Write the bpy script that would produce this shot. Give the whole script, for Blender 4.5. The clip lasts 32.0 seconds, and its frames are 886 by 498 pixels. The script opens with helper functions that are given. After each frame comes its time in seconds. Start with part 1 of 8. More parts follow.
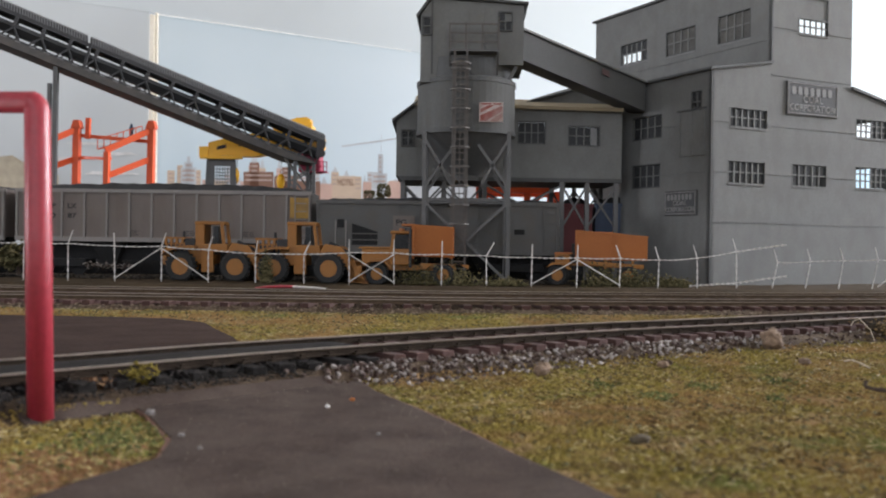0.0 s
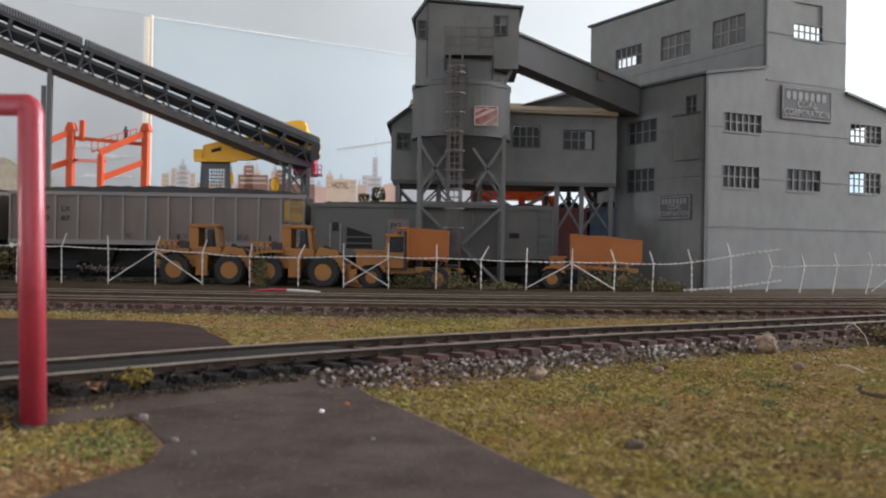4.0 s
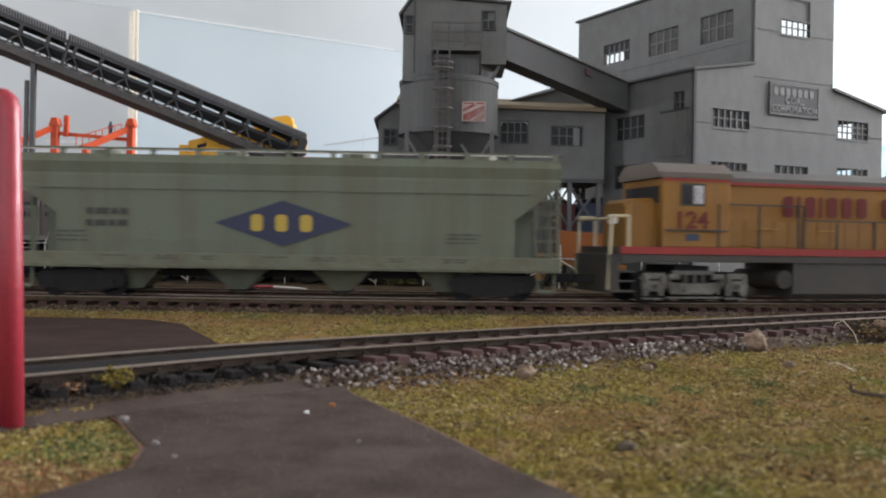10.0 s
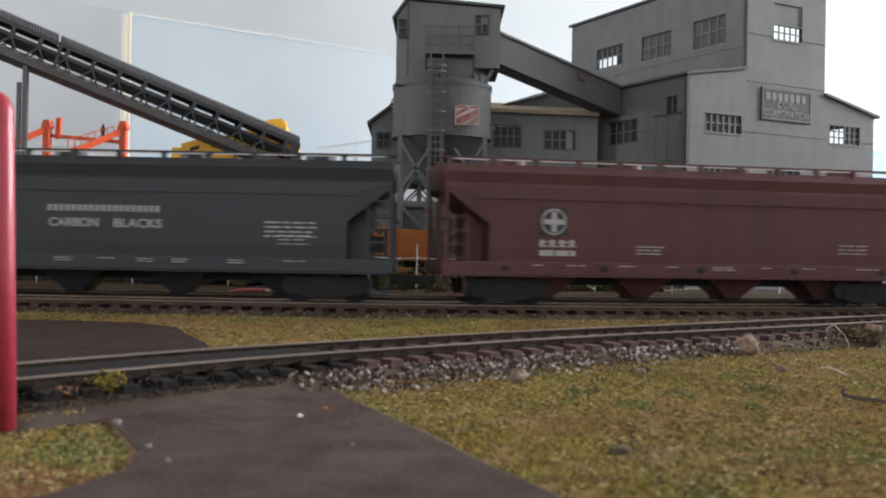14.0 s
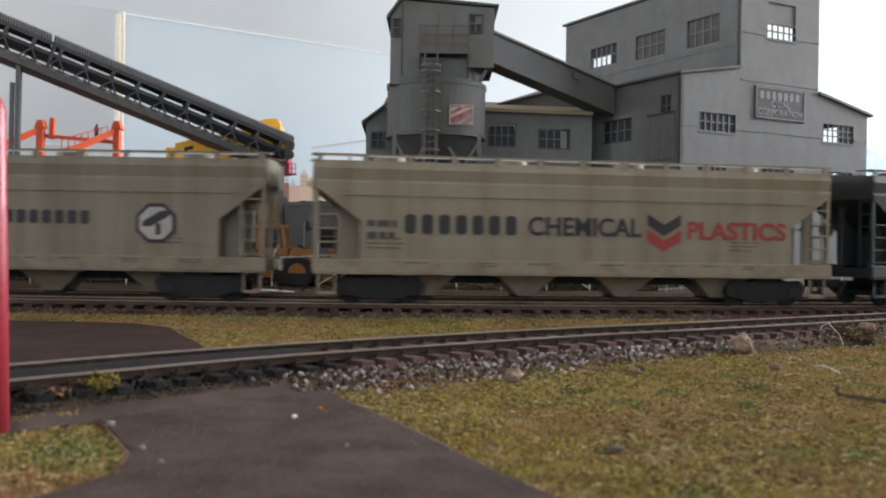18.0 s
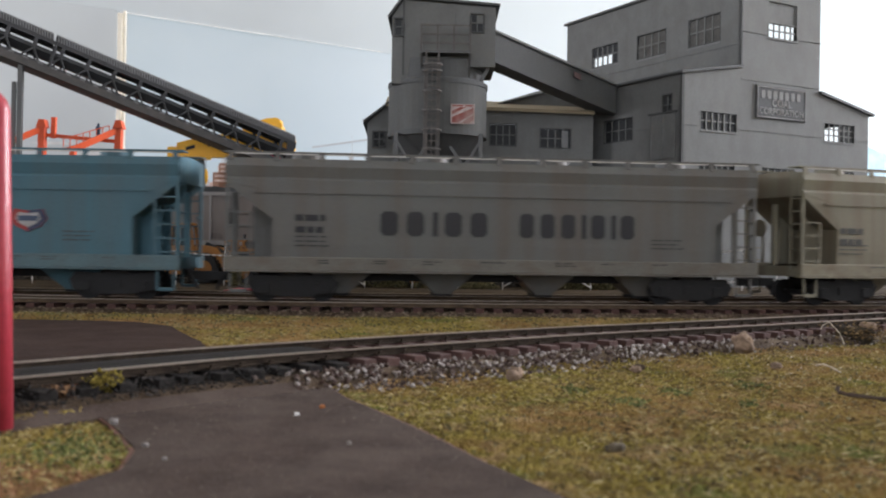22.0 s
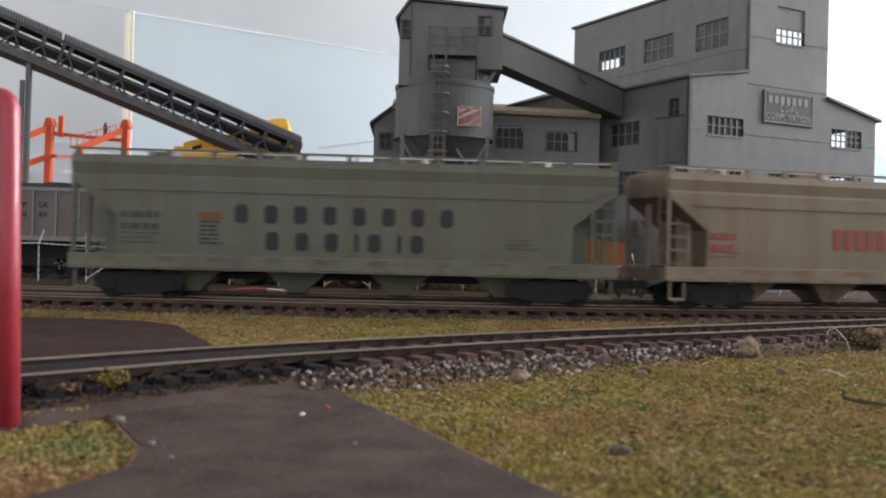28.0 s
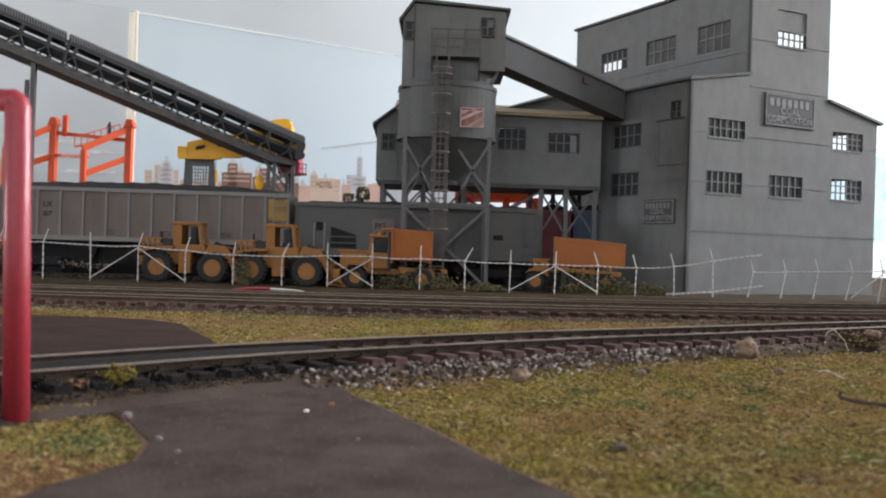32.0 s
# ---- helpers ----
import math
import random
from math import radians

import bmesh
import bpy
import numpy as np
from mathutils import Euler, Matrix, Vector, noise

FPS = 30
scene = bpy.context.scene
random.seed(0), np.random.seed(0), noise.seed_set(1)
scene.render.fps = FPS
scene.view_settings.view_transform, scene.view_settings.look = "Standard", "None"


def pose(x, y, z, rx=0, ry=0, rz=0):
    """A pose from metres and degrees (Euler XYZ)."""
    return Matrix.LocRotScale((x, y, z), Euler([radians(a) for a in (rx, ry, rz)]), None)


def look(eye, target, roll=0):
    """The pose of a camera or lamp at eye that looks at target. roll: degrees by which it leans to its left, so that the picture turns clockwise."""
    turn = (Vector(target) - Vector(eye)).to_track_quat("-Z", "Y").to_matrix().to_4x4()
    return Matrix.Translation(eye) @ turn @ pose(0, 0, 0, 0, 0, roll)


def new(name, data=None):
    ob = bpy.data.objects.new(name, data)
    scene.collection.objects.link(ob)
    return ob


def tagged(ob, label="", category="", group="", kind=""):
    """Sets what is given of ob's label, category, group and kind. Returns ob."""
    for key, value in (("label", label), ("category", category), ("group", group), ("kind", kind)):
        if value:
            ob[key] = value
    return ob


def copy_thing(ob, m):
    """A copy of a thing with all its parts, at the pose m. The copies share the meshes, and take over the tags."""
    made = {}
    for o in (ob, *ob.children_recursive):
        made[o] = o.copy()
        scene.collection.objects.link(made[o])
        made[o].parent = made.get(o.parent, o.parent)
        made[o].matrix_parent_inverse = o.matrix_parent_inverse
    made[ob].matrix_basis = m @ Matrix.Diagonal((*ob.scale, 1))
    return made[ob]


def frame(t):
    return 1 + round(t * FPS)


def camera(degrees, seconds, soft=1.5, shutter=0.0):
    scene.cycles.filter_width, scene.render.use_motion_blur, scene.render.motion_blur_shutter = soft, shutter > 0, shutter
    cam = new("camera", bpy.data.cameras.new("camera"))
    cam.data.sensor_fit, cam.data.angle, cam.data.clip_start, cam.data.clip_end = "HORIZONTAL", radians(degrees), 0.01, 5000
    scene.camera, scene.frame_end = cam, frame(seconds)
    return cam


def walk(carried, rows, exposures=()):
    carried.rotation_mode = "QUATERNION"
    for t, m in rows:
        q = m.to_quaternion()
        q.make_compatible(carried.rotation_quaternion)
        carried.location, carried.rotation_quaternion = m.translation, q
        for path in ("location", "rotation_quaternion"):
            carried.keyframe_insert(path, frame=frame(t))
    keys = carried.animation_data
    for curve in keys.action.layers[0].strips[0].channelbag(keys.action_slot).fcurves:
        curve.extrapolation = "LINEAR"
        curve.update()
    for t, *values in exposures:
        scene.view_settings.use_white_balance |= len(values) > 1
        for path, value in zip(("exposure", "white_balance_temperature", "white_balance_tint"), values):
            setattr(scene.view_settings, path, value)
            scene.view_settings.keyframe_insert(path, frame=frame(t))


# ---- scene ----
# A model railway at 1:87. Lengths are written in full-size metres and brought to the model's size by S.
S = 1 / 87


def view(x, y, z, tilt, lean, turn):
    """A pose of the camera: place in full-size metres, then degrees of tilt, lean and turn."""
    return pose(x * S, y * S, z * S, 0, 0, turn) @ pose(0, 0, 0, tilt) @ pose(0, 0, 0, 0, lean) @ pose(0, 0, 0, 90)


cam = camera(49.5, 32.0, soft=2.0, shutter=0.5)
cam.data.dof.use_dof, cam.data.dof.focus_distance, cam.data.dof.aperture_fstop = True, 32 * S, 60
PATH = [
    (0, 0.061, -0.016, 1.738, -0.230, -0.757, 1.345),
    (0.5, 0.059, -0.014, 1.740, -0.247, -0.675, 1.214),
    (1, 0.056, -0.011, 1.743, -0.217, -0.716, 1.170),
    (1.5, 0.054, -0.008, 1.746, 0.053, -0.773, 1.279),
    (2, 0.053, -0.006, 1.748, -0.076, -0.775, 1.319),
    (2.5, 0.053, -0.006, 1.749, 0.017, -0.749, 1.237),
    (3, 0.053, -0.007, 1.749, 0.122, -0.827, 1.103),
    (3.5, 0.052, -0.006, 1.748, 0.040, -0.875, 1.064),
    (5.5, 0.048, 0.148, 1.770, -0.152, -0.898, 0.865),
    (6, 0.051, 0.171, 1.774, -0.241, -0.897, 0.973),
    (6.5, 0.053, 0.188, 1.776, -0.225, -0.887, 0.796),
    (7, 0.054, 0.199, 1.778, -0.280, -0.924, 0.685),
    (7.5, 0.054, 0.208, 1.778, -0.210, -0.882, 0.520),
    (8, 0.053, 0.217, 1.777, -0.208, -0.947, 0.569),
    (8.5, 0.051, 0.226, 1.777, -0.229, -0.964, 0.522),
    (9, 0.051, 0.233, 1.776, -0.288, -0.929, 0.454),
    (9.5, 0.051, 0.236, 1.776, -0.274, -1.014, 0.323),
    (10, 0.051, 0.236, 1.778, -0.264, -0.874, 0.276),
    (10.5, 0.050, 0.234, 1.780, -0.289, -0.911, 0.271),
    (11, 0.048, 0.231, 1.782, -0.250, -0.854, 0.191),
    (11.5, 0.047, 0.228, 1.782, -0.087, -0.932, 0.143),
    (12, 0.045, 0.225, 1.781, -0.038, -0.975, 0.105),
    (12.5, 0.043, 0.225, 1.781, 0.097, -0.990, -0.033),
    (13, 0.041, 0.226, 1.781, 0.075, -0.960, -0.138),
    (13.5, 0.038, 0.228, 1.781, 0.018, -0.968, -0.203),
    (14, 0.036, 0.230, 1.782, -0.054, -1.011, -0.162),
    (14.5, 0.035, 0.229, 1.783, -0.052, -1.196, -0.045),
    (16.5, 0.044, 0.214, 1.782, -0.012, -0.966, -0.286),
    (17, 0.045, 0.223, 1.785, 0.021, -0.914, -0.285),
    (17.5, 0.047, 0.233, 1.787, -0.055, -0.916, -0.401),
    (18, 0.047, 0.242, 1.788, -0.087, -0.859, -0.468),
    (18.5, 0.046, 0.250, 1.789, -0.232, -0.979, -0.330),
    (19, 0.044, 0.255, 1.789, -0.252, -1.069, -0.111),
    (19.5, 0.041, 0.255, 1.788, -0.184, -1.066, -0.152),
    (20, 0.039, 0.248, 1.786, -0.146, -1.066, -0.256),
    (20.5, 0.039, 0.234, 1.783, -0.108, -1.031, -0.212),
    (21, 0.039, 0.217, 1.781, -0.069, -0.993, -0.268),
    (21.5, 0.038, 0.202, 1.779, -0.168, -0.867, -0.344),
    (22, 0.036, 0.193, 1.779, -0.125, -0.882, -0.405),
    (22.5, 0.032, 0.190, 1.779, -0.143, -1.058, -0.291),
    (23, 0.028, 0.190, 1.779, -0.113, -1.097, -0.204),
    (23.5, 0.026, 0.190, 1.777, -0.081, -1.012, -0.326),
    (24, 0.024, 0.189, 1.776, -0.011, -1.022, -0.386),
    (24.5, 0.023, 0.186, 1.777, 0.024, -1.027, -0.385),
    (25, 0.022, 0.184, 1.778, -0.013, -1.087, -0.345),
    (25.5, 0.021, 0.182, 1.779, 0.079, -1.168, -0.483),
    (27.5, 0.005, 0.191, 1.773, -0.015, -1.439, -0.197),
    (28, 0.006, 0.179, 1.772, -0.003, -1.432, -0.119),
    (28.5, 0.007, 0.155, 1.770, 0.036, -1.404, -0.214),
    (29, 0.009, 0.118, 1.766, 0.039, -1.358, -0.297),
    (29.5, 0.009, 0.071, 1.763, 0.094, -1.307, -0.393),
    (30, 0.008, 0.028, 1.762, 0.095, -1.457, -0.176),
    (30.5, 0.006, -0.004, 1.763, 0.181, -1.704, -0.114),
    (31, 0.004, -0.021, 1.763, 0.281, -1.779, -0.161),
    (31.5, 0.003, -0.027, 1.763, 0.157, -1.686, -0.223),
    (32, 0.003, -0.027, 1.762, 0.039, -1.686, 0.005),
]
walk(cam, [(t, view(*p)) for t, *p in PATH])

# ---- light: daylight from the wide window in the room's right-hand wall, plus two added fills ----
world = bpy.data.worlds.new("daylight")
scene.world = world
world.use_nodes = True
sky = world.node_tree.nodes.new("ShaderNodeTexSky")
sky.sky_type, sky.sun_disc, sky.sun_elevation, sky.sun_rotation = "NISHITA", False, radians(40), radians(80)
world.node_tree.links.new(sky.outputs[0], world.node_tree.nodes["Background"].inputs[0])
world.node_tree.nodes["Background"].inputs[1].default_value = 0.1


def opening_light(name, m, width, height, watts, colour):
    lamp = bpy.data.lights.new(name, "AREA")
    lamp.shape, lamp.size, lamp.size_y, lamp.energy, lamp.color = "RECTANGLE", width, height, watts, colour
    ob = new(name, lamp)
    ob.matrix_world = m
    return ob


opening_light("window_daylight", look((2.74, 1.45, 0.92), (0.0, 0.3, 0.0)), 2.3, 0.9, 222, (0.935, 0.935, 1.0))
# Added fill lamp behind the camera, brightening the sides that face it.
opening_light("front_window_daylight", look((-0.2, -1.42, 0.55), (-0.1, 0.4, 0.1)), 1.7, 0.9, 12.0, (0.935, 0.935, 1.0))
# Added fill lamp at the left, brightening walls that face it.
opening_light("side_window_daylight", look((-4.12, 0.1, 0.62), (0.2, 0.5, 0.1)), 1.9, 0.95, 80, (0.935, 0.935, 1.0))
scene.view_settings.exposure = 0.0


# ---- materials ----
def paint(name, colour, rough=0.6, metal=0.0, spread=0.14, coarse=0.5, fine=14.0, bump=0.15, dirt=0.0,
          dirt_colour=(0.09, 0.07, 0.05), streak=1.0, each=0.0, glow=0.0, coat=0.0, spec=0.35):
    """A surface with variation at two scales (per full-size metre), fine relief and, if wanted, patches of dirt."""
    m = bpy.data.materials.new(name)
    m.use_nodes = True
    nt = m.node_tree
    b = nt.nodes["Principled BSDF"]
    at = nt.nodes.new("ShaderNodeTexCoord")
    n1, n2 = nt.nodes.new("ShaderNodeTexNoise"), nt.nodes.new("ShaderNodeTexNoise")
    n1.inputs["Scale"].default_value, n1.inputs["Detail"].default_value = coarse / S, 5
    n2.inputs["Scale"].default_value, n2.inputs["Detail"].default_value = fine / S, 3
    nt.links.new(at.outputs["Object"], n1.inputs["Vector"])
    nt.links.new(at.outputs["Object"], n2.inputs["Vector"])
    add = nt.nodes.new("ShaderNodeMath")
    add.operation = "ADD"
    nt.links.new(n1.outputs["Fac"], add.inputs[0])
    nt.links.new(n2.outputs["Fac"], add.inputs[1])
    last = add
    if each:
        info, mul, plus = nt.nodes.new("ShaderNodeObjectInfo"), nt.nodes.new("ShaderNodeMath"), nt.nodes.new("ShaderNodeMath")
        mul.operation, mul.inputs[1].default_value, plus.operation = "MULTIPLY", each, "ADD"
        nt.links.new(info.outputs["Random"], mul.inputs[0])
        nt.links.new(mul.outputs[0], plus.inputs[0])
        nt.links.new(add.outputs[0], plus.inputs[1])
        last = plus
    ramp = nt.nodes.new("ShaderNodeMapRange")
    ramp.inputs["From Min"].default_value, ramp.inputs["From Max"].default_value = 0.65, 1.35 + each
    nt.links.new(last.outputs[0], ramp.inputs["Value"])
    mix = nt.nodes.new("ShaderNodeMix")
    mix.data_type = "RGBA"
    mix.inputs[6].default_value = (*[c * (1 - spread) for c in colour], 1)
    mix.inputs[7].default_value = (*[min(1, c * (1 + spread)) for c in colour], 1)
    nt.links.new(ramp.outputs[0], mix.inputs[0])
    out = mix.outputs[2]
    if dirt:
        mp, n3, r3, mx = (nt.nodes.new("ShaderNodeMapping"), nt.nodes.new("ShaderNodeTexNoise"),
                          nt.nodes.new("ShaderNodeMapRange"), nt.nodes.new("ShaderNodeMix"))
        mp.inputs["Scale"].default_value = (1, 1, 1 / streak)
        n3.inputs["Scale"].default_value, n3.inputs["Detail"].default_value = 1.3 / S, 6
        nt.links.new(at.outputs["Object"], mp.inputs["Vector"])
        nt.links.new(mp.outputs[0], n3.inputs["Vector"])
        r3.inputs["From Min"].default_value, r3.inputs["From Max"].default_value = 0.43, 0.66
        r3.inputs["To Max"].default_value = dirt
        nt.links.new(n3.outputs["Fac"], r3.inputs["Value"])
        mx.data_type = "RGBA"
        mx.inputs[7].default_value = (*dirt_colour, 1)
        nt.links.new(r3.outputs[0], mx.inputs[0])
        nt.links.new(out, mx.inputs[6])
        out = mx.outputs[2]
    nt.links.new(out, b.inputs["Base Color"])
    b.inputs["Roughness"].default_value, b.inputs["Metallic"].default_value = rough, metal
    b.inputs["Coat Weight"].default_value = coat
    b.inputs["Specular IOR Level"].default_value = spec
    bp = nt.nodes.new("ShaderNodeBump")
    bp.inputs["Strength"].default_value, bp.inputs["Distance"].default_value = bump, 0.02 * S
    nt.links.new(n2.outputs["Fac"], bp.inputs["Height"])
    nt.links.new(bp.outputs[0], b.inputs["Normal"])
    # Emits its own colour, to brighten surfaces that are no lamps.
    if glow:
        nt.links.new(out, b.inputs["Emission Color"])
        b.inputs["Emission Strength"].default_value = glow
    return m


def two_tone(name, a, b_, c, scale, rough=0.95, bump=0.6, each=False, patches=()):
    """Ground cover of three colours mingled by noise; with each, every loose piece takes a colour of its own."""
    m = bpy.data.materials.new(name)
    m.use_nodes = True
    nt = m.node_tree
    b = nt.nodes["Principled BSDF"]
    at, n1, n2 = nt.nodes.new("ShaderNodeTexCoord"), nt.nodes.new("ShaderNodeTexNoise"), nt.nodes.new("ShaderNodeTexNoise")
    n1.inputs["Scale"].default_value, n1.inputs["Detail"].default_value = scale / S, 6
    n2.inputs["Scale"].default_value, n2.inputs["Detail"].default_value = scale * 22 / S, 3
    for n in (n1, n2):
        nt.links.new(at.outputs["Object"], n.inputs["Vector"])
    add, half = nt.nodes.new("ShaderNodeMath"), nt.nodes.new("ShaderNodeMath")
    half.operation, half.inputs[1].default_value = "MULTIPLY", 0.5
    nt.links.new(n1.outputs["Fac"], add.inputs[0])
    if each:
        geo = nt.nodes.new("ShaderNodeNewGeometry")
        nt.links.new(geo.outputs["Random Per Island"], add.inputs[1])
    else:
        nt.links.new(n2.outputs["Fac"], add.inputs[1])
    nt.links.new(add.outputs[0], half.inputs[0])
    ramp = nt.nodes.new("ShaderNodeValToRGB")
    e = ramp.color_ramp.elements
    lo, hi = (0.25, 0.75) if each else (0.36, 0.64)
    e[0].position, e[0].color = lo, (*a, 1)
    e[1].position, e[1].color = hi, (*c, 1)
    mid = e.new(0.5)
    mid.color = (*b_, 1)
    nt.links.new(half.outputs[0], ramp.inputs[0])
    out = ramp.outputs[0]
    for i, (colour, size, start, amount) in enumerate(patches):
        n3, r3, mx, mp = (nt.nodes.new("ShaderNodeTexNoise"), nt.nodes.new("ShaderNodeMapRange"), nt.nodes.new("ShaderNodeMix"), nt.nodes.new("ShaderNodeMapping"))
        mp.inputs["Location"].default_value = (i * 0.7, i * 0.3, 0)
        n3.inputs["Scale"].default_value, n3.inputs["Detail"].default_value = size / S, 4
        nt.links.new(at.outputs["Object"], mp.inputs["Vector"])
        nt.links.new(mp.outputs[0], n3.inputs["Vector"])
        r3.inputs["From Min"].default_value, r3.inputs["From Max"].default_value, r3.inputs["To Max"].default_value = start, start + 0.14, amount
        nt.links.new(n3.outputs["Fac"], r3.inputs["Value"])
        mx.data_type = "RGBA"
        mx.inputs[7].default_value = (*colour, 1)
        nt.links.new(r3.outputs[0], mx.inputs[0])
        nt.links.new(out, mx.inputs[6])
        out = mx.outputs[2]
    nt.links.new(out, b.inputs["Base Color"])
    b.inputs["Roughness"].default_value = rough
    b.inputs["Specular IOR Level"].default_value = 0.1
    bp = nt.nodes.new("ShaderNodeBump")
    bp.inputs["Strength"].default_value, bp.inputs["Distance"].default_value = bump, 0.06 * S
    nt.links.new(n2.outputs["Fac"], bp.inputs["Height"])
    nt.links.new(bp.outputs[0], b.inputs["Normal"])
    return m


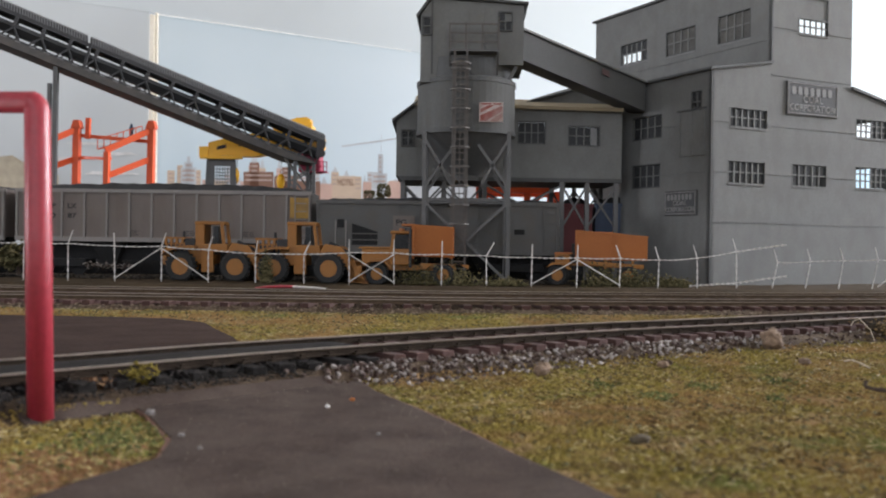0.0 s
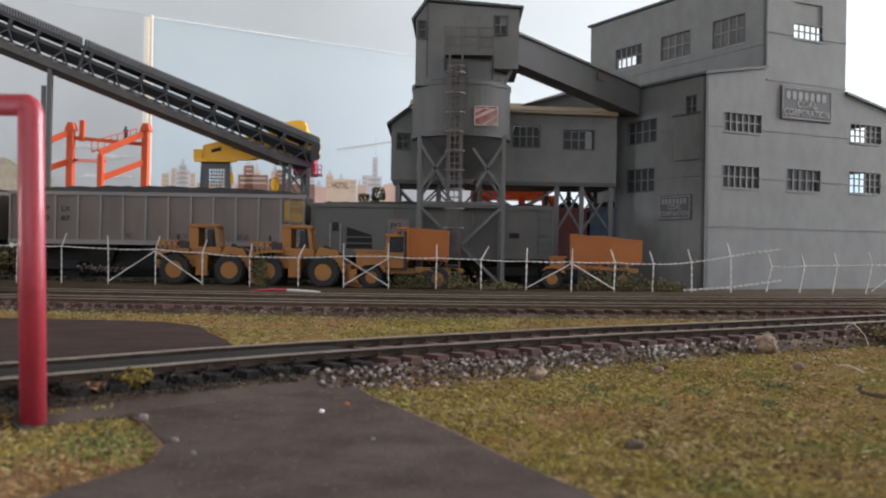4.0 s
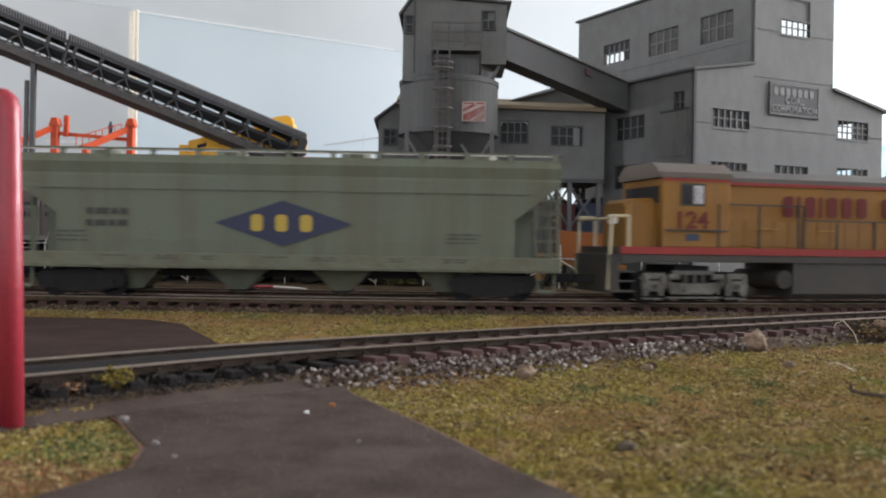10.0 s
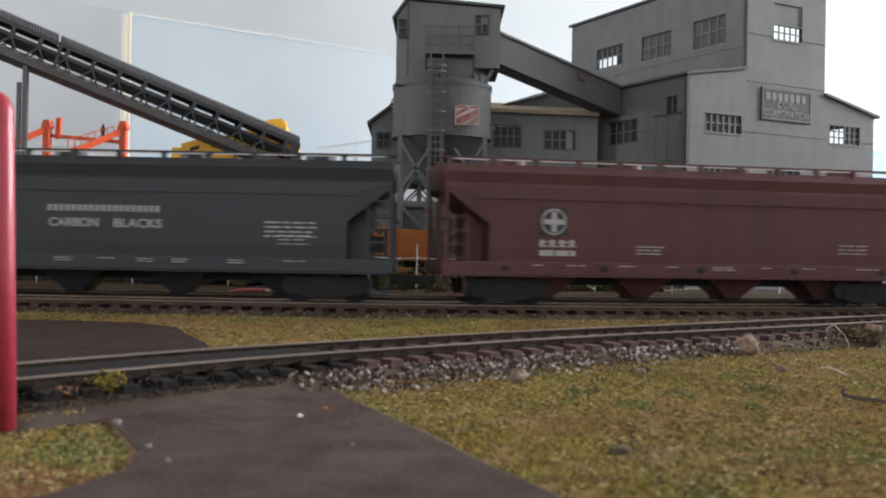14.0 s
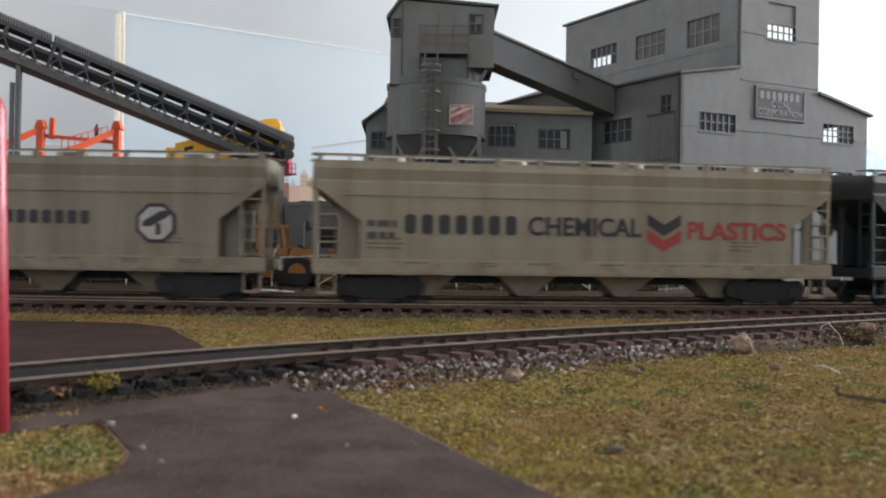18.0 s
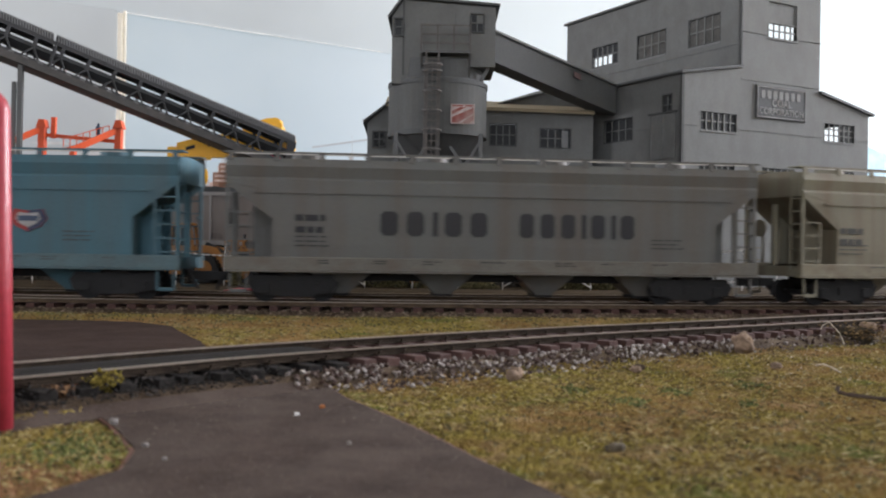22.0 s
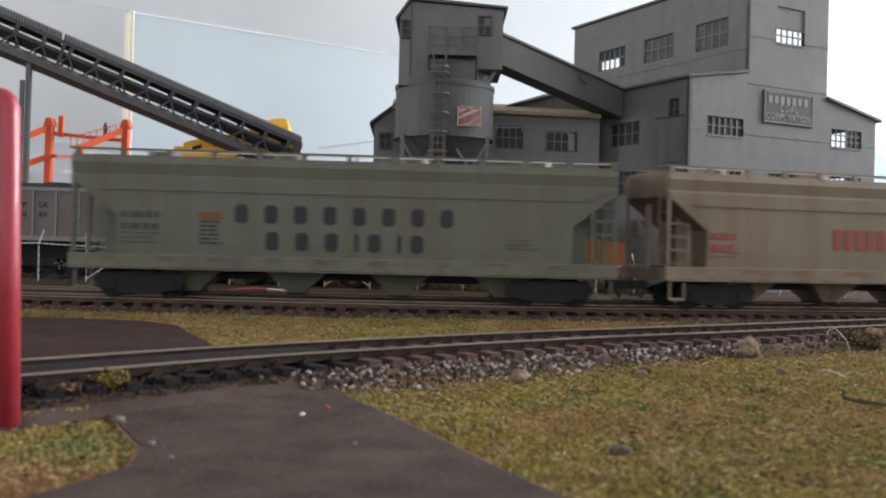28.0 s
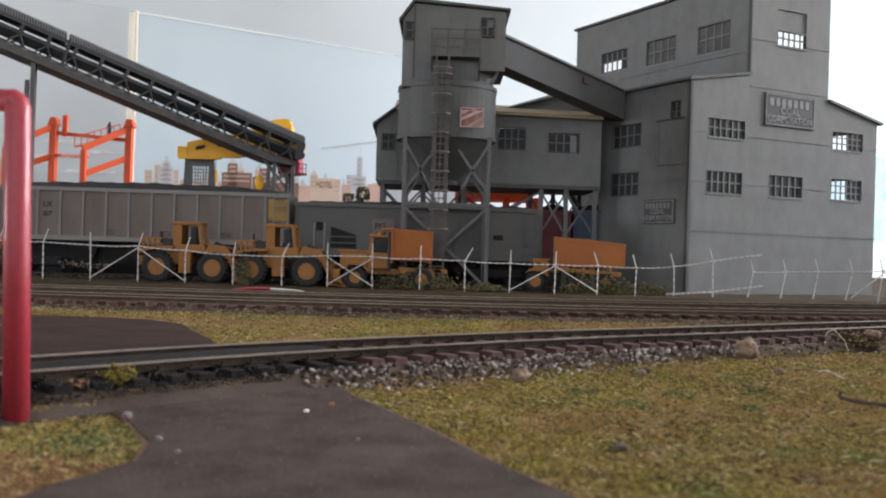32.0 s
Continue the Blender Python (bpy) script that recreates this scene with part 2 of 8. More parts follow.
TURF_PATCHES = [((0.20, 0.115, 0.045), 0.42, 0.47, 0.75), ((0.085, 0.115, 0.03), 0.9, 0.55, 0.75), ((0.34, 0.22, 0.13), 1.5, 0.56, 0.6), ((0.085, 0.055, 0.03), 2.2, 0.58, 0.75), ((0.27, 0.15, 0.07), 0.3, 0.52, 0.55)]
M = dict(
    grass=two_tone("ground_foam", (0.13, 0.08, 0.035), (0.20, 0.155, 0.035), (0.26, 0.21, 0.05), 0.5, patches=TURF_PATCHES),
    tuft=two_tone("foam_tufts", (0.085, 0.062, 0.020), (0.175, 0.136, 0.028), (0.265, 0.21, 0.06), 0.35, each=True, patches=TURF_PATCHES),
    stone=two_tone("ballast_stones", (0.045, 0.027, 0.022), (0.105, 0.08, 0.07), (0.36, 0.33, 0.31), 0.5, each=True),
    ballast=two_tone("ballast_bed", (0.03, 0.02, 0.013), (0.062, 0.043, 0.028), (0.12, 0.09, 0.062), 1.6),
    ballast_dark=two_tone("yard_rubble", (0.012, 0.011, 0.01), (0.03, 0.026, 0.022), (0.075, 0.065, 0.055), 0.5, each=True),
    bush=two_tone("bush_foam", (0.045, 0.042, 0.02), (0.10, 0.09, 0.042), (0.19, 0.16, 0.09), 1.0, each=True),
    asphalt=paint("asphalt", (0.05, 0.037, 0.031), 0.95, spread=0.4, coarse=1.6, fine=22, bump=0.5, dirt=0.42,
                  dirt_colour=(0.088, 0.07, 0.059), spec=0.06),
    asphalt_old=paint("oily_asphalt", (0.042, 0.029, 0.025), 0.95, spread=0.4, coarse=1.1, fine=16, bump=0.4, dirt=0.25,
                      dirt_colour=(0.055, 0.036, 0.028), spec=0.03),
    dirt=paint("back_soil", (0.052, 0.038, 0.024), 0.95, spread=0.4, coarse=0.6, fine=9, bump=0.7, spec=0.05),
    rail=paint("rail_steel", (0.24, 0.20, 0.165), 0.42, 0.85, spread=0.25, fine=5, bump=0.1),
    rail_side=paint("rail_rust", (0.026, 0.019, 0.014), 0.9, 0.0, spread=0.4, coarse=1.5, fine=6, spec=0.06),
    rail_brown=paint("rail_brown", (0.078, 0.055, 0.036), 0.9, 0.0, spread=0.35, coarse=1.5, fine=6, spec=0.1),
    sooty_tie=paint("sooty_tie", (0.016, 0.014, 0.013), 0.9, spread=0.4, coarse=3, fine=12, bump=0.5, spec=0.1),
    tie=paint("tie_wood", (0.055, 0.026, 0.021), 0.85, spread=0.3, coarse=3, fine=12, bump=0.5, each=0.7),
    grey=paint("grey_siding", (0.134, 0.137, 0.133), 0.72, spread=0.10, coarse=0.25, fine=7, bump=0.12, dirt=0.4,
               dirt_colour=(0.095, 0.094, 0.088), streak=1.6),
    grey_dark=paint("dark_grey_trim", (0.06, 0.062, 0.062), 0.65, spread=0.18, coarse=0.8),
    roof=paint("tan_roofing", (0.30, 0.25, 0.17), 0.85, spread=0.15, coarse=0.6, fine=9),
    steel=paint("grey_steelwork", (0.095, 0.095, 0.095), 0.55, 0.2, spread=0.15),
    sign=paint("sign_board", (0.06, 0.062, 0.064), 0.7),
    sign_white=paint("sign_lettering", (0.19, 0.19, 0.19), 0.7, spread=0.2, coarse=2, dirt=0.5),
    pane=paint("window_glass", (0.03, 0.032, 0.034), 0.5, spread=0.5, coarse=0.8, bump=0.02, spec=0.15),
    dusty_pane=paint("dusty_glass", (0.085, 0.083, 0.078), 0.7, spread=0.4, coarse=1.5, spec=0.1),
    belt=paint("black_conveyor", (0.033, 0.034, 0.036), 0.6, spread=0.25, coarse=0.7),
    belt_side=paint("conveyor_frame", (0.04, 0.04, 0.042), 0.55, 0.2, spread=0.2),
    orange=paint("orange_plastic", (0.62, 0.085, 0.022), 0.45, spread=0.06),
    yellow=paint("yellow_plastic", (0.80, 0.42, 0.02), 0.42, spread=0.06),
    crimson=paint("crimson_plastic", (0.35, 0.02, 0.06), 0.45),
    digger=paint("construction_yellow", (0.265, 0.108, 0.018), 0.55, spread=0.14, dirt=0.2),
    tipper=paint("orange_body", (0.31, 0.102, 0.024), 0.55, spread=0.10),
    tyre=paint("tyre_rubber", (0.02, 0.02, 0.02), 0.8, spread=0.2),
    coal=paint("coal_load", (0.02, 0.02, 0.021), 0.75, spread=0.4, coarse=2, fine=8, bump=1.0),
    gondola=paint("grey_gondola", (0.14, 0.117, 0.105), 0.6, spread=0.12, dirt=0.45, dirt_colour=(0.10, 0.075, 0.06), streak=4),
    gondola_dark=paint("dark_gondola", (0.085, 0.084, 0.081), 0.6, spread=0.14, dirt=0.3),
    gondola_rib=paint("pale_ribs", (0.195, 0.18, 0.17), 0.6, spread=0.12),
    black=paint("black_paint", (0.018, 0.018, 0.019), 0.6, spread=0.25),
    truck_black=paint("running_gear", (0.014, 0.0135, 0.014), 0.85, 0.0, spread=0.3),
    wire=paint("white_wire", (0.48, 0.46, 0.435), 0.55, spread=0.2, fine=6),
    red_pipe=paint("red_painted_rod", (0.26, 0.022, 0.034), 0.45, spread=0.16, coarse=0.9, coat=0.15, bump=0.3),
    white=paint("white_paint", (0.72, 0.72, 0.70), 0.6, spread=0.06),
    maroon=paint("maroon_paint", (0.11, 0.02, 0.022), 0.6, spread=0.15),
    blue=paint("blue_paint", (0.035, 0.052, 0.09), 0.6, spread=0.15),
    up_yellow=paint("armour_yellow", (0.222, 0.106, 0.019), 0.55, spread=0.08, coarse=0.3, dirt=0.25, streak=3),
    up_grey=paint("roof_grey", (0.088, 0.082, 0.078), 0.6, spread=0.1),
    emblem_red=paint("dark_emblem_red", (0.15, 0.02, 0.022), 0.6, spread=0.1),
    up_frame=paint("frame_grey", (0.046, 0.043, 0.039), 0.65, spread=0.16, dirt=0.2),
    up_red=paint("stripe_red", (0.22, 0.024, 0.022), 0.5, spread=0.08),
    # Pale paint for the light caught along the roof walk's edge.
    worn_edge=paint("bright_edge_glint", (0.42, 0.40, 0.37), 0.5, spread=0.3, coarse=1.5),
    silver=paint("silver_bogie", (0.15, 0.144, 0.128), 0.6, 0.0, spread=0.35, coarse=2.5, dirt=0.7, dirt_colour=(0.05, 0.045, 0.04)),
    walnut=paint("table_wood", (0.50, 0.42, 0.32), 0.7, spread=0.15, coarse=0.2, fine=2),
    # Plain wood, brightened with a faint glow of its own.
    batten=paint("cream_batten_glow", (0.80, 0.74, 0.63), 0.6, spread=0.08, coarse=0.2, fine=2, glow=0.12),
    # White and faintly emitting, to paint the glare on the sheet's curl.
    edge_glare=paint("white_edge_glare", (0.85, 0.85, 0.83), 0.5, spread=0.04, glow=0.3),
    soil_edge=paint("red_soil", (0.13, 0.065, 0.045), 0.95, spread=0.35, coarse=2, fine=9, bump=0.6),
    plaster=paint("room_plaster", (0.60, 0.61, 0.61), 0.9, spread=0.04, coarse=0.02, fine=0.5),
    rock=paint("brown_rock", (0.17, 0.118, 0.082), 0.95, spread=0.5, coarse=2, fine=7, bump=0.9),
    twig=paint("dry_twig", (0.055, 0.038, 0.028), 0.9, spread=0.3),
    grey_pale=paint("pale_window_steel", (0.16, 0.163, 0.163), 0.65, spread=0.2, coarse=1.5),
    bin=paint("bin_plate", (0.08, 0.082, 0.08), 0.75, spread=0.18, coarse=0.7, dirt=0.4, dirt_colour=(0.06, 0.056, 0.05), streak=5),
    rail_pale=paint("weathered_railing", (0.092, 0.083, 0.077), 0.65, spread=0.3, coarse=2),
    poster=paint("weathered_notice", (0.42, 0.36, 0.34), 0.8, spread=0.2, coarse=2, dirt=0.6, dirt_colour=(0.20, 0.12, 0.10)),
    worn_red=paint("worn_red_print", (0.22, 0.06, 0.05), 0.8, spread=0.3, coarse=3, dirt=0.7, dirt_colour=(0.33, 0.26, 0.24)),
    faint_red=paint("faint_red_print", (0.085, 0.05, 0.048), 0.8, spread=0.3, coarse=3, dirt=0.6, dirt_colour=(0.06, 0.06, 0.06)),
    rail_dark=paint("dark_handrail", (0.035, 0.03, 0.032), 0.6, spread=0.2),
    faded=paint("faded_yellow", (0.33, 0.19, 0.035), 0.7, spread=0.2, coarse=2, dirt=0.5),
    # Paler than the black cover, painting light on its corrugations.
    cover_rib=paint("lit_rib_grey", (0.17, 0.17, 0.175), 0.6, spread=0.2),
    walk_steel=paint("weathered_walk_steel", (0.062, 0.058, 0.056), 0.6, 0.1, spread=0.3, coarse=1.2, dirt=0.4, dirt_colour=(0.10, 0.085, 0.075)),
    straw=paint("dry_straw", (0.42, 0.36, 0.28), 0.8, spread=0.25, coarse=2),
    straw_fibre=two_tone("straw_fibre", (0.17, 0.13, 0.055), (0.28, 0.22, 0.095), (0.46, 0.39, 0.21), 0.5, each=True),
    brown_fibre=two_tone("brown_fibre", (0.04, 0.028, 0.014), (0.10, 0.065, 0.03), (0.19, 0.13, 0.06), 0.5, each=True),
    rust_soil=two_tone("rust_soil", (0.09, 0.04, 0.02), (0.19, 0.095, 0.045), (0.30, 0.18, 0.10), 0.6, each=True),
    green_foam=two_tone("green_foam", (0.035, 0.045, 0.015), (0.085, 0.095, 0.03), (0.18, 0.17, 0.06), 0.8, each=True),
    grit=two_tone("road_dust", (0.05, 0.04, 0.034), (0.12, 0.095, 0.08), (0.28, 0.24, 0.21), 0.6, each=True),
    ash=two_tone("black_cinders", (0.012, 0.012, 0.012), (0.022, 0.02, 0.019), (0.05, 0.044, 0.04), 0.5, each=True),
    ballast_piece=two_tone("brown_ballast", (0.04, 0.027, 0.018), (0.09, 0.064, 0.045), (0.18, 0.14, 0.108), 0.5, each=True),
    weed=two_tone("weed_foam", (0.06, 0.05, 0.012), (0.15, 0.115, 0.022), (0.24, 0.19, 0.045), 0.8, each=True),
    moss_dark=paint("dark_dead_moss", (0.035, 0.028, 0.02), 0.95, spread=0.5, coarse=2, fine=8, bump=1.0, spec=0.05),
    moss=paint("moss_clump", (0.07, 0.055, 0.035), 0.95, spread=0.4, coarse=2, fine=8, bump=1.0),
)


# ---- mesh helpers ----
def thing(name, x=0, y=0, z=0, rz=0, label="", category="", group="", kind=""):
    ob = new(name)
    ob.matrix_basis = pose(x * S, y * S, z * S, 0, 0, rz)
    ob.empty_display_size = 0.005
    return tagged(ob, label, category, group, kind)


def part(name, bm, material, parent=None, label="", fix=True, smooth=False):
    """Links a bmesh, in full-size metres, as one mesh under a thing or a part."""
    if fix:
        bmesh.ops.recalc_face_normals(bm, faces=bm.faces)
    bmesh.ops.scale(bm, vec=(S, S, S), verts=bm.verts)
    me = bpy.data.meshes.new(name)
    bm.to_mesh(me)
    bm.free()
    me.materials.append(material)
    if smooth:
        me.polygons.foreach_set("use_smooth", [True] * len(me.polygons))
    ob = new(name, me)
    ob.parent = parent
    return tagged(ob, label)


def print_part(name, bm, material, parent, label=""):
    """Fine printing too small to pick apart, as one mesh."""
    return tagged(part(name, bm, material, parent, label), kind="stuff")


def shared(name, like, parent, x=0, y=0, z=0, rz=0):
    """Another object on the mesh of a piece."""
    ob = new(name, like.data)
    ob.parent = parent
    ob.matrix_basis = pose(x * S, y * S, z * S, 0, 0, rz)
    return ob


def box(x0, x1, y0, y1, z0, z1, bm=None, bevel=0.0):
    bm = bm or bmesh.new()
    v = [bm.verts.new((x, y, z)) for x in (x0, x1) for y in (y0, y1) for z in (z0, z1)]
    faces = [bm.faces.new([v[i] for i in f]) for f in
             ((0, 1, 3, 2), (4, 6, 7, 5), (0, 4, 5, 1), (2, 3, 7, 6), (0, 2, 6, 4), (1, 5, 7, 3))]
    if bevel:
        bmesh.ops.bevel(bm, geom=list({e for f in faces for e in f.edges}), offset=bevel, segments=2, affect="EDGES", profile=0.6)
    return bm


def beam(p, q, w, h=None, bm=None):
    """A straight bar of rectangular section between two points."""
    bm = bm or bmesh.new()
    p, q, h = Vector(p), Vector(q), h or w
    d = (q - p).normalized()
    up = Vector((0, 0, 1)) if abs(d.z) < 0.95 else Vector((0, 1, 0))
    a = d.cross(up).normalized() * w / 2
    b = a.cross(d).normalized() * h / 2
    v = [bm.verts.new(e + i * a + j * b) for e in (p, q) for i, j in ((-1, -1), (1, -1), (1, 1), (-1, 1))]
    for f in ((0, 1, 2, 3), (4, 7, 6, 5), (0, 4, 5, 1), (1, 5, 6, 2), (2, 6, 7, 3), (3, 7, 4, 0)):
        bm.faces.new([v[i] for i in f])
    return bm


def tube(p, q, r, r2=None, n=12, bm=None):
    bm = bm or bmesh.new()
    p, q, r2 = Vector(p), Vector(q), r if r2 is None else r2
    d = (q - p).normalized()
    a = d.orthogonal().normalized()
    b = d.cross(a)
    rings = [[bm.verts.new(e + k * (math.cos(i * math.tau / n) * a + math.sin(i * math.tau / n) * b)) for i in range(n)]
             for e, k in ((p, r), (q, r2))]
    bm.faces.new(rings[0][::-1])
    bm.faces.new(rings[1])
    for i in range(n):
        bm.faces.new((rings[0][i], rings[0][(i + 1) % n], rings[1][(i + 1) % n], rings[1][i]))
    return bm


def loft(sections, bm=None, caps=True):
    """Skin over rings of points, all with the same count."""
    bm = bm or bmesh.new()
    rings = [[bm.verts.new(p) for p in s] for s in sections]
    n = len(rings[0])
    for a, b in zip(rings, rings[1:]):
        for i in range(n):
            bm.faces.new((a[i], a[(i + 1) % n], b[(i + 1) % n], b[i]))
    if caps:
        bm.faces.new(rings[0][::-1])
        bm.faces.new(rings[-1])
    return bm


def plate(outline, y0, y1, bm=None):
    """An outline in x and z, given a thickness from y0 to y1."""
    return loft([[(x, y, z) for x, z in outline] for y in (y0, y1)], bm)


def wheel_disc(x, y0, y1, z, r, bm=None, n=16):
    return tube((x, y0, z), (x, y1, z), r, n=n, bm=bm)


def writing(text, size, wide=None):
    """The built-in font as a mesh in the x-z plane, in full-size metres, stretched to a width."""
    cu = bpy.data.curves.new("lettering", "FONT")
    cu.body, cu.size, cu.extrude, cu.offset, cu.align_x = text, size, 0.012, size * 0.022, "CENTER"
    ob = bpy.data.objects.new("lettering", cu)
    me = bpy.data.meshes.new_from_object(ob)
    bm = bmesh.new()
    bm.from_mesh(me)
    bpy.data.objects.remove(ob)
    bpy.data.meshes.remove(me)
    xs, ys = [v.co.x for v in bm.verts], [v.co.y for v in bm.verts]
    k = wide / (max(xs) - min(xs)) if wide else 1
    mx, my = (max(xs) + min(xs)) / 2, (max(ys) + min(ys)) / 2
    h = size / (max(ys) - min(ys))
    for v in bm.verts:
        v.co = ((v.co.x - mx) * k, -v.co.z, (v.co.y - my) * h)
    return bm


def put(bm, x, y, z, rz=0):
    bmesh.ops.transform(bm, matrix=pose(x, y, z, 0, 0, rz), verts=bm.verts)
    return bm


def letter_row(parent, material, count, x0, x1, z0, z1, y, stroke=0.24, label="plain blocks in place of lettering", narrow=()):
    """A name as plain shapes: a block for each letter, a bar where the letter is narrow; each a piece of its own."""
    unit = (x1 - x0) / (count - 0.55 * len(narrow))
    h, w, x, made = z1 - z0, min(unit * 0.66, 0.7 * (z1 - z0)), x0, {}
    t = min(stroke * h, w * 0.3)
    c = min(0.22 * w, 0.2 * h)

    for i in range(count):
        kind = i in narrow
        if kind not in made:
            if kind:
                bm = box(0, t, 0, 0.02, 0, h)
            else:
                bm = plate([(c, 0), (w - c, 0), (w, c), (w, h - c), (w - c, h), (c, h), (0, h - c), (0, c)], 0, 0.02)
            ob = made[kind] = part("letter_block", bm, material, parent, label)
        else:
            ob = shared("letter_block", made[kind], parent)
        ob.matrix_basis = pose(x * S, y * S, z0 * S)
        x += unit * (0.45 if kind else 1)


def bars(x0, x1, z1, lines, y, height=0.055, gap=0.12, bm=None, seed=1):
    """Small data that cannot be read, as plain bars."""
    bm, rnd = bm or bmesh.new(), random.Random(seed)
    for i in range(lines):
        a = x0
        end = x1 - rnd.random() * 0.3 * (x1 - x0)
        while a < end - 0.05:
            b = min(end, a + rnd.uniform(0.18, 0.5))
            box(a, b, y, y + 0.012, z1 - i * gap - height, z1 - i * gap, bm)
            a = b + 0.07
    return bm


# ---- the room round the layout ----
def slab(name, x0, x1, y0, y1, z0, z1, material, label):
    bm = box(x0 / S, x1 / S, y0 / S, y1 / S, z0 / S, z1 / S)
    return tagged(part(name, bm, material), label, name.split("_")[0], "", "structure")


slab("floor", -4.2, 2.9, -1.5, 2.8, -1.1, -1.0, M["walnut"], "plain wooden floor of the hobby room")
slab("ceiling", -4.2, 2.9, -1.5, 2.8, 1.4, 1.5, M["plaster"], "plain white plaster ceiling")
slab("wall_back", -4.3, 3.0, 2.8, 2.9, -1.1, 1.5, M["plaster"], "plain white plaster wall")
# The front wall's opening is added, only to hold the fill lamp.
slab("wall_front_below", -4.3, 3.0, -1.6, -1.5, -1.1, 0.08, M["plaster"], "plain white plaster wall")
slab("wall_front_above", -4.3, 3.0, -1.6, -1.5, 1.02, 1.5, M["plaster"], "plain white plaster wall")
slab("wall_front_start", -4.3, -1.05, -1.6, -1.5, 0.08, 1.02, M["plaster"], "plain white plaster wall beside an added opening")
slab("wall_front_end", 0.65, 3.0, -1.6, -1.5, 0.08, 1.02, M["plaster"], "plain white plaster wall beside an added opening")
# The left wall's opening is likewise added for its fill lamp.
slab("wall_side_below", -4.3, -4.2, -1.5, 2.8, -1.1, 0.12, M["plaster"], "plain white plaster wall")
slab("wall_side_above", -4.3, -4.2, -1.5, 2.8, 1.12, 1.5, M["plaster"], "plain white plaster wall")
slab("wall_side_start", -4.3, -4.2, -1.5, -0.88, 0.12, 1.12, M["plaster"], "plain white plaster wall beside an added opening")
slab("wall_side_end", -4.3, -4.2, 1.08, 2.8, 0.12, 1.12, M["plaster"], "plain white plaster wall beside an added opening")
slab("wall_window_below", 2.9, 3.0, -1.5, 2.8, -1.1, 0.45, M["plaster"], "plain white wall under the wide window")
slab("wall_window_above", 2.9, 3.0, -1.5, 2.8, 1.37, 1.4, M["plaster"], "plain white wall over the wide window")
slab("wall_window_end", 2.9, 3.0, 2.62, 2.8, 0.45, 1.37, M["plaster"], "plain white wall beside the wide window")
slab("wall_window_start", 2.9, 3.0, -1.5, 0.25, 0.45, 1.37, M["plaster"], "plain white wall beside the wide window")

# ---- the main line: straight, then a bend, then straight again ----
X0, Y0, BEND, BEND_END = -6.0, 31.0, 75.0, 40.0


def line(s, off=0.0):
    """Place and heading at s metres along the main line, off metres behind it."""
    if s <= 0:
        return X0 + s, Y0 + off, 0.0
    a = min(s, BEND_END) / BEND
    x, y = X0 + BEND * math.sin(a), Y0 + BEND * (1 - math.cos(a))
    k = max(0.0, s - BEND_END)
    return x + k * math.cos(a) - off * math.sin(a), y + k * math.sin(a) + off * math.cos(a), a


def behind(x, y):
    """How far a place lies behind the main line."""
    if x <= X0:
        return y - Y0
    ax, ay = X0, Y0 + BEND
    a = math.atan2(x - ax, ay - y)
    if a < BEND_END / BEND:
        return BEND - math.hypot(x - ax, y - ay)
    ex, ey, e = line(BEND_END)
    return -(x - ex) * math.sin(e) + (y - ey) * math.cos(e)


def step(a, b, v):
    v = min(1, max(0, (v - a) / (b - a)))
    return v * v * (3 - 2 * v)


def ground_height(x, y):
    o = behind(x, y)
    z = -0.50 + 0.12 * step(-5, -2, o) + 0.38 * step(6.4, 8.2, o)
    return z + 0.03 * noise.noise((x * 0.9, y * 0.9, 0)) + 0.05 * noise.noise((x * 0.22, y * 0.22, 3)) * step(7, 4, o)


def spaced(breaks):
    out = []
    for a, b, n in breaks:
        out += [a + (b - a) * i / n for i in range(n)]
    return out + [breaks[-1][1]]


def ground_sheet():
    xs = spaced([(-330, -30, 30), (-30, 32, 210), (32, 230, 24)])
    ys = spaced([(-60, 2, 12), (2, 48, 170), (48, 205, 40)])
    verts = [(x * S, y * S, ground_height(x, y) * S) for y in ys for x in xs]
    n = len(xs)
    faces = [(j * n + i, j * n + i + 1, j * n + n + i + 1, j * n + n + i) for j in range(len(ys) - 1) for i in range(n - 1)]
    me = bpy.data.meshes.new("ground")
    me.from_pydata(verts, [], faces)
    me.materials.append(M["grass"])
    me.materials.append(M["dirt"])
    for p in me.polygons:
        p.use_smooth = True
        if behind(p.center.x / S, p.center.y / S) > 6.6:
            p.material_index = 1
    tagged(new("ground", me), "layout ground of yellow-green foam turf and bare soil", "ground", "", "structure")


ground_sheet()
slab("table_top", -3.9, 2.7, -0.75, 2.4, -0.06, -0.012, M["walnut"], "wooden table top under the layout")


# ---- tracks ----
def sweep(name, path, outline, material, parent=None, label=""):
    """A profile (offset, height) drawn along points with headings (x, y, angle)."""
    rings = [[(x - o * math.sin(a), y + o * math.cos(a), z) for o, z in outline] for x, y, a in path]
    return part(name, loft(rings), material, parent, label)


RAIL = [(-0.035, 0), (0.035, 0), (0.035, -0.035), (0.012, -0.05), (0.012, -0.11), (0.07, -0.125), (0.07, -0.14),
        (-0.07, -0.14), (-0.07, -0.125), (-0.012, -0.11), (-0.012, -0.05), (-0.035, -0.035)]


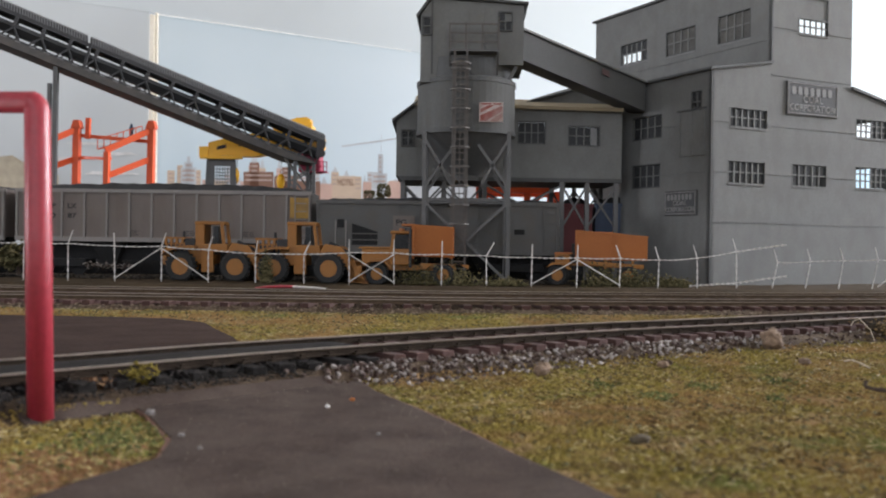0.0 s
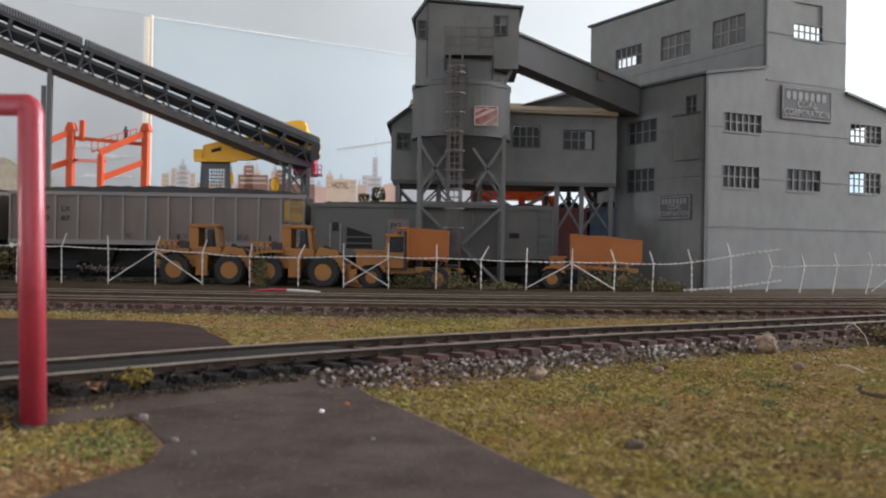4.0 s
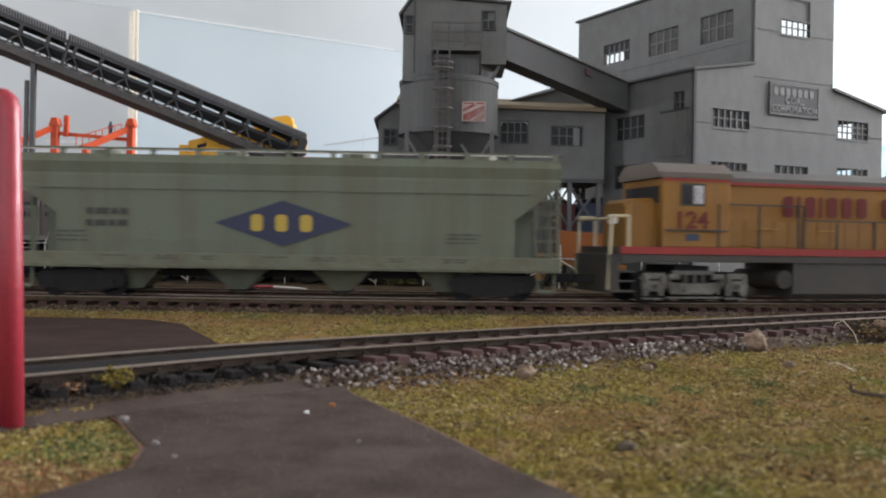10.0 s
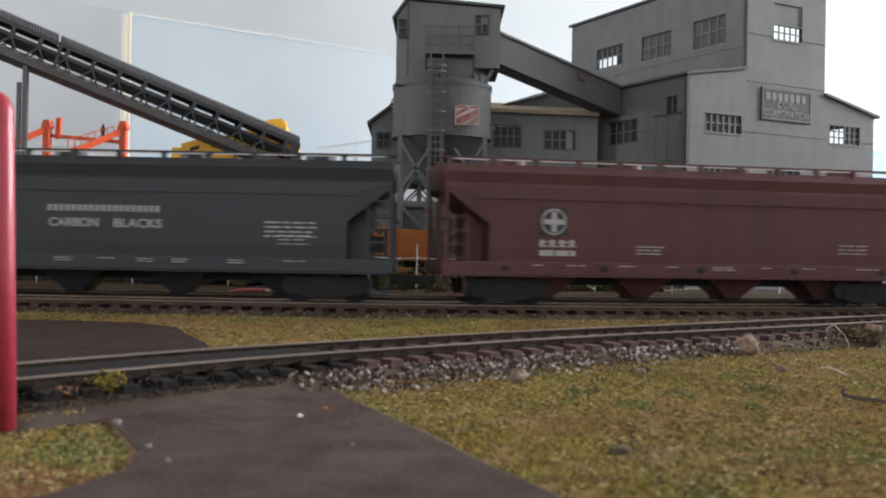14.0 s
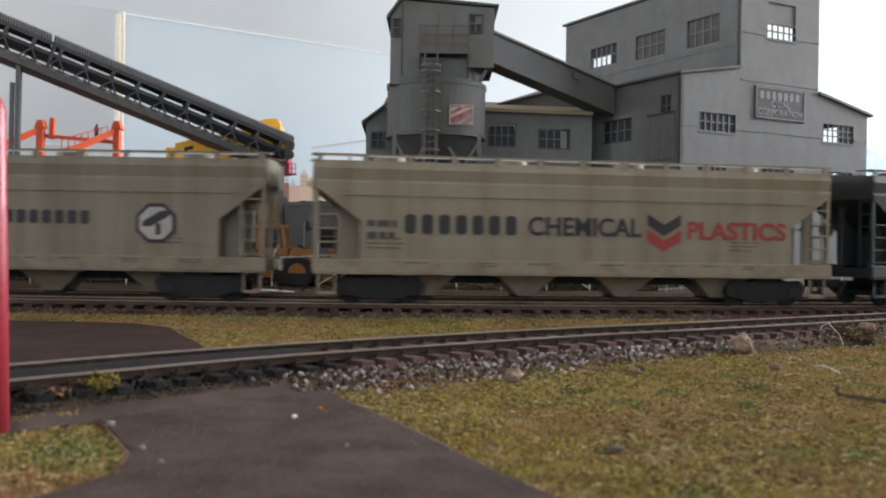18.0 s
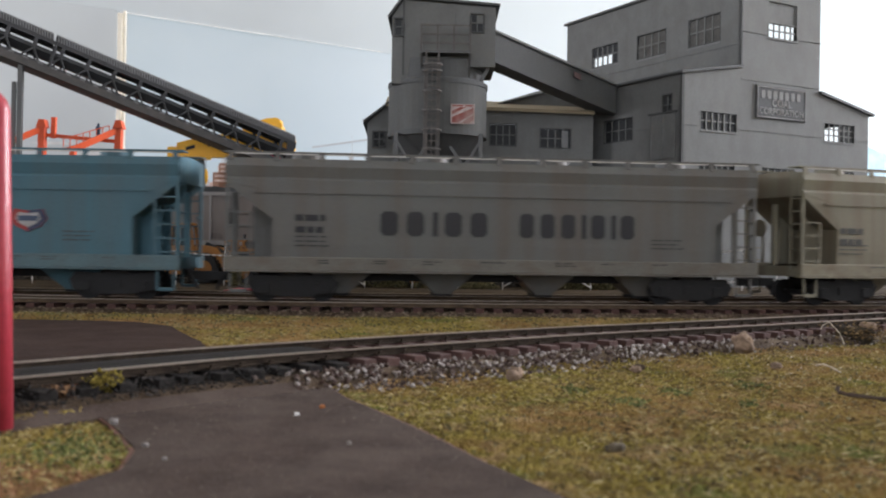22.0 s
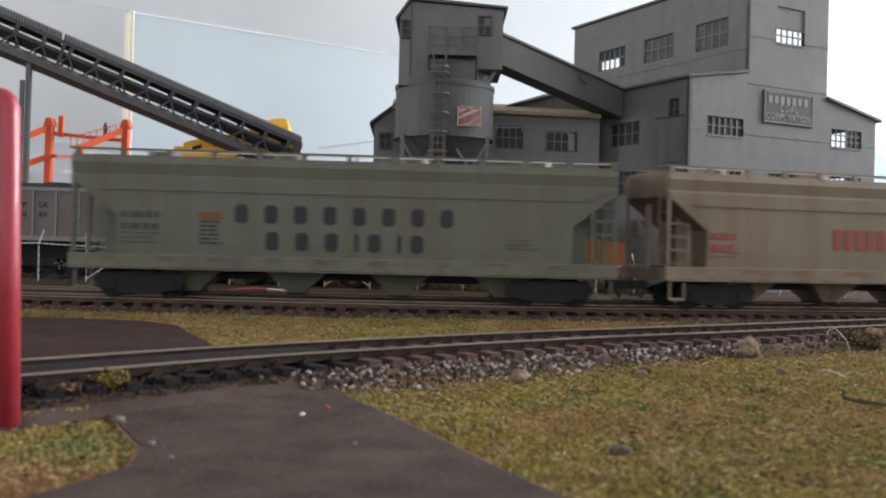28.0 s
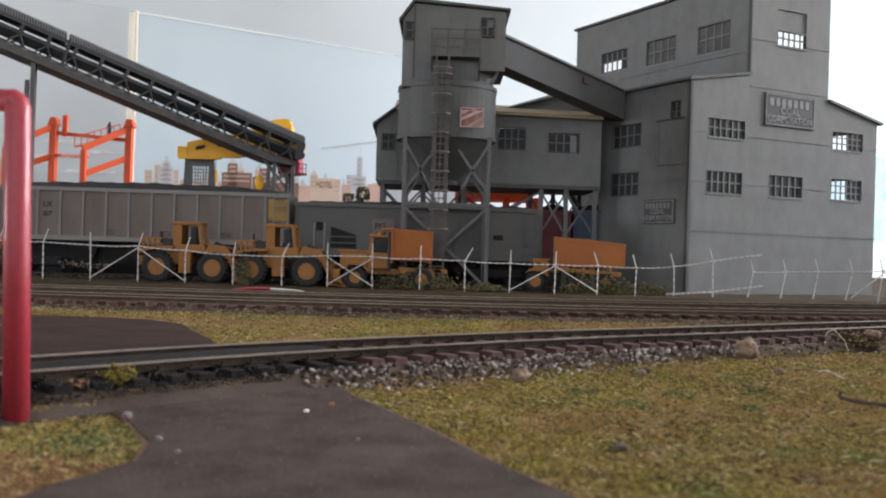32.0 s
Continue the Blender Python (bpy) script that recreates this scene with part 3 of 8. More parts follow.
def railway(name, path, label, gauge=1.5, tie_from=0, tie_to=0, stones=0, seed=3, z_toe=-0.52, wide=2.15, tie_step=0.62, plates=False):
    """Ballast bed, two rails and single ties along a path of points one step apart."""
    t = thing(name, 0, 0, 0, 0, label, "railway track", "tracks", "structure")
    sweep("ballast_bed", path, [(-wide, z_toe), (-1.45, -0.27), (1.45, -0.27), (wide, z_toe), (0, z_toe - 0.2)], M["ballast"], t, "dark brown ballast bed")
    for side in (-1, 1):
        o = side * (gauge / 2 + 0.035)
        r = sweep("rail", path, [(o + a, b) for a, b in RAIL], M["rail_side" if plates else "rail_brown"], t, "weathered brown steel rail")
        sweep("rail_head", path, [(o - 0.037, -0.02), (o - 0.037, 0.004), (o + 0.037, 0.004), (o + 0.037, -0.02)], M["rail"], r, "worn shiny running surface")
    first = plate_ob = sooty = None
    pts = np.array([(x, y) for x, y, a in path])
    run = np.concatenate([[0], np.cumsum(np.hypot(*np.diff(pts, axis=0).T))])
    heads = np.unwrap([a for *_, a in path])
    rnd = random.Random(seed)
    for d in np.arange(tie_from, tie_to, tie_step):
        x, y, a = np.interp(d, run, pts[:, 0]), np.interp(d, run, pts[:, 1]), np.interp(d, run, heads)
        deg = math.degrees(a) + rnd.uniform(-2, 2)
        if plates and x < -2.0 + rnd.uniform(-0.3, 0.3):
            if sooty is None:
                sooty = part("tie", box(-0.13, 0.13, -1.32, 1.32, -0.34, -0.14, bevel=0.015), M["sooty_tie"], t, "soot-black wooden tie")
                sooty.matrix_basis = pose(x * S, y * S, 0, 0, 0, deg)
            else:
                shared("tie", sooty, t, x, y, rnd.uniform(-0.02, 0.0), deg)
        elif first is None:
            first = part("tie", box(-0.13, 0.13, -1.32, 1.32, -0.34, -0.13, bevel=0.015), M["tie"], t, "dark red-brown wooden tie")
            first.matrix_basis = pose(x * S, y * S, 0, 0, 0, deg)
        else:
            shared("tie", first, t, x, y, rnd.uniform(-0.01, 0.01), deg)
        if plates:
            for o in (-gauge / 2 - 0.035, gauge / 2 + 0.035):
                if plate_ob is None:
                    plate_ob = part("tie_plate", box(-0.09, 0.09, -0.17, 0.17, -0.135, -0.105, box(-0.04, 0.04, -0.13, -0.08, -0.11, -0.06, box(-0.04, 0.04, 0.08, 0.13, -0.11, -0.06))), M["rail_side"], t, "rusty tie plate with spikes")
                    ob = plate_ob
                else:
                    ob = shared("tie_plate", plate_ob, t)
                ob.matrix_basis = pose((x - o * math.sin(a)) * S, (y + o * math.cos(a)) * S, 0, 0, 0, deg)
    return t, (pts, run, heads)


def scatter(name, places, size, material, label, category, flat=0.7, seed=5, parent=None, round_=False, long_=1):
    """Very many small broken pieces as one mesh."""
    rnd = np.random.RandomState(seed)
    n = len(places)
    base = np.array([(1, 0, 0), (-1, 0, 0), (0, 1, 0), (0, -1, 0), (0, 0, 1), (0, 0, -0.6)], float)
    tris = np.array([(0, 2, 4), (2, 1, 4), (1, 3, 4), (3, 0, 4), (2, 0, 5), (1, 2, 5), (3, 1, 5), (0, 3, 5)])
    low, high = 0.55, 1.35
    if round_:
        g, k = 0.526, 0.851
        base = np.array([(-g, k, 0), (g, k, 0), (-g, -k, 0), (g, -k, 0), (0, -g, k), (0, g, k), (0, -g, -k), (0, g, -k), (k, 0, -g), (k, 0, g), (-k, 0, -g), (-k, 0, g)])
        tris = np.array([(0, 11, 5), (0, 5, 1), (0, 1, 7), (0, 7, 10), (0, 10, 11), (1, 5, 9), (5, 11, 4), (11, 10, 2), (10, 7, 6), (7, 1, 8), (3, 9, 4), (3, 4, 2), (3, 2, 6), (3, 6, 8), (3, 8, 9), (4, 9, 5), (2, 4, 11), (6, 2, 10), (8, 6, 7), (9, 8, 1)])
        low, high = 0.75, 1.2
    m_ = len(base)
    v = base[None] * rnd.uniform(low, high, (n, m_, 1)) * rnd.uniform(size[0], size[1], (n, 1, 1))
    if long_ > 1:
        v[:, :, 0] *= rnd.uniform(0.5 * long_, long_, (n, 1))
        v[:, :, 1] *= 0.5
    v[:, :, 2] *= flat
    a = rnd.uniform(0, 6.28, n)
    c, s = np.cos(a)[:, None], np.sin(a)[:, None]
    tilt = rnd.uniform(-0.6, 0.6, n)[:, None]
    x, y, z = v[:, :, 0] * c - v[:, :, 1] * s, v[:, :, 0] * s + v[:, :, 1] * c, v[:, :, 2]
    z = z + x * tilt
    p = np.stack([x, y, z], 2) + np.asarray(places)[:, None, :]
    me = bpy.data.meshes.new(name)
    me.from_pydata((p.reshape(-1, 3) * S).tolist(), [], (tris[None] + m_ * np.arange(n)[:, None, None]).reshape(-1, 3).tolist())
    me.materials.append(material)
    ob = new(name, me)
    if parent:
        ob.parent = parent
        return tagged(ob, label, "", "", "stuff")
    return tagged(ob, label, category, "", "stuff")


main_points = [line(s) for s in spaced([(-290, -20, 8), (-20, 42, 62), (42, 240, 6)])]
railway("main_track", main_points, "brown model railway track in dark ballast on the main line", 1.44, 270, 332, seed=4)
back_points = [line(s, 4.5) for s in spaced([(-290, -20, 8), (-20, 40, 60), (40, 240, 6)])]
railway("back_track", back_points, "brown model railway track behind the main line", 1.44, 270, 318, seed=6, tie_step=0.7)

NEAR = [(-40, -22.5), (-16, 2.8), (-9.0, 10.0), (-5.7, 13.55), (-3.45, 15.95), (-0.78, 18.24), (2.77, 21.0), (5.7, 22.95), (9.3, 25.4), (12.6, 27.65), (20, 32.5), (48, 50)]


def smooth_path(points, n):
    """A smooth run of places and headings through a few points."""
    p = [Vector((x, y, 0)) for x, y in points]
    p = [2 * p[0] - p[1], *p, 2 * p[-1] - p[-2]]
    out = []
    for i in range(1, len(p) - 2):
        for k in range(n):
            t = k / n
            a, b, c, d = p[i - 1:i + 3]
            out.append(0.5 * (2 * b + (c - a) * t + (2 * a - 5 * b + 4 * c - d) * t * t + (3 * b - a - 3 * c + d) * t ** 3))
    out.append(p[-2])
    heads = [math.atan2(*(out[min(i + 1, len(out) - 1)] - out[max(i - 1, 0)]).yx) for i in range(len(out))]
    return [(v.x, v.y, h) for v, h in zip(out, heads)]


near_points = smooth_path(NEAR, 9)
crossing_points = [(x, y, a) for x, y, a in near_points if -12 < x < -1.9]
near_track, near_run = railway("near_track", near_points, "brown model railway track curving past the road crossing", 1.5, 40, 92, seed=8, wide=1.9, tie_step=0.56, plates=True)
sweep("crossing_fill", crossing_points, [(-0.66, -0.3), (-0.66, -0.075), (-0.3, -0.05), (0.3, -0.05), (0.66, -0.075), (0.66, -0.3)], M["sooty_tie"], near_track, "black tarry fill between the rails at the crossing")
sweep("road_ramp", [p for p in crossing_points if -6.6 < p[0] < -3.0], [(-1.95, -0.45), (-1.58, -0.335), (-1.5, -0.35), (-1.5, -0.5), (-1.95, -0.55)], M["asphalt"], near_track, "dark grey asphalt run up to the ties")
sweep("cinder_bed", crossing_points, [(-1.5, -0.515), (-1.36, -0.3), (-0.95, -0.262), (-0.95, -0.4), (-1.5, -0.6)], M["sooty_tie"], near_track, "black cinder shoulder beside the crossing")
gondola_points = [(-60, 47.6, 0.03), (-30, 48.2, 0.03), (0, 49.6, 0.05), (30, 51.2, 0.05)]
railway("yard_track", gondola_points, "yard track under the coal wagons", 1.44, 25, 60, z_toe=-0.1, tie_step=1.2)


def near_side(x, y):
    """Signed distance from the near track (negative towards the camera)."""
    pts, run, heads = near_run
    i = int(np.argmin((pts[:, 0] - x) ** 2 + (pts[:, 1] - y) ** 2))
    return -(x - pts[i, 0]) * math.sin(heads[i]) + (y - pts[i, 1]) * math.cos(heads[i])


# ---- the road, which crosses the near track ----
def sheet(name, outline, z, thick, material, label):
    bm = bmesh.new()
    top = [bm.verts.new((x, y, z)) for x, y in outline]
    low = [bm.verts.new((x, y, z - thick)) for x, y in outline]
    bm.faces.new(top)
    for i in range(len(top)):
        j = (i + 1) % len(top)
        bm.faces.new((top[i], low[i], low[j], top[j]))
    return tagged(part(name, bm, material), label, "road", "", "structure")


ROAD_A = [(-4.35, 13.6), (-3.0, 15.1), (-2.2, 15.6), (-1.62, 15.3), (-1.25, 14.2), (-0.5, 12.62), (-0.02, 11.55), (0.55, 10.15), (1.05, 9.1), (3.2, 4.5), (-4.6, 4.5),
                 (-3.4, 8.6), (-3.0, 9.6), (-3.15, 10.5), (-3.9, 11.95), (-4.4, 12.7)]
ROAD_B = [(-14.5, 26.05), (-9.4, 25.95), (-7.85, 25.7), (-6.6, 24.5), (-5.9, 22.8), (-5.0, 20.9), (-4.3, 18.9), (-3.9, 17.9), (-5.6, 16.3), (-9.5, 12.5), (-19, 12.5)]
def widened(outline, k):
    cx, cy = sum(p[0] for p in outline) / len(outline), sum(p[1] for p in outline) / len(outline)
    return [(x + k * (x - cx) / math.hypot(x - cx, y - cy), y + k * (y - cy) / math.hypot(x - cx, y - cy)) for x, y in outline]


sheet("road_verge", widened(ROAD_A, 0.06), -0.447, 0.08, M["soil_edge"], "red-brown soil fringe along the road edge")
sheet("road_1", ROAD_A, -0.435, 0.1, M["asphalt"], "dark grey asphalt road, dusty and worn")
sheet("road_2", ROAD_B,
      -0.33, 0.25, M["asphalt_old"], "dark oily brown asphalt road beyond the crossing")


# ---- backdrop: photographic sky on boards, their brightness put in as glow ----
def glowing_sky_print(name, left, right, strength):
    m = bpy.data.materials.new(name)
    m.use_nodes = True
    nt = m.node_tree
    b = nt.nodes["Principled BSDF"]
    at, sep = nt.nodes.new("ShaderNodeTexCoord"), nt.nodes.new("ShaderNodeSeparateXYZ")
    nt.links.new(at.outputs["Object"], sep.inputs[0])
    n = nt.nodes.new("ShaderNodeTexNoise")
    n.inputs["Scale"].default_value, n.inputs["Detail"].default_value = 0.03 / S, 5
    nt.links.new(at.outputs["Object"], n.inputs["Vector"])
    # Brightens to the right, painting the window's light on the board.
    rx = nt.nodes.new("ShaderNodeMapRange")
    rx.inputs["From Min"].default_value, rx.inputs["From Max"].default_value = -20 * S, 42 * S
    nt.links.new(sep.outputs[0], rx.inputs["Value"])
    rz = nt.nodes.new("ShaderNodeMapRange")
    rz.inputs["From Min"].default_value, rz.inputs["From Max"].default_value = 8 * S, 34 * S
    nt.links.new(sep.outputs[2], rz.inputs["Value"])
    mix, mix2, cl = nt.nodes.new("ShaderNodeMix"), nt.nodes.new("ShaderNodeMix"), nt.nodes.new("ShaderNodeMapRange")
    mix.data_type = mix2.data_type = "RGBA"
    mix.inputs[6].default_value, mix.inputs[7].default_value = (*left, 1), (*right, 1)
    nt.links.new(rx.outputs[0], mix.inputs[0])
    cl.inputs["From Min"].default_value, cl.inputs["From Max"].default_value, cl.inputs["To Max"].default_value = 0.4, 0.8, 0.35
    nt.links.new(n.outputs["Fac"], cl.inputs["Value"])
    up = nt.nodes.new("ShaderNodeMath")
    up.operation = "MULTIPLY_ADD"
    up.inputs[1].default_value = 0.45
    nt.links.new(rz.outputs[0], up.inputs[0])
    nt.links.new(cl.outputs[0], up.inputs[2])
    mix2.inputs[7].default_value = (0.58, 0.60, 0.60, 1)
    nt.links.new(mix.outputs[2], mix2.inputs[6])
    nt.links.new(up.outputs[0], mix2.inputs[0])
    # The board is no lamp; emission stands in for light falling on it.
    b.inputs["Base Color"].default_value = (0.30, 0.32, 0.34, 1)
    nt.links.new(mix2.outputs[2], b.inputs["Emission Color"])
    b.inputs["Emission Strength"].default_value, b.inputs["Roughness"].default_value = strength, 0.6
    return m


SKY = glowing_sky_print("glowing_sky", (0.235, 0.32, 0.385), (1.25, 1.32, 1.4), 0.9)
SKY_LEFT = glowing_sky_print("glowing_sky_end", (0.125, 0.128, 0.134), (0.125, 0.128, 0.134), 0.85)
SHEET = glowing_sky_print("glowing_upper_sheet", (0.13, 0.15, 0.165), (1.25, 1.38, 1.46), 0.9)
tagged(part("backdrop_1", box(-36.2, 78, 112, 113, -3, 48), SKY), "pale blue printed sky board behind the layout, glowing brighter rightward", "backdrop", "", "structure")
tagged(part("backdrop_2", box(-90, -37.2, 111.4, 112.4, -3, 48), SKY_LEFT), "pale grey printed sky board, faintly glowing", "backdrop", "", "structure")
tagged(part("backdrop_3", plate([(-90, 35.0), (-37.2, 28.5), (-36.1, 28.2), (-6.5, 24.1), (78, 12.4), (78, 48), (-90, 48)], 111.2, 111.3), SHEET), "pale blank upper sheet over the printed sky, glowing brighter rightward", "backdrop", "", "structure")
bm = box(-36.85, -36.3, 110.4, 111.1, -3, 28.0, bevel=0.12)
box(-36.25, -35.95, 110.6, 111.1, -3, 28.3, bm, bevel=0.08)
tagged(part("trim_1", bm, M["batten"]), "pale wooden batten covering the joint of the boards, brightened by a glow", "trim", "", "structure")
# Glare along the curled edge, drawn as a strip thinning rightward.
bm = beam((-36.1, 111.1, 28.15), (-20, 111.1, 25.93), 0.16, 0.10)
beam((-20, 111.1, 25.93), (-6.5, 111.1, 24.1), 0.16, 0.05, bm)
tagged(part("trim_2", bm, M["edge_glare"]), "curled edge of the printed sheet, its glare painted white and glowing", "trim", "", "structure")


# ---- coal works: breaker building ----
K = 1.058                                   # the works stand a little behind the fence
CORNER = (11.54, 45.5)
ANG = 28.3


def up(z):
    return 1.75 + K * (z - 1.75)


def framed_window(parent, x0, x1, z0, z1, y, cols, rows, open_panes=(), name="window", frame_mat="grey_dark", bar=0.025, pane="pane"):
    """A steel window in the plane y of its thing: frame, glazing bars and panes."""
    f = bmesh.new()
    t = 0.055
    for a, b, c, d in ((x0 - t, x1 + t, z1, z1 + t), (x0 - t, x1 + t, z0 - t, z0), (x0 - t, x0, z0, z1), (x1, x1 + t, z0, z1)):
        box(a, b, y - 0.07, y + 0.08, c, d, f)
    w = part(name, f, M[frame_mat], parent, "steel window frame")
    for i in range(1, cols):
        x = x0 + (x1 - x0) * i / cols
        part("glazing_bar", box(x - bar, x + bar, y - 0.03, y + 0.02, z0, z1), M["grey"], w)
    for j in range(1, rows):
        z = z0 + (z1 - z0) * j / rows
        part("glazing_bar", box(x0, x1, y - 0.034, y + 0.016, z - bar * 0.8, z + bar * 0.8), M["grey"], w)
    for i in range(cols):
        for j in range(rows):
            if (i, j) in open_panes or open_panes == "all":
                continue
            a, b = x0 + (x1 - x0) * i / cols, x0 + (x1 - x0) * (i + 1) / cols
            c, d = z0 + (z1 - z0) * j / rows, z0 + (z1 - z0) * (j + 1) / rows
            part("pane", box(a + 0.02, b - 0.02, y + 0.03, y + 0.04, c + 0.02, d - 0.02), M[pane], w)
    return w


def wall_with_holes(outline, holes, y0, y1):
    """A wall in x and z with rectangular openings cut right through it."""
    bm = bmesh.new()
    for x_lo, x_hi, z_of in outline:        # strips: x range, function of x giving the top
        xs = sorted({x_lo, x_hi, *[x for h in holes for x in h[:2] if x_lo < x < x_hi]})
        for a, b in zip(xs, xs[1:]):
            mid = (a + b) / 2
            cuts = sorted((h[2], h[3]) for h in holes if h[0] < mid < h[1])
            z = Z_BASE
            for c, d in cuts:
                box(a, b, y0, y1, z, c, bm)
                z = d
            v = [(a, z), (b, z), (b, z_of(b)), (a, z_of(a))]
            plate(v, y0, y1, bm)
    bmesh.ops.remove_doubles(bm, verts=bm.verts, dist=0.0005)
    return bm


Z_BASE = -0.15


def sign_board(parent, x0, x1, z0, z1, y, lines):
    s = part("sign", box(x0, x1, y - 0.09, y - 0.003, z0, z1, bevel=0.02), M["sign"], parent, "dark company sign with pale raised border and lettering")
    f = bmesh.new()
    t = 0.05
    for a, b, c, d in ((x0 + .06, x1 - .06, z1 - .06 - t, z1 - .06), (x0 + .06, x1 - .06, z0 + .06, z0 + .06 + t),
                       (x0 + .06, x0 + .06 + t, z0 + .06 + t, z1 - .06 - t), (x1 - .06 - t, x1 - .06, z0 + .06 + t, z1 - .06 - t)):
        box(a, b, y - 0.12, y - 0.09, c, d, f)
    part("border", f, M["sign_white"], s, "pale raised border")
    for kind, value, cx, cz, w, h in lines:
        if kind == "word":
            bm = put(writing(value, h, w), cx, y - 0.105, cz)
        else:
            letter_row(s, M["sign_white"], value, cx - w / 2, cx + w / 2, cz - h / 2, cz + h / 2, y - 0.115, 0.2)
            continue
        part("lettering", bm, M["sign_white"], s, "pale lettering")
    return s


def breaker():
    """Three-storey works: low block at the corner, a tall tower behind it and a wing with a sloping roof."""
    b = thing("coal_breaker", *CORNER, 0, ANG, "tall grey panelled coal works building with steel windows", "building")
    # front wall: local x runs along it, local y into the building
    lo_w, tower_w, end_w = 3.58 * K, 8.85 * K, 12.5 * K
    t = 0.22
    wins = [(1.12, 3.34, 7.29, 8.11), (9.28, 11.45, 7.30, 8.17), (1.05, 3.24, 4.74, 5.71), (5.02, 7.22, 4.76, 5.75), (9.27, 11.46, 4.82, 5.83), (5.32, 7.22, 11.95, 13.65)]
    holes = [(a * K, c * K, up(d), up(e)) for a, c, d, e in wins]
    # the sides of the low block, the tower and the wing
    front = wall_with_holes([(0, lo_w, lambda x: up(9.72) + (up(10.3) - up(9.72)) * x / lo_w), (lo_w, tower_w, lambda x: up(14.92)),
                             (tower_w, end_w, lambda x: up(9.55) + (up(8.80) - up(9.55)) * (x - tower_w) / (end_w - tower_w))], holes, 0, t)
    part("wall", front, M["grey"], b, "grey panelled front wall")
    # left wall of the low block
    lwin = [(3.40, 5.50, 7.05, 8.10), (3.50, 5.48, 4.68, 5.74), (0.68, 1.28, 7.95, 8.85)]
    lh = [(a * K, c * K, up(d), up(e)) for a, c, d, e in lwin]
    depth_lo, depth = 6.5 * K, 13.7 * K
    bm = wall_with_holes([(0, depth_lo, lambda x: up(9.70))], [(depth_lo - h[1], depth_lo - h[0], h[2], h[3]) for h in lh], 0, t)
    bmesh.ops.transform(bm, matrix=pose(0, depth_lo, 0, 0, 0, -90), verts=bm.verts)
    part("wall", bm, M["grey"], b, "grey panelled side wall")
    # tower's left wall above the low roof
    twin = [(9.05, 11.25, 12.05, 13.1), (5.2, 7.38, 11.9, 13.1), (1.4, 3.5, 11.85, 13.15)]
    th_ = [(depth - c * K, depth - a * K, up(d), up(e)) for a, c, d, e in twin]
    bm = wall_with_holes([(0, depth - 0.03, lambda x: up(14.88))], th_, 0, t)
    bmesh.ops.transform(bm, matrix=pose(lo_w, depth, 0, 0, 0, -90), verts=bm.verts)
    part("wall", bm, M["grey"], b, "grey panelled tower wall")
    part("wall", box(lo_w, end_w, depth - t, depth, Z_BASE, up(8.8)), M["grey"], b)
    part("wall", box(lo_w, tower_w, depth - t, depth, up(8.8), up(11.5)), M["grey"], b)
    part("wall", box(tower_w - t, tower_w, t, depth - t, up(8.9), up(11.3)), M["grey"], b)
    for y_a, y_b, z_a, z_b in ((t, depth - t, Z_BASE, up(4.6)), (t, 4.2, up(6.0), up(7.2)), (t, 4.2, up(8.4), up(8.75)), (4.2, depth - t, up(4.6), up(8.75))):
        part("wall", box(end_w - t, end_w, y_a, y_b, z_a, z_b), M["grey"], b)
    part("wall", box(t, lo_w, depth_lo - t, depth_lo, Z_BASE, up(9.6)), M["grey"], b)
    # roofs with their overhang
    o = 0.16
    r = loft([[(-o, y, up(9.70)), (lo_w, y, up(10.32)), (lo_w, y, up(10.44)), (-o, y, up(9.82))] for y in (-o, depth_lo + o)])
    part("roof", r, M["grey_dark"], b, "low sloping dark roof")
    r = loft([[(tower_w, y, up(9.56)), (end_w + 2 * o, y, up(8.75)), (end_w + 2 * o, y, up(8.87)), (tower_w, y, up(9.69))] for y in (-o, depth + o)])
    part("roof", r, M["grey_dark"], b, "sloping roof of the wing")
    r = loft([[(x, -o, up(14.93)), (x, depth + o, up(14.9)), (x, depth + o, up(15.02)), (x, -o, up(15.05))] for x in (lo_w - o, tower_w + o)])
    part("roof", r, M["grey_dark"], b, "sloping tower roof")
    # seams between the storeys, and corner posts
    for z, x1 in ((2.96, end_w), (5.22, end_w), (7.46, end_w), (9.82, tower_w), (12.05, tower_w)):
        x0 = 0 if z < 9.5 else lo_w + 0.02
        cuts = sorted((h[0], h[1]) for h in holes if h[2] < up(z) < h[3])
        for a, c in cuts:
            part("seam", box(x0, a - 0.08, -0.035, -0.002, up(z) - 0.035, up(z) + 0.035), M["grey"], b)
            x0 = c + 0.08
        part("seam", box(x0, x1, -0.035, -0.002, up(z) - 0.035, up(z) + 0.035), M["grey"], b)
    for z in (2.96, 5.22, 7.46):
        y0 = 0
        cuts = sorted((h[0], h[1]) for h in lh if h[2] < up(z) < h[3])
        for a, c in cuts:
            part("seam", box(-0.035, -0.002, y0, a - 0.08, up(z) - 0.03, up(z) + 0.03), M["grey"], b)
            y0 = c + 0.08
        part("seam", box(-0.035, -0.002, y0, depth_lo, up(z) - 0.03, up(z) + 0.03), M["grey"], b)
    part("seam", box(lo_w - 0.035, lo_w - 0.002, 0, depth, up(11.45), up(11.5)), M["grey"], b)
    part("corner_post", box(-0.06, 0.08, -0.06, 0.08, Z_BASE, up(9.68), bevel=0.02), M["grey_dark"], b, "dark corner trim")
    part("corner_post", box(lo_w - 0.05, lo_w + 0.05, -0.05, 0.05, up(10.4), up(14.92), bevel=0.02), M["grey_dark"], b)
    # windows
    lit = tuple((i, j) for i in (0, 1, 2) for j in (0, 1, 2))
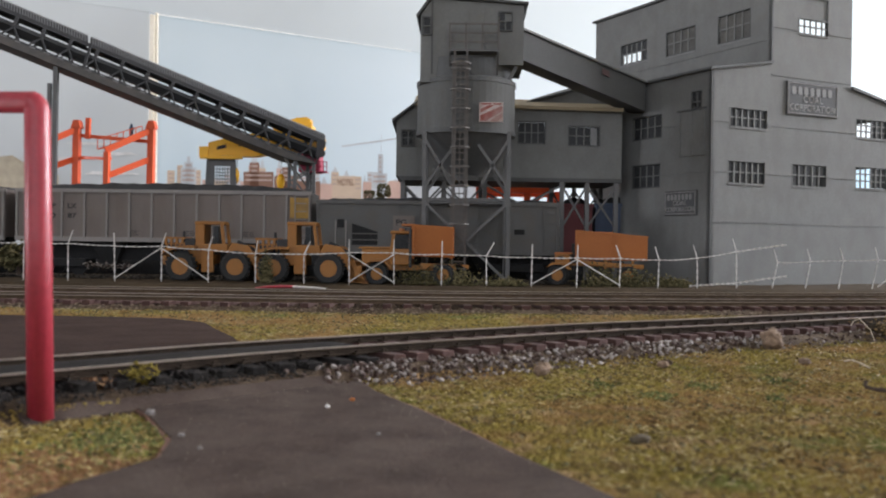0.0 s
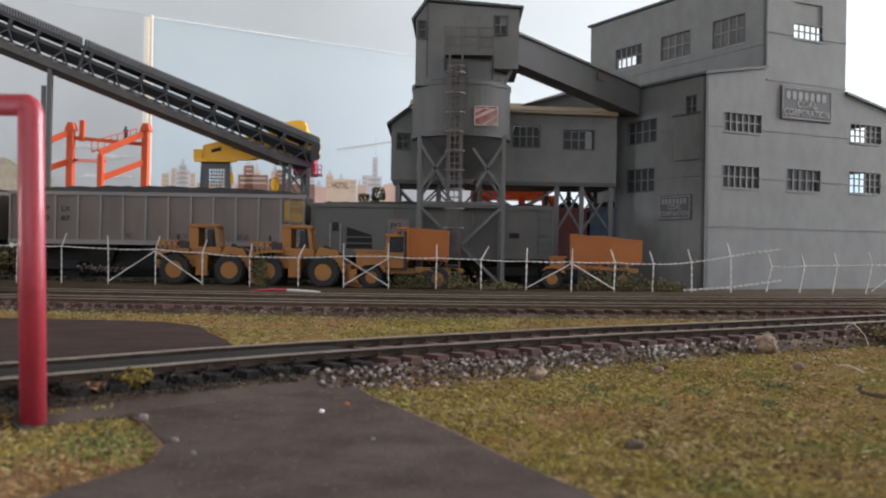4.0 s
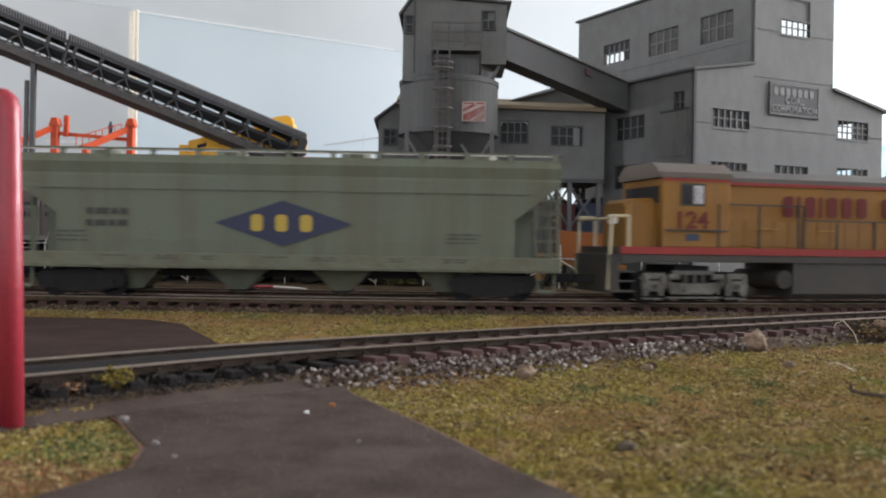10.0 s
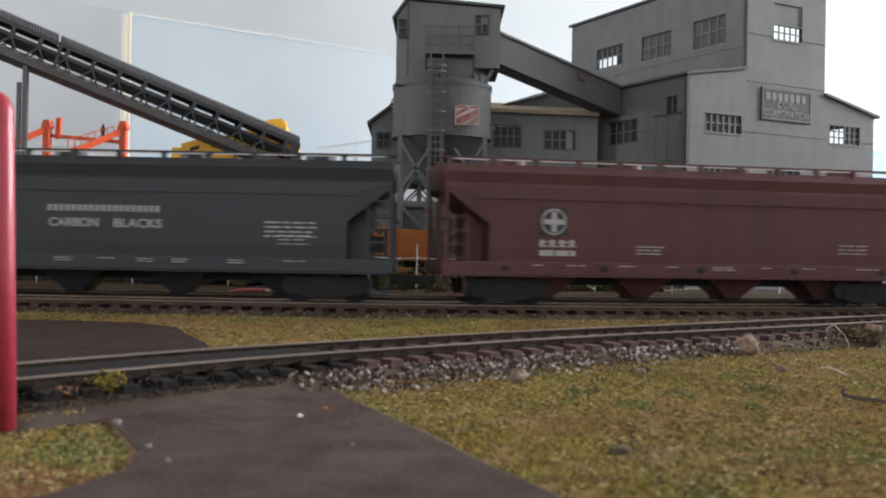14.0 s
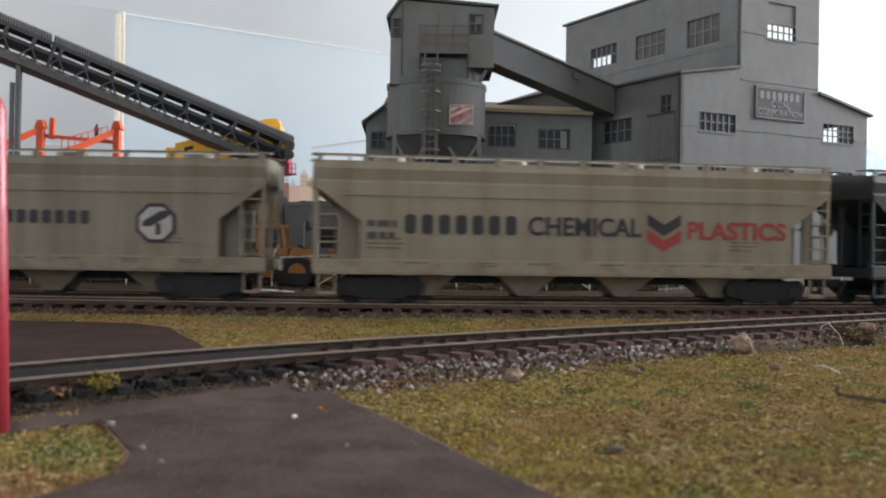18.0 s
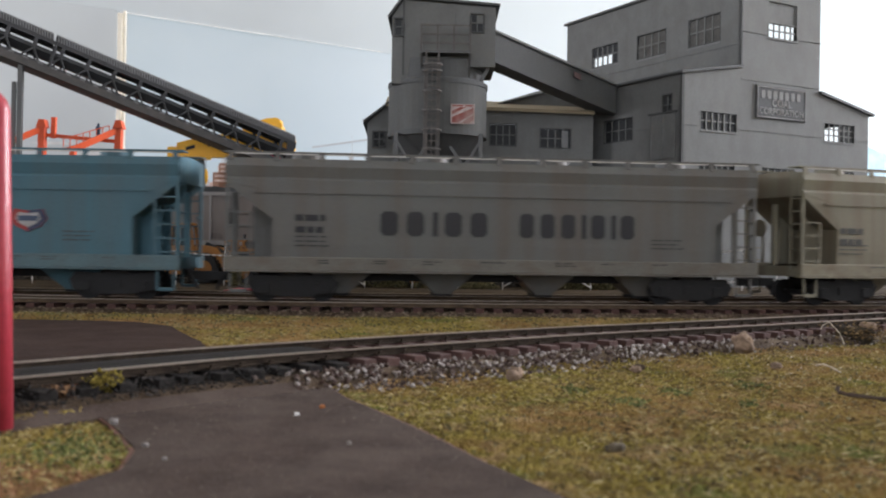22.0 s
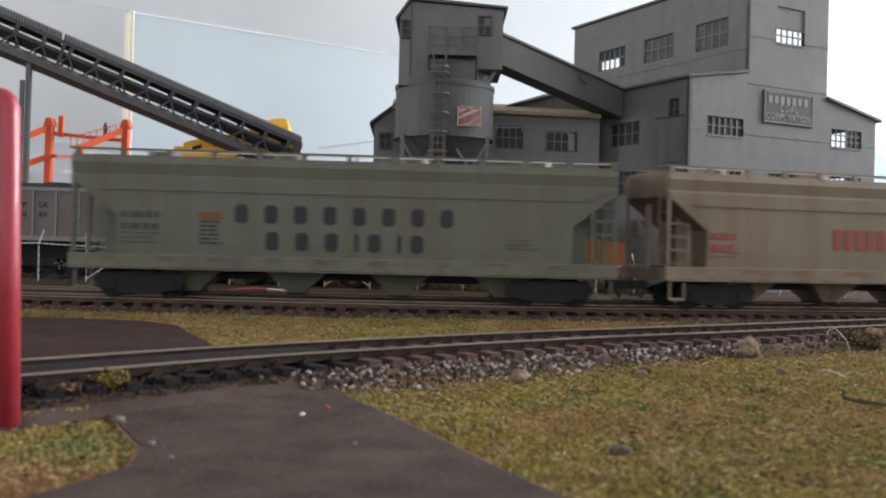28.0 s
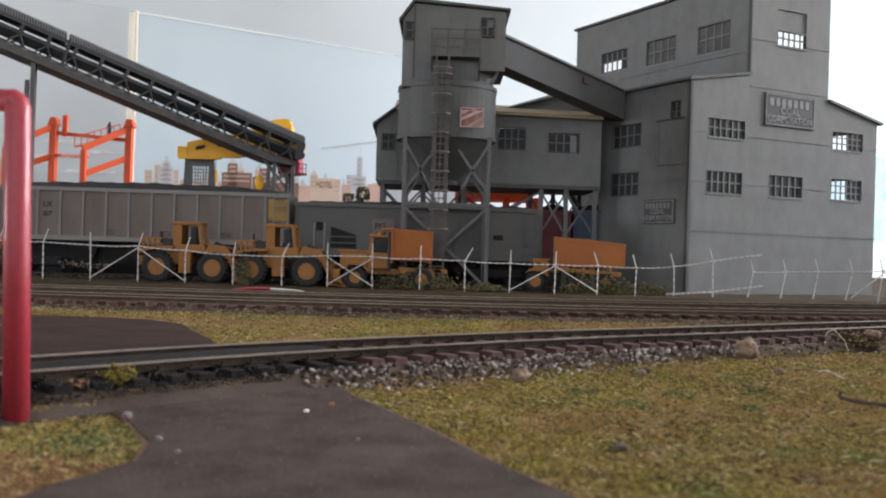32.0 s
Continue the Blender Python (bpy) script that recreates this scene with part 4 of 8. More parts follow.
    opened = [(), lit, (), ((4, 0),), lit, ()]
    for h, op, n in zip(holes, opened, (6, 6, 6, 5, 6, 5)):
        tall = h[3] - h[2] > 1.3
        if tall:
            op = [(i, j) for i in range(n) for j in range(2)]
        framed_window(b, *h[:2], h[2], up(12.62) if tall else h[3], 0.06, n, 2 if tall else 3 if op == lit else 2, op, frame_mat="grey", bar=0.04)
        part("sill", box(h[0] - 0.06, h[1] + 0.06, -0.05, -0.004, h[2] - 0.11, h[2] - 0.06), M["grey"], b)
    part("blind", box(holes[5][0], holes[5][1], 0.09, 0.12, up(12.6), up(13.65)), M["grey"], b, "boarded upper half of the window")
    for i, (a, c, d, e) in enumerate(lh):
        w = framed_window(b, -(c), -(a), d, e, 0.06, 4 if i < 2 else 2, 2, [(0, 0)] if i == 2 else ())
        w.matrix_basis = pose(0, 0, 0, 0, 0, -90)
    for i, (a, c, d, e) in enumerate(twin):
        op = [(k, 0) for k in range(4)] if i == 0 else ()
        w = framed_window(b, -c * K, -a * K, up(d), up(e), 0.06, 5 if i == 0 else 4, 2, op, bar=0.05, pane="pane" if i == 0 else "dusty_pane")
        part("sill", box(-c * K - 0.08, -a * K + 0.08, -0.03, 0.05, up(d) - 0.15, up(d) - 0.06), M["grey_pale"], w, "pale window sill")
        w.matrix_basis = pose(lo_w * S, 0, 0, 0, 0, -90)
    # loading door panel on the side wall
    d = part("door_panel", box(-0.06, -0.003, 0.40 * K, 2.05 * K, up(5.95), up(8.0), bevel=0.015), M["grey"], b, "closed grey sliding door")
    for y_ in (0.40 * K, 1.2 * K, 2.0 * K):
        part("door_batten", box(-0.09, -0.062, y_ - 0.05, y_ + 0.05, up(5.98), up(7.97)), M["grey"], d)
    part("door_rail", box(-0.09, -0.004, 0.3 * K, 2.2 * K, up(8.02), up(8.10)), M["grey_dark"], d)
    sign_board(b, 4.5 * K, 7.85 * K, up(8.06), up(9.62), 0, [("name", 7, 6.17 * K, up(9.2), 2.75 * K, 0.40), ("word", "COAL", 6.17 * K, up(8.83), 1.3 * K, 0.36), ("word", "CORPORATION", 6.17 * K, up(8.42), 3.0 * K, 0.34)])
    s = sign_board(b, -3.0 * K, -0.8 * K, up(3.25), up(4.40), 0, [("name", 7, -1.9 * K, up(4.1), 1.75 * K, 0.28), ("word", "COAL", -1.9 * K, up(3.83), 0.95 * K, 0.25), ("word", "CORPORATION", -1.9 * K, up(3.54), 1.95 * K, 0.24)])
    s.matrix_basis = pose(0, 0, 0, 0, 0, -90)
    return b


breaker()


# ---- loading tower with its bin, ladder and platform ----
def ring(r, z, n=48):
    return [(r * math.cos(math.tau * i / n), r * math.sin(math.tau * i / n), z) for i in range(n)]


def loading_tower():
    t = thing("loading_tower", 0.0, 45.05, -0.105, 0, "grey steel loading tower with round bin and head house", "tower")
    t.scale = (1.06, 1.06, 1.06)
    bin_ = part("bin", loft([ring(2.1, 6.55), ring(2.15, 6.6), ring(2.15, 8.85), ring(2.0, 8.95)]), M["bin"], t, "round grey storage bin", smooth=False)
    part("hopper_cone", loft([ring(0.55, 4.6), ring(0.6, 4.8), ring(2.08, 6.55)]), M["grey_dark"], bin_, "dark conical bin bottom")
    part("band", loft([ring(2.19, 6.52), ring(2.19, 6.72)]), M["grey_dark"], bin_)
    part("band", loft([ring(2.19, 8.68), ring(2.19, 8.86)]), M["grey_dark"], bin_)
    hh = part("head_house", plate([(-2.05, 8.93), (-1.2, 8.93), (-0.85, 9.72), (2.5, 9.72), (2.5, 12.35), (-1.55, 12.62), (-2.05, 11.9)], -1.55, 1.8), M["grey"], t, "grey panelled head house")
    hh.matrix_basis = Matrix.Translation((0, 0, 0.061 * S)) @ Matrix.Diagonal((0.965, 1, 0.965, 1))
    # Dark grey puts the shade under the head house into the colour.
    part("skirt", loft([ring(2.02, 8.9), ring(1.96, 9.75)]), M["grey_dark"], t)
    part("roof", loft([[(2.68, y, 12.36), (2.68, y, 12.46), (-1.58, y, 12.80), (-2.25, y, 11.85), (-2.2, y, 11.75), (-1.55, y, 12.66)] for y in (-1.75, 2.0)]), M["grey_dark"], hh, "thin dark roof")
    part("seam", box(-1.58, -1.50, -1.58, -1.545, 9.3, 12.6), M["grey_dark"], hh)
    for x0, x1, z0, z1, c in ((-1.92, -1.62, 11.05, 11.75, 1), (1.42, 1.95, 11.25, 12.0, 2)):
        framed_window(hh, x0, x1, z0, z1, -1.60, c, 2, [(1, 1)] if c == 2 else ())
    part("door", box(0.1, 0.72, -1.62, -1.552, 10.0, 12.05, bevel=0.015), M["grey"], hh, "grey steel door")
    # platform with railing
    p = part("platform", box(-0.75, 1.35, -2.35, -1.56, 9.86, 9.95), M["steel"], t, "grey steel access platform")
    for x in (-0.72, -0.04, 0.64, 1.32):
        part("rail_post", beam((x, -2.32, 9.95), (x, -2.32, 11.05), 0.075), M["rail_pale"], p, "pale railing post")
    for z in (10.25, 10.62, 11.0):
        for a, c in (((-0.72, -2.32, z), (1.32, -2.32, z)), ((-0.72, -2.28, z), (-0.72, -1.58, z)), ((1.32, -2.28, z), (1.32, -1.58, z))):
            part("railing", beam(a, c, 0.06), M["rail_pale"], p)
    for x in (-0.7, 1.3):
        part("bracket", beam((x, -2.3, 9.85), (x, -1.58, 9.0), 0.08), M["steel"], p)
    # ladder with safety cage
    l = bmesh.new()
    for x in (-0.5, 0.02):
        beam((x, -2.32, -0.05), (x, -2.32, 9.9), 0.08, bm=l)
    lad = part("ladder", l, M["rail_pale"], t, "caged steel ladder")
    rung = part("rung", beam((-0.5, -2.32, 0.2), (0.02, -2.32, 0.2), 0.05), M["rail_pale"], lad)
    for i in range(1, 34):
        shared("rung", rung, lad, 0, 0, i * 0.285)
    for a in (-2.6, -2.1, -1.57, -1.05, -0.55):
        part("cage_bar", beam((-0.24 + 0.38 * math.cos(a), -2.45 + 0.38 * math.sin(a), 2.6), (-0.24 + 0.38 * math.cos(a), -2.45 + 0.38 * math.sin(a), 9.4), 0.035), M["rail_pale"], lad)
    for z in (9.3, 9.05, 8.2, 7.4, 6.6, 5.8, 5.0, 4.2, 3.4, 2.6):
        part("cage_hoop", loft([[(-0.24 + rr * math.cos(a), -2.45 + rr * math.sin(a), z + h) for rr, h in ((0.42, 0), (0.42, 0.05), (0.38, 0.05), (0.38, 0))]
                                for a in [math.pi * k / 6 - math.pi for k in range(13)]], caps=False), M["rail_pale"], lad)
    # legs, struts and bracing
    feet = [(-1.75, -1.5), (1.85, -1.5), (-1.75, 1.5), (1.85, 1.5)]
    for x, y in feet:
        part("leg", box(x - 0.085, x + 0.085, y - 0.085, y + 0.085, -0.1, 6.6), M["steel"], t, "grey steel column")
    for y in (-1.5, 1.5):
        for a, c in (((-1.75, y, 3.6), (1.85, y, 0.2)), ((1.85, y, 3.6), (-1.75, y, 0.2)), ((-1.75, y, 3.7), (1.85, y, 3.7)),
                     ((-1.75, y, 4.2), (-0.2, y, 6.4)), ((1.85, y, 4.2), (0.3, y, 6.4)), ((-1.75, y, 6.3), (-0.6, y, 4.4)), ((1.85, y, 6.3), (0.7, y, 4.4))):
            part("brace", beam(a, c, 0.12), M["steel"], t)
    for x in (-1.75, 1.85):
        part("brace", beam((x, -1.5, 3.6), (x, 1.5, 0.3), 0.11), M["steel"], t)
        part("brace", beam((x, 1.5, 3.6), (x, -1.5, 0.3), 0.11), M["steel"], t)
    part("strut", beam((2.35, -1.2, 9.85), (1.85, -1.2, 8.9), 0.14), M["steel"], t)
    # poster on the bin
    s = part("poster", box(0.55, 1.55, -2.26, -2.2, 6.92, 7.74), M["poster"], t, "white notice with red diagonal stripe")
    part("poster_bracket", box(0.7, 1.4, -2.21, -1.7, 7.1, 7.7), M["grey_dark"], s)
    part("stripe", plate([(0.6, 6.97), (0.85, 6.97), (1.5, 7.37), (1.5, 7.6), (1.3, 7.5), (0.6, 7.2)], -2.275, -2.262), M["worn_red"], s, "red diagonal stripe")
    part("stripe", plate([(1.0, 6.95), (1.3, 6.95), (1.5, 7.08), (1.5, 7.28)], -2.272, -2.263), M["worn_red"], s)
    part("stripe", plate([(0.6, 7.3), (1.2, 7.62), (0.95, 7.62), (0.6, 7.45)], -2.272, -2.263), M["worn_red"], s)
    print_part("small_print", bars(0.62, 1.5, 7.70, 1, -2.275), M["up_red"], s)
    # inclined gallery to the breaker
    g = part("gallery", loft([[(2.45, y0, 9.83), (2.45, y1, 9.83), (2.45, y1, 11.15), (2.45, y0, 11.15)] if k == 0 else
                              [(8.6, y0 + 4.6, 8.33), (8.6, y1 + 4.6, 8.33), (8.6, y1 + 4.6, 9.65), (8.6, y0 + 4.6, 9.65)] for k in (0, 1) for y0, y1 in ((-0.6, 1.4),)]), M["grey_dark"], t, "dark inclined conveyor gallery")
    part("gallery_mark", plate([(0, 0), (0.42, -0.1), (0.42, 0.16), (0, 0.26)], -0.02, 0.02), M["faint_red"], g, "faded red mark").matrix_basis = pose(6.3 * S, 2.18 * S, 9.75 * S, 0, 0, 36.8)
    part("gallery_roof", loft([[(2.4, -0.75, 11.14), (2.4, 1.55, 11.14), (2.4, 1.55, 11.24), (2.4, -0.75, 11.24)], [(8.65, 3.85, 9.65), (8.65, 6.15, 9.65), (8.65, 6.15, 9.75), (8.65, 3.85, 9.75)]]), M["grey"], g)


loading_tower()


# ---- shed on stilts ----
def shed():
    s = thing("stilt_shed", -3.38, 49.5, 0.12, 2.0, "long grey shed on steel stilts with tan roof", "shed")
    L_ = 11.45
    body = part("wall", wall_with_holes_at([(0.9, L_, lambda x: 9.0 - 0.02 * x)], [(6.1, 7.45, 6.95, 8.03), (8.72, 10.27, 6.88, 7.83)], 0, 0.2, 5.15), M["grey"], s, "grey panelled shed wall")
    part("floor_beam", box(-0.05, L_, -0.08, 5.0, 4.95, 5.15), M["grey_dark"], s)
    part("wall", plate([(-0.2, 5.15), (-0.2, 8.0), (0.898, 8.95), (0.898, 5.15)], -0.02, 0.18), M["grey"], s)
    part("wall", box(0, L_, 4.8, 5.0, 5.15, 8.4), M["grey"], s)
    part("gable", box(-0.2, 0.0, 0.02, 5.0, 5.15, 8.0), M["grey"], s)
    part("roof", loft([[(0.7, -0.35, 8.78), (0.7, 5.3, 9.95), (0.7, 5.3, 10.12), (0.7, -0.35, 8.95)], [(L_, -0.35, 8.58), (L_, 5.3, 9.75), (L_, 5.3, 9.92), (L_, -0.35, 8.75)]]), M["roof"], s, "tan roofing felt")
    part("roof", loft([[(-0.42, y, 8.05), (-0.42, y, 7.9), (0.95, y, 8.98), (0.95, y, 9.1)] for y in (-0.35, 5.3)]), M["grey_dark"], s)
    part("monitor", loft([[(6.9, 3.2, 9.3), (6.9, 6.0, 9.6), (6.9, 6.0, 10.0), (6.9, 3.2, 9.5)], [(9.8, 3.2, 9.5), (9.8, 6.0, 10.4), (9.8, 6.0, 10.9), (9.8, 3.2, 10.3)], [(11.4, 3.2, 9.5), (11.4, 6.0, 10.3), (11.4, 6.0, 10.7), (11.4, 3.2, 10.18)]]), M["grey"], s, "raised grey roof house")
    part("monitor_roof", beam((6.8, 3.1, 9.52), (9.85, 3.1, 10.34), 0.3, 0.08), M["grey_dark"], s)
    part("monitor_roof", beam((9.85, 3.1, 10.34), (11.42, 3.1, 10.2), 0.3, 0.08), M["grey_dark"], s)
    framed_window(s, 6.1, 7.45, 6.95, 8.03, 0.05, 4, 2)
    w = framed_window(s, 8.72, 10.27, 6.88, 7.83, 0.05, 4, 2)
    part("sash", box(9.82, 10.15, 0.0, 0.03, 6.75, 7.75, bevel=0.01), M["grey_pale"], w, "pale steel sash left ajar")
    framed_window(s, 0.1, 0.72, 6.75, 7.5, -0.05, 2, 2)
    xs = [0.15, 2.3, 4.4, 8.4, 9.7, 11.2]
    for y in (0.15, 4.7):
        for x in xs:
            part("stilt", box(x - 0.11, x + 0.11, y - 0.11, y + 0.11, -0.1, 4.95), M["steel"], s, "grey steel stilt")
        for a, c in zip(xs, xs[1:]):
            part("brace", beam((a, y, 4.8), (c, y, 2.6), 0.1), M["steel"], s)
            part("brace", beam((c, y, 4.8), (a, y, 2.6), 0.1), M["steel"], s)
    stairs = bmesh.new()
    for y in (5.6, 6.4):
        beam((10.9, y, 5.0), (12.9, y, 1.6), 0.1, 0.25, bm=stairs)
    for i in range(12):
        k = i / 12
        box(10.85 + 2 * k, 11.1 + 2 * k, 5.6, 6.4, 4.95 - 3.4 * k, 5.0 - 3.4 * k, stairs)
    part("stair", stairs, M["steel"], s, "steep steel stair")


def wall_with_holes_at(outline, holes, y0, y1, base):
    global Z_BASE
    keep, Z_BASE = Z_BASE, base
    bm = wall_with_holes(outline, holes, y0, y1)
    Z_BASE = keep
    return bm


shed()


# ---- inclined belt conveyor ----
def conveyor():
    c = thing("belt_conveyor", 0, 0, 0, 0, "long black lattice belt conveyor rising on slender legs", "conveyor")
    a0, a1 = Vector((-26.06, 53.0, 15.08)), Vector((-9.2, 60.84, 8.67))         # line of the cover's crown
    way = (a1 - a0).normalized()
    side = Vector((way.y, -way.x, 0)).normalized()                             # towards the yard
    reach = (a1 - a0).length

    def at(d, down, out=0.0):
        return a0 + way * d - Vector((0, 0, down)) + side * out

    def cover_ring(d, grow=0.0):
        return [at(d, h - grow, o) for o, h in ((0.75 + grow, 0.5), (0.75 + grow, 0.16), (0.4, 0.0), (-0.4, 0.0), (-0.75 - grow, 0.16), (-0.75 - grow, 0.5))]

    joint = 4.95
    for d0, d1 in ((-9.0, joint - 0.1), (joint + 0.1, reach)):
        part("belt_cover", loft([cover_ring(d0), cover_ring(d1)]), M["belt"], c, "ribbed black belt cover")
    # Rib crests get a lighter grey where the cover would catch light.
    rib, d = None, -9.0
    while d < reach:
        if abs(d - joint) > 0.12:
            if rib is None:
                rib = part("cover_rib", loft([cover_ring(0, 0.03), cover_ring(0.065, 0.03)]), M["cover_rib"], c, "corrugation painted grey for the light it catches")
                first = rib
            else:
                rib = shared("cover_rib", first, c)
            rib.matrix_basis = Matrix.Translation(way * d * S)
        d += 0.15
    for o in (-0.7, 0.7):
        part("chord", beam(at(-9, 0.60, o), at(reach - 0.1, 0.60, o), 0.12, 0.2), M["belt_side"], c)
        part("chord", beam(at(-9, 2.02, o), at(reach - 0.9, 2.02, o), 0.12, 0.13), M["belt_side"], c)
    part("belt_trough", loft([[at(d, h, o) for o, h in ((0.6, 1.08), (0.6, 1.3), (0.3, 1.64), (-0.3, 1.64), (-0.6, 1.3), (-0.6, 1.08))] for d in (-9, reach - 0.2)]), M["belt"], c, "black belt trough")
    part("walkway", loft([[at(d, h, o) for o, h in ((0.95, 2.12), (0.95, 2.54), (0.82, 2.58), (-0.95, 2.58), (-0.95, 2.14))] for d in (-9, reach - 2.4)]), M["walk_steel"], c, "broad steel walkway side")
    part("walkway", loft([[at(reach - 2.4, h, o) for o, h in ((0.95, 2.12), (0.95, 2.54), (0.82, 2.58), (-0.95, 2.58), (-0.95, 2.14))],
                          [at(reach - 0.55, h, o) for o, h in ((0.95, 2.08), (0.95, 2.14), (0.82, 2.16), (-0.95, 2.16), (-0.95, 2.1))]]), M["walk_steel"], c)
    step_ = reach / 13.2
    for i in range(-7, 14):
        d = 0.87 + (i - 0.0) * step_
        if d > reach - 0.3:
            continue
        for o in (-0.72, 0.72):
            part("post", beam(at(d + 0.16, 0.5, o), at(d - 0.12, 1.30, o), 0.11, 0.2), M["belt_side"], c)
            part("post", beam(at(d - 0.12, 1.25, o), at(d + 0.22, 2.12, o), 0.09, 0.1), M["belt_side"], c)
            part("lattice", beam(at(d - 0.12, 1.35, o), at(d - step_ * 0.62, 2.12, o), 0.08, 0.09), M["belt_side"], c)
            if i % 2:
                part("lattice", beam(at(d - step_ * 0.36, 1.62, o), at(d - step_ * 0.24, 2.1, o), 0.06), M["belt_side"], c)
    part("joint_post", beam(at(joint + 0.1, 0.45, 0.74), at(joint - 0.35, 2.1, 0.74), 0.14, 0.16), M["belt_side"], c)
    for k in range(24):
        part("walk_lip", beam(at(-1.5 + k * 0.78, 2.09, 0.96), at(-1.2 + k * 0.78, 2.09, 0.96), 0.05, 0.05), M["grey_pale"], c)
    # legs: a slender pair high up, a braced trestle at the foot of the slope
    p = at(3.1, 2.4, 0.6)
    for dx, w in ((0.0, 0.26), (-0.36, 0.2)):
        part("leg", beam((p.x + dx, p.y, p.z if dx == 0 else p.z - 1.1), (p.x + dx - 0.1, p.y, 0), w), M["steel"], c, "slender grey leg")
    feet = {}
    for k, d in enumerate((reach - 1.95, reach - 0.7)):
        for o in (-0.7, 0.7):
            q = at(d, 2.1, o)
            f = Vector((q.x + (-0.05 if k == 0 else 0.1), q.y, 0))
            feet[k, o] = (q, f)
            part("leg", beam(q, f, 0.2), M["steel"], c, "grey trestle leg")
    for o in (-0.7, 0.7):
        for a, b in ((0.05, 0.22), (0.22, 0.40)):
            for m, n in ((0, 1), (1, 0)):
                part("brace", beam(feet[m, o][0].lerp(feet[m, o][1], a), feet[n, o][0].lerp(feet[n, o][1], b), 0.1), M["steel"], c)
    q = feet[0, 0.7][0]
    part("brace", beam(q - Vector((0, 0, 1.1)), at(reach - 2.75, 2.5, 0.7), 0.12), M["steel"], c)
    part("head_drum", tube(at(reach - 0.15, 1.3, -0.6), at(reach - 0.15, 1.3, 0.6), 0.26), M["belt"], c, "black head drum")
    for o in (-0.74, 0.74):
        part("head_plate", loft([[at(reach - 0.5, 0.5, oo), at(reach + 0.12, 0.5, oo), at(reach + 0.05, 0.85, oo), at(reach - 0.4, 1.75, oo), at(reach - 0.6, 1.7, oo)] for oo in (o - 0.03, o + 0.03)]), M["belt_side"], c)
        part("head_strut", beam(at(reach + 0.05, 0.6, o), at(reach - 0.6, 2.1, o), 0.08), M["belt_side"], c)


conveyor()


# ---- gantry cranes behind the yard ----
def orange_gantry(x, y, span, label, high=9.6):
    g = thing("gantry_crane", x, y, 0, 0, label, "crane", "orange gantry cranes")
    for sx in (0, span):
        part("leg", beam((sx, 0, 0), (sx + 0.1, 0, high), 0.42, 0.55), M["orange"], g)
        part("front_leg", beam((sx - 2.3, -2.0, 0), (sx - 2.25, -2.0, high - 2.1), 0.34, 0.45), M["orange"], g)
        part("cross_beam", beam((sx - 2.35, -2.0, high - 2.0), (sx + 0.1, 0.0, high - 0.35), 0.3, 0.42), M["orange"], g)
        part("cross_beam", beam((sx - 2.35, -2.0, high - 3.75), (sx + 0.1, 0.0, high - 2.35), 0.28, 0.40), M["orange"], g)
        part("head", loft([[(sx - 0.25, yy, high - 0.3), (sx + 0.45, yy, high - 0.3), (sx + 0.3, yy, high + 0.25), (sx - 0.05, yy, high + 0.25)] for yy in (-0.35, 0.35)]), M["orange"], g)
    part("mast", beam((0.75, 0.2, high - 1.0), (0.8, 0.2, high + 0.45), 0.3, 0.3), M["orange"], g)
    part("rail_beam", beam((0, 0.3, high - 0.75), (span, 0.3, high - 1.15), 0.22, 0.24), M["orange"], g)
    part("rail_beam", beam((0, 0.3, high - 2.3), (span - 2.2, -1.4, high - 2.5), 0.18, 0.2), M["orange"], g)
    part("walkway", beam((span - 2.9, -1.8, high - 1.9), (span - 0.4, -0.3, high - 0.8), 0.5, 0.1), M["orange"], g)
    for i in range(8):
        k = i / 7
        part("stanchion", beam((span - 2.9 + 2.5 * k, -2.0 + 1.5 * k, high - 1.9 + 1.1 * k), (span - 2.9 + 2.5 * k, -2.0 + 1.5 * k, high - 1.25 + 1.1 * k), 0.05), M["orange"], g)
    part("railing", beam((span - 2.9, -2.0, high - 1.25), (span - 0.4, -0.5, high - 0.15), 0.06), M["orange"], g)
    return g


orange_gantry(-27.05, 66, 5.2, "orange plastic container gantry crane standing behind the wagons", 9.8)


def orange_portal():
    g = thing("gantry_crane", 0.75, 60, 0, 0, "low orange plastic portal crane behind the shed", "crane", "orange gantry cranes")
    for x in (0.12, 1.75, 3.1, 4.55):
        part("leg", beam((x, 0, 0), (x, 0, 5.3), 0.4, 0.4), M["orange"], g)
    part("top_beam", box(-0.1, 4.75, -0.3, 0.3, 5.05, 5.7, bevel=0.04), M["orange"], g)
    part("rear_beam", box(0.4, 5.4, 2.6, 3.0, 4.95, 5.3, bevel=0.04), M["orange"], g)
    part("brace", beam((0.2, 0, 5.2), (1.7, 0, 4.3), 0.22), M["orange"], g)
    part("brace", beam((4.5, 0, 5.2), (3.2, 0, 4.3), 0.22), M["orange"], g)
    for x in (0.6, 5.2):
        part("rear_leg", beam((x, 2.8, 0), (x, 2.8, 5.0), 0.34, 0.4), M["orange"], g)


orange_portal()


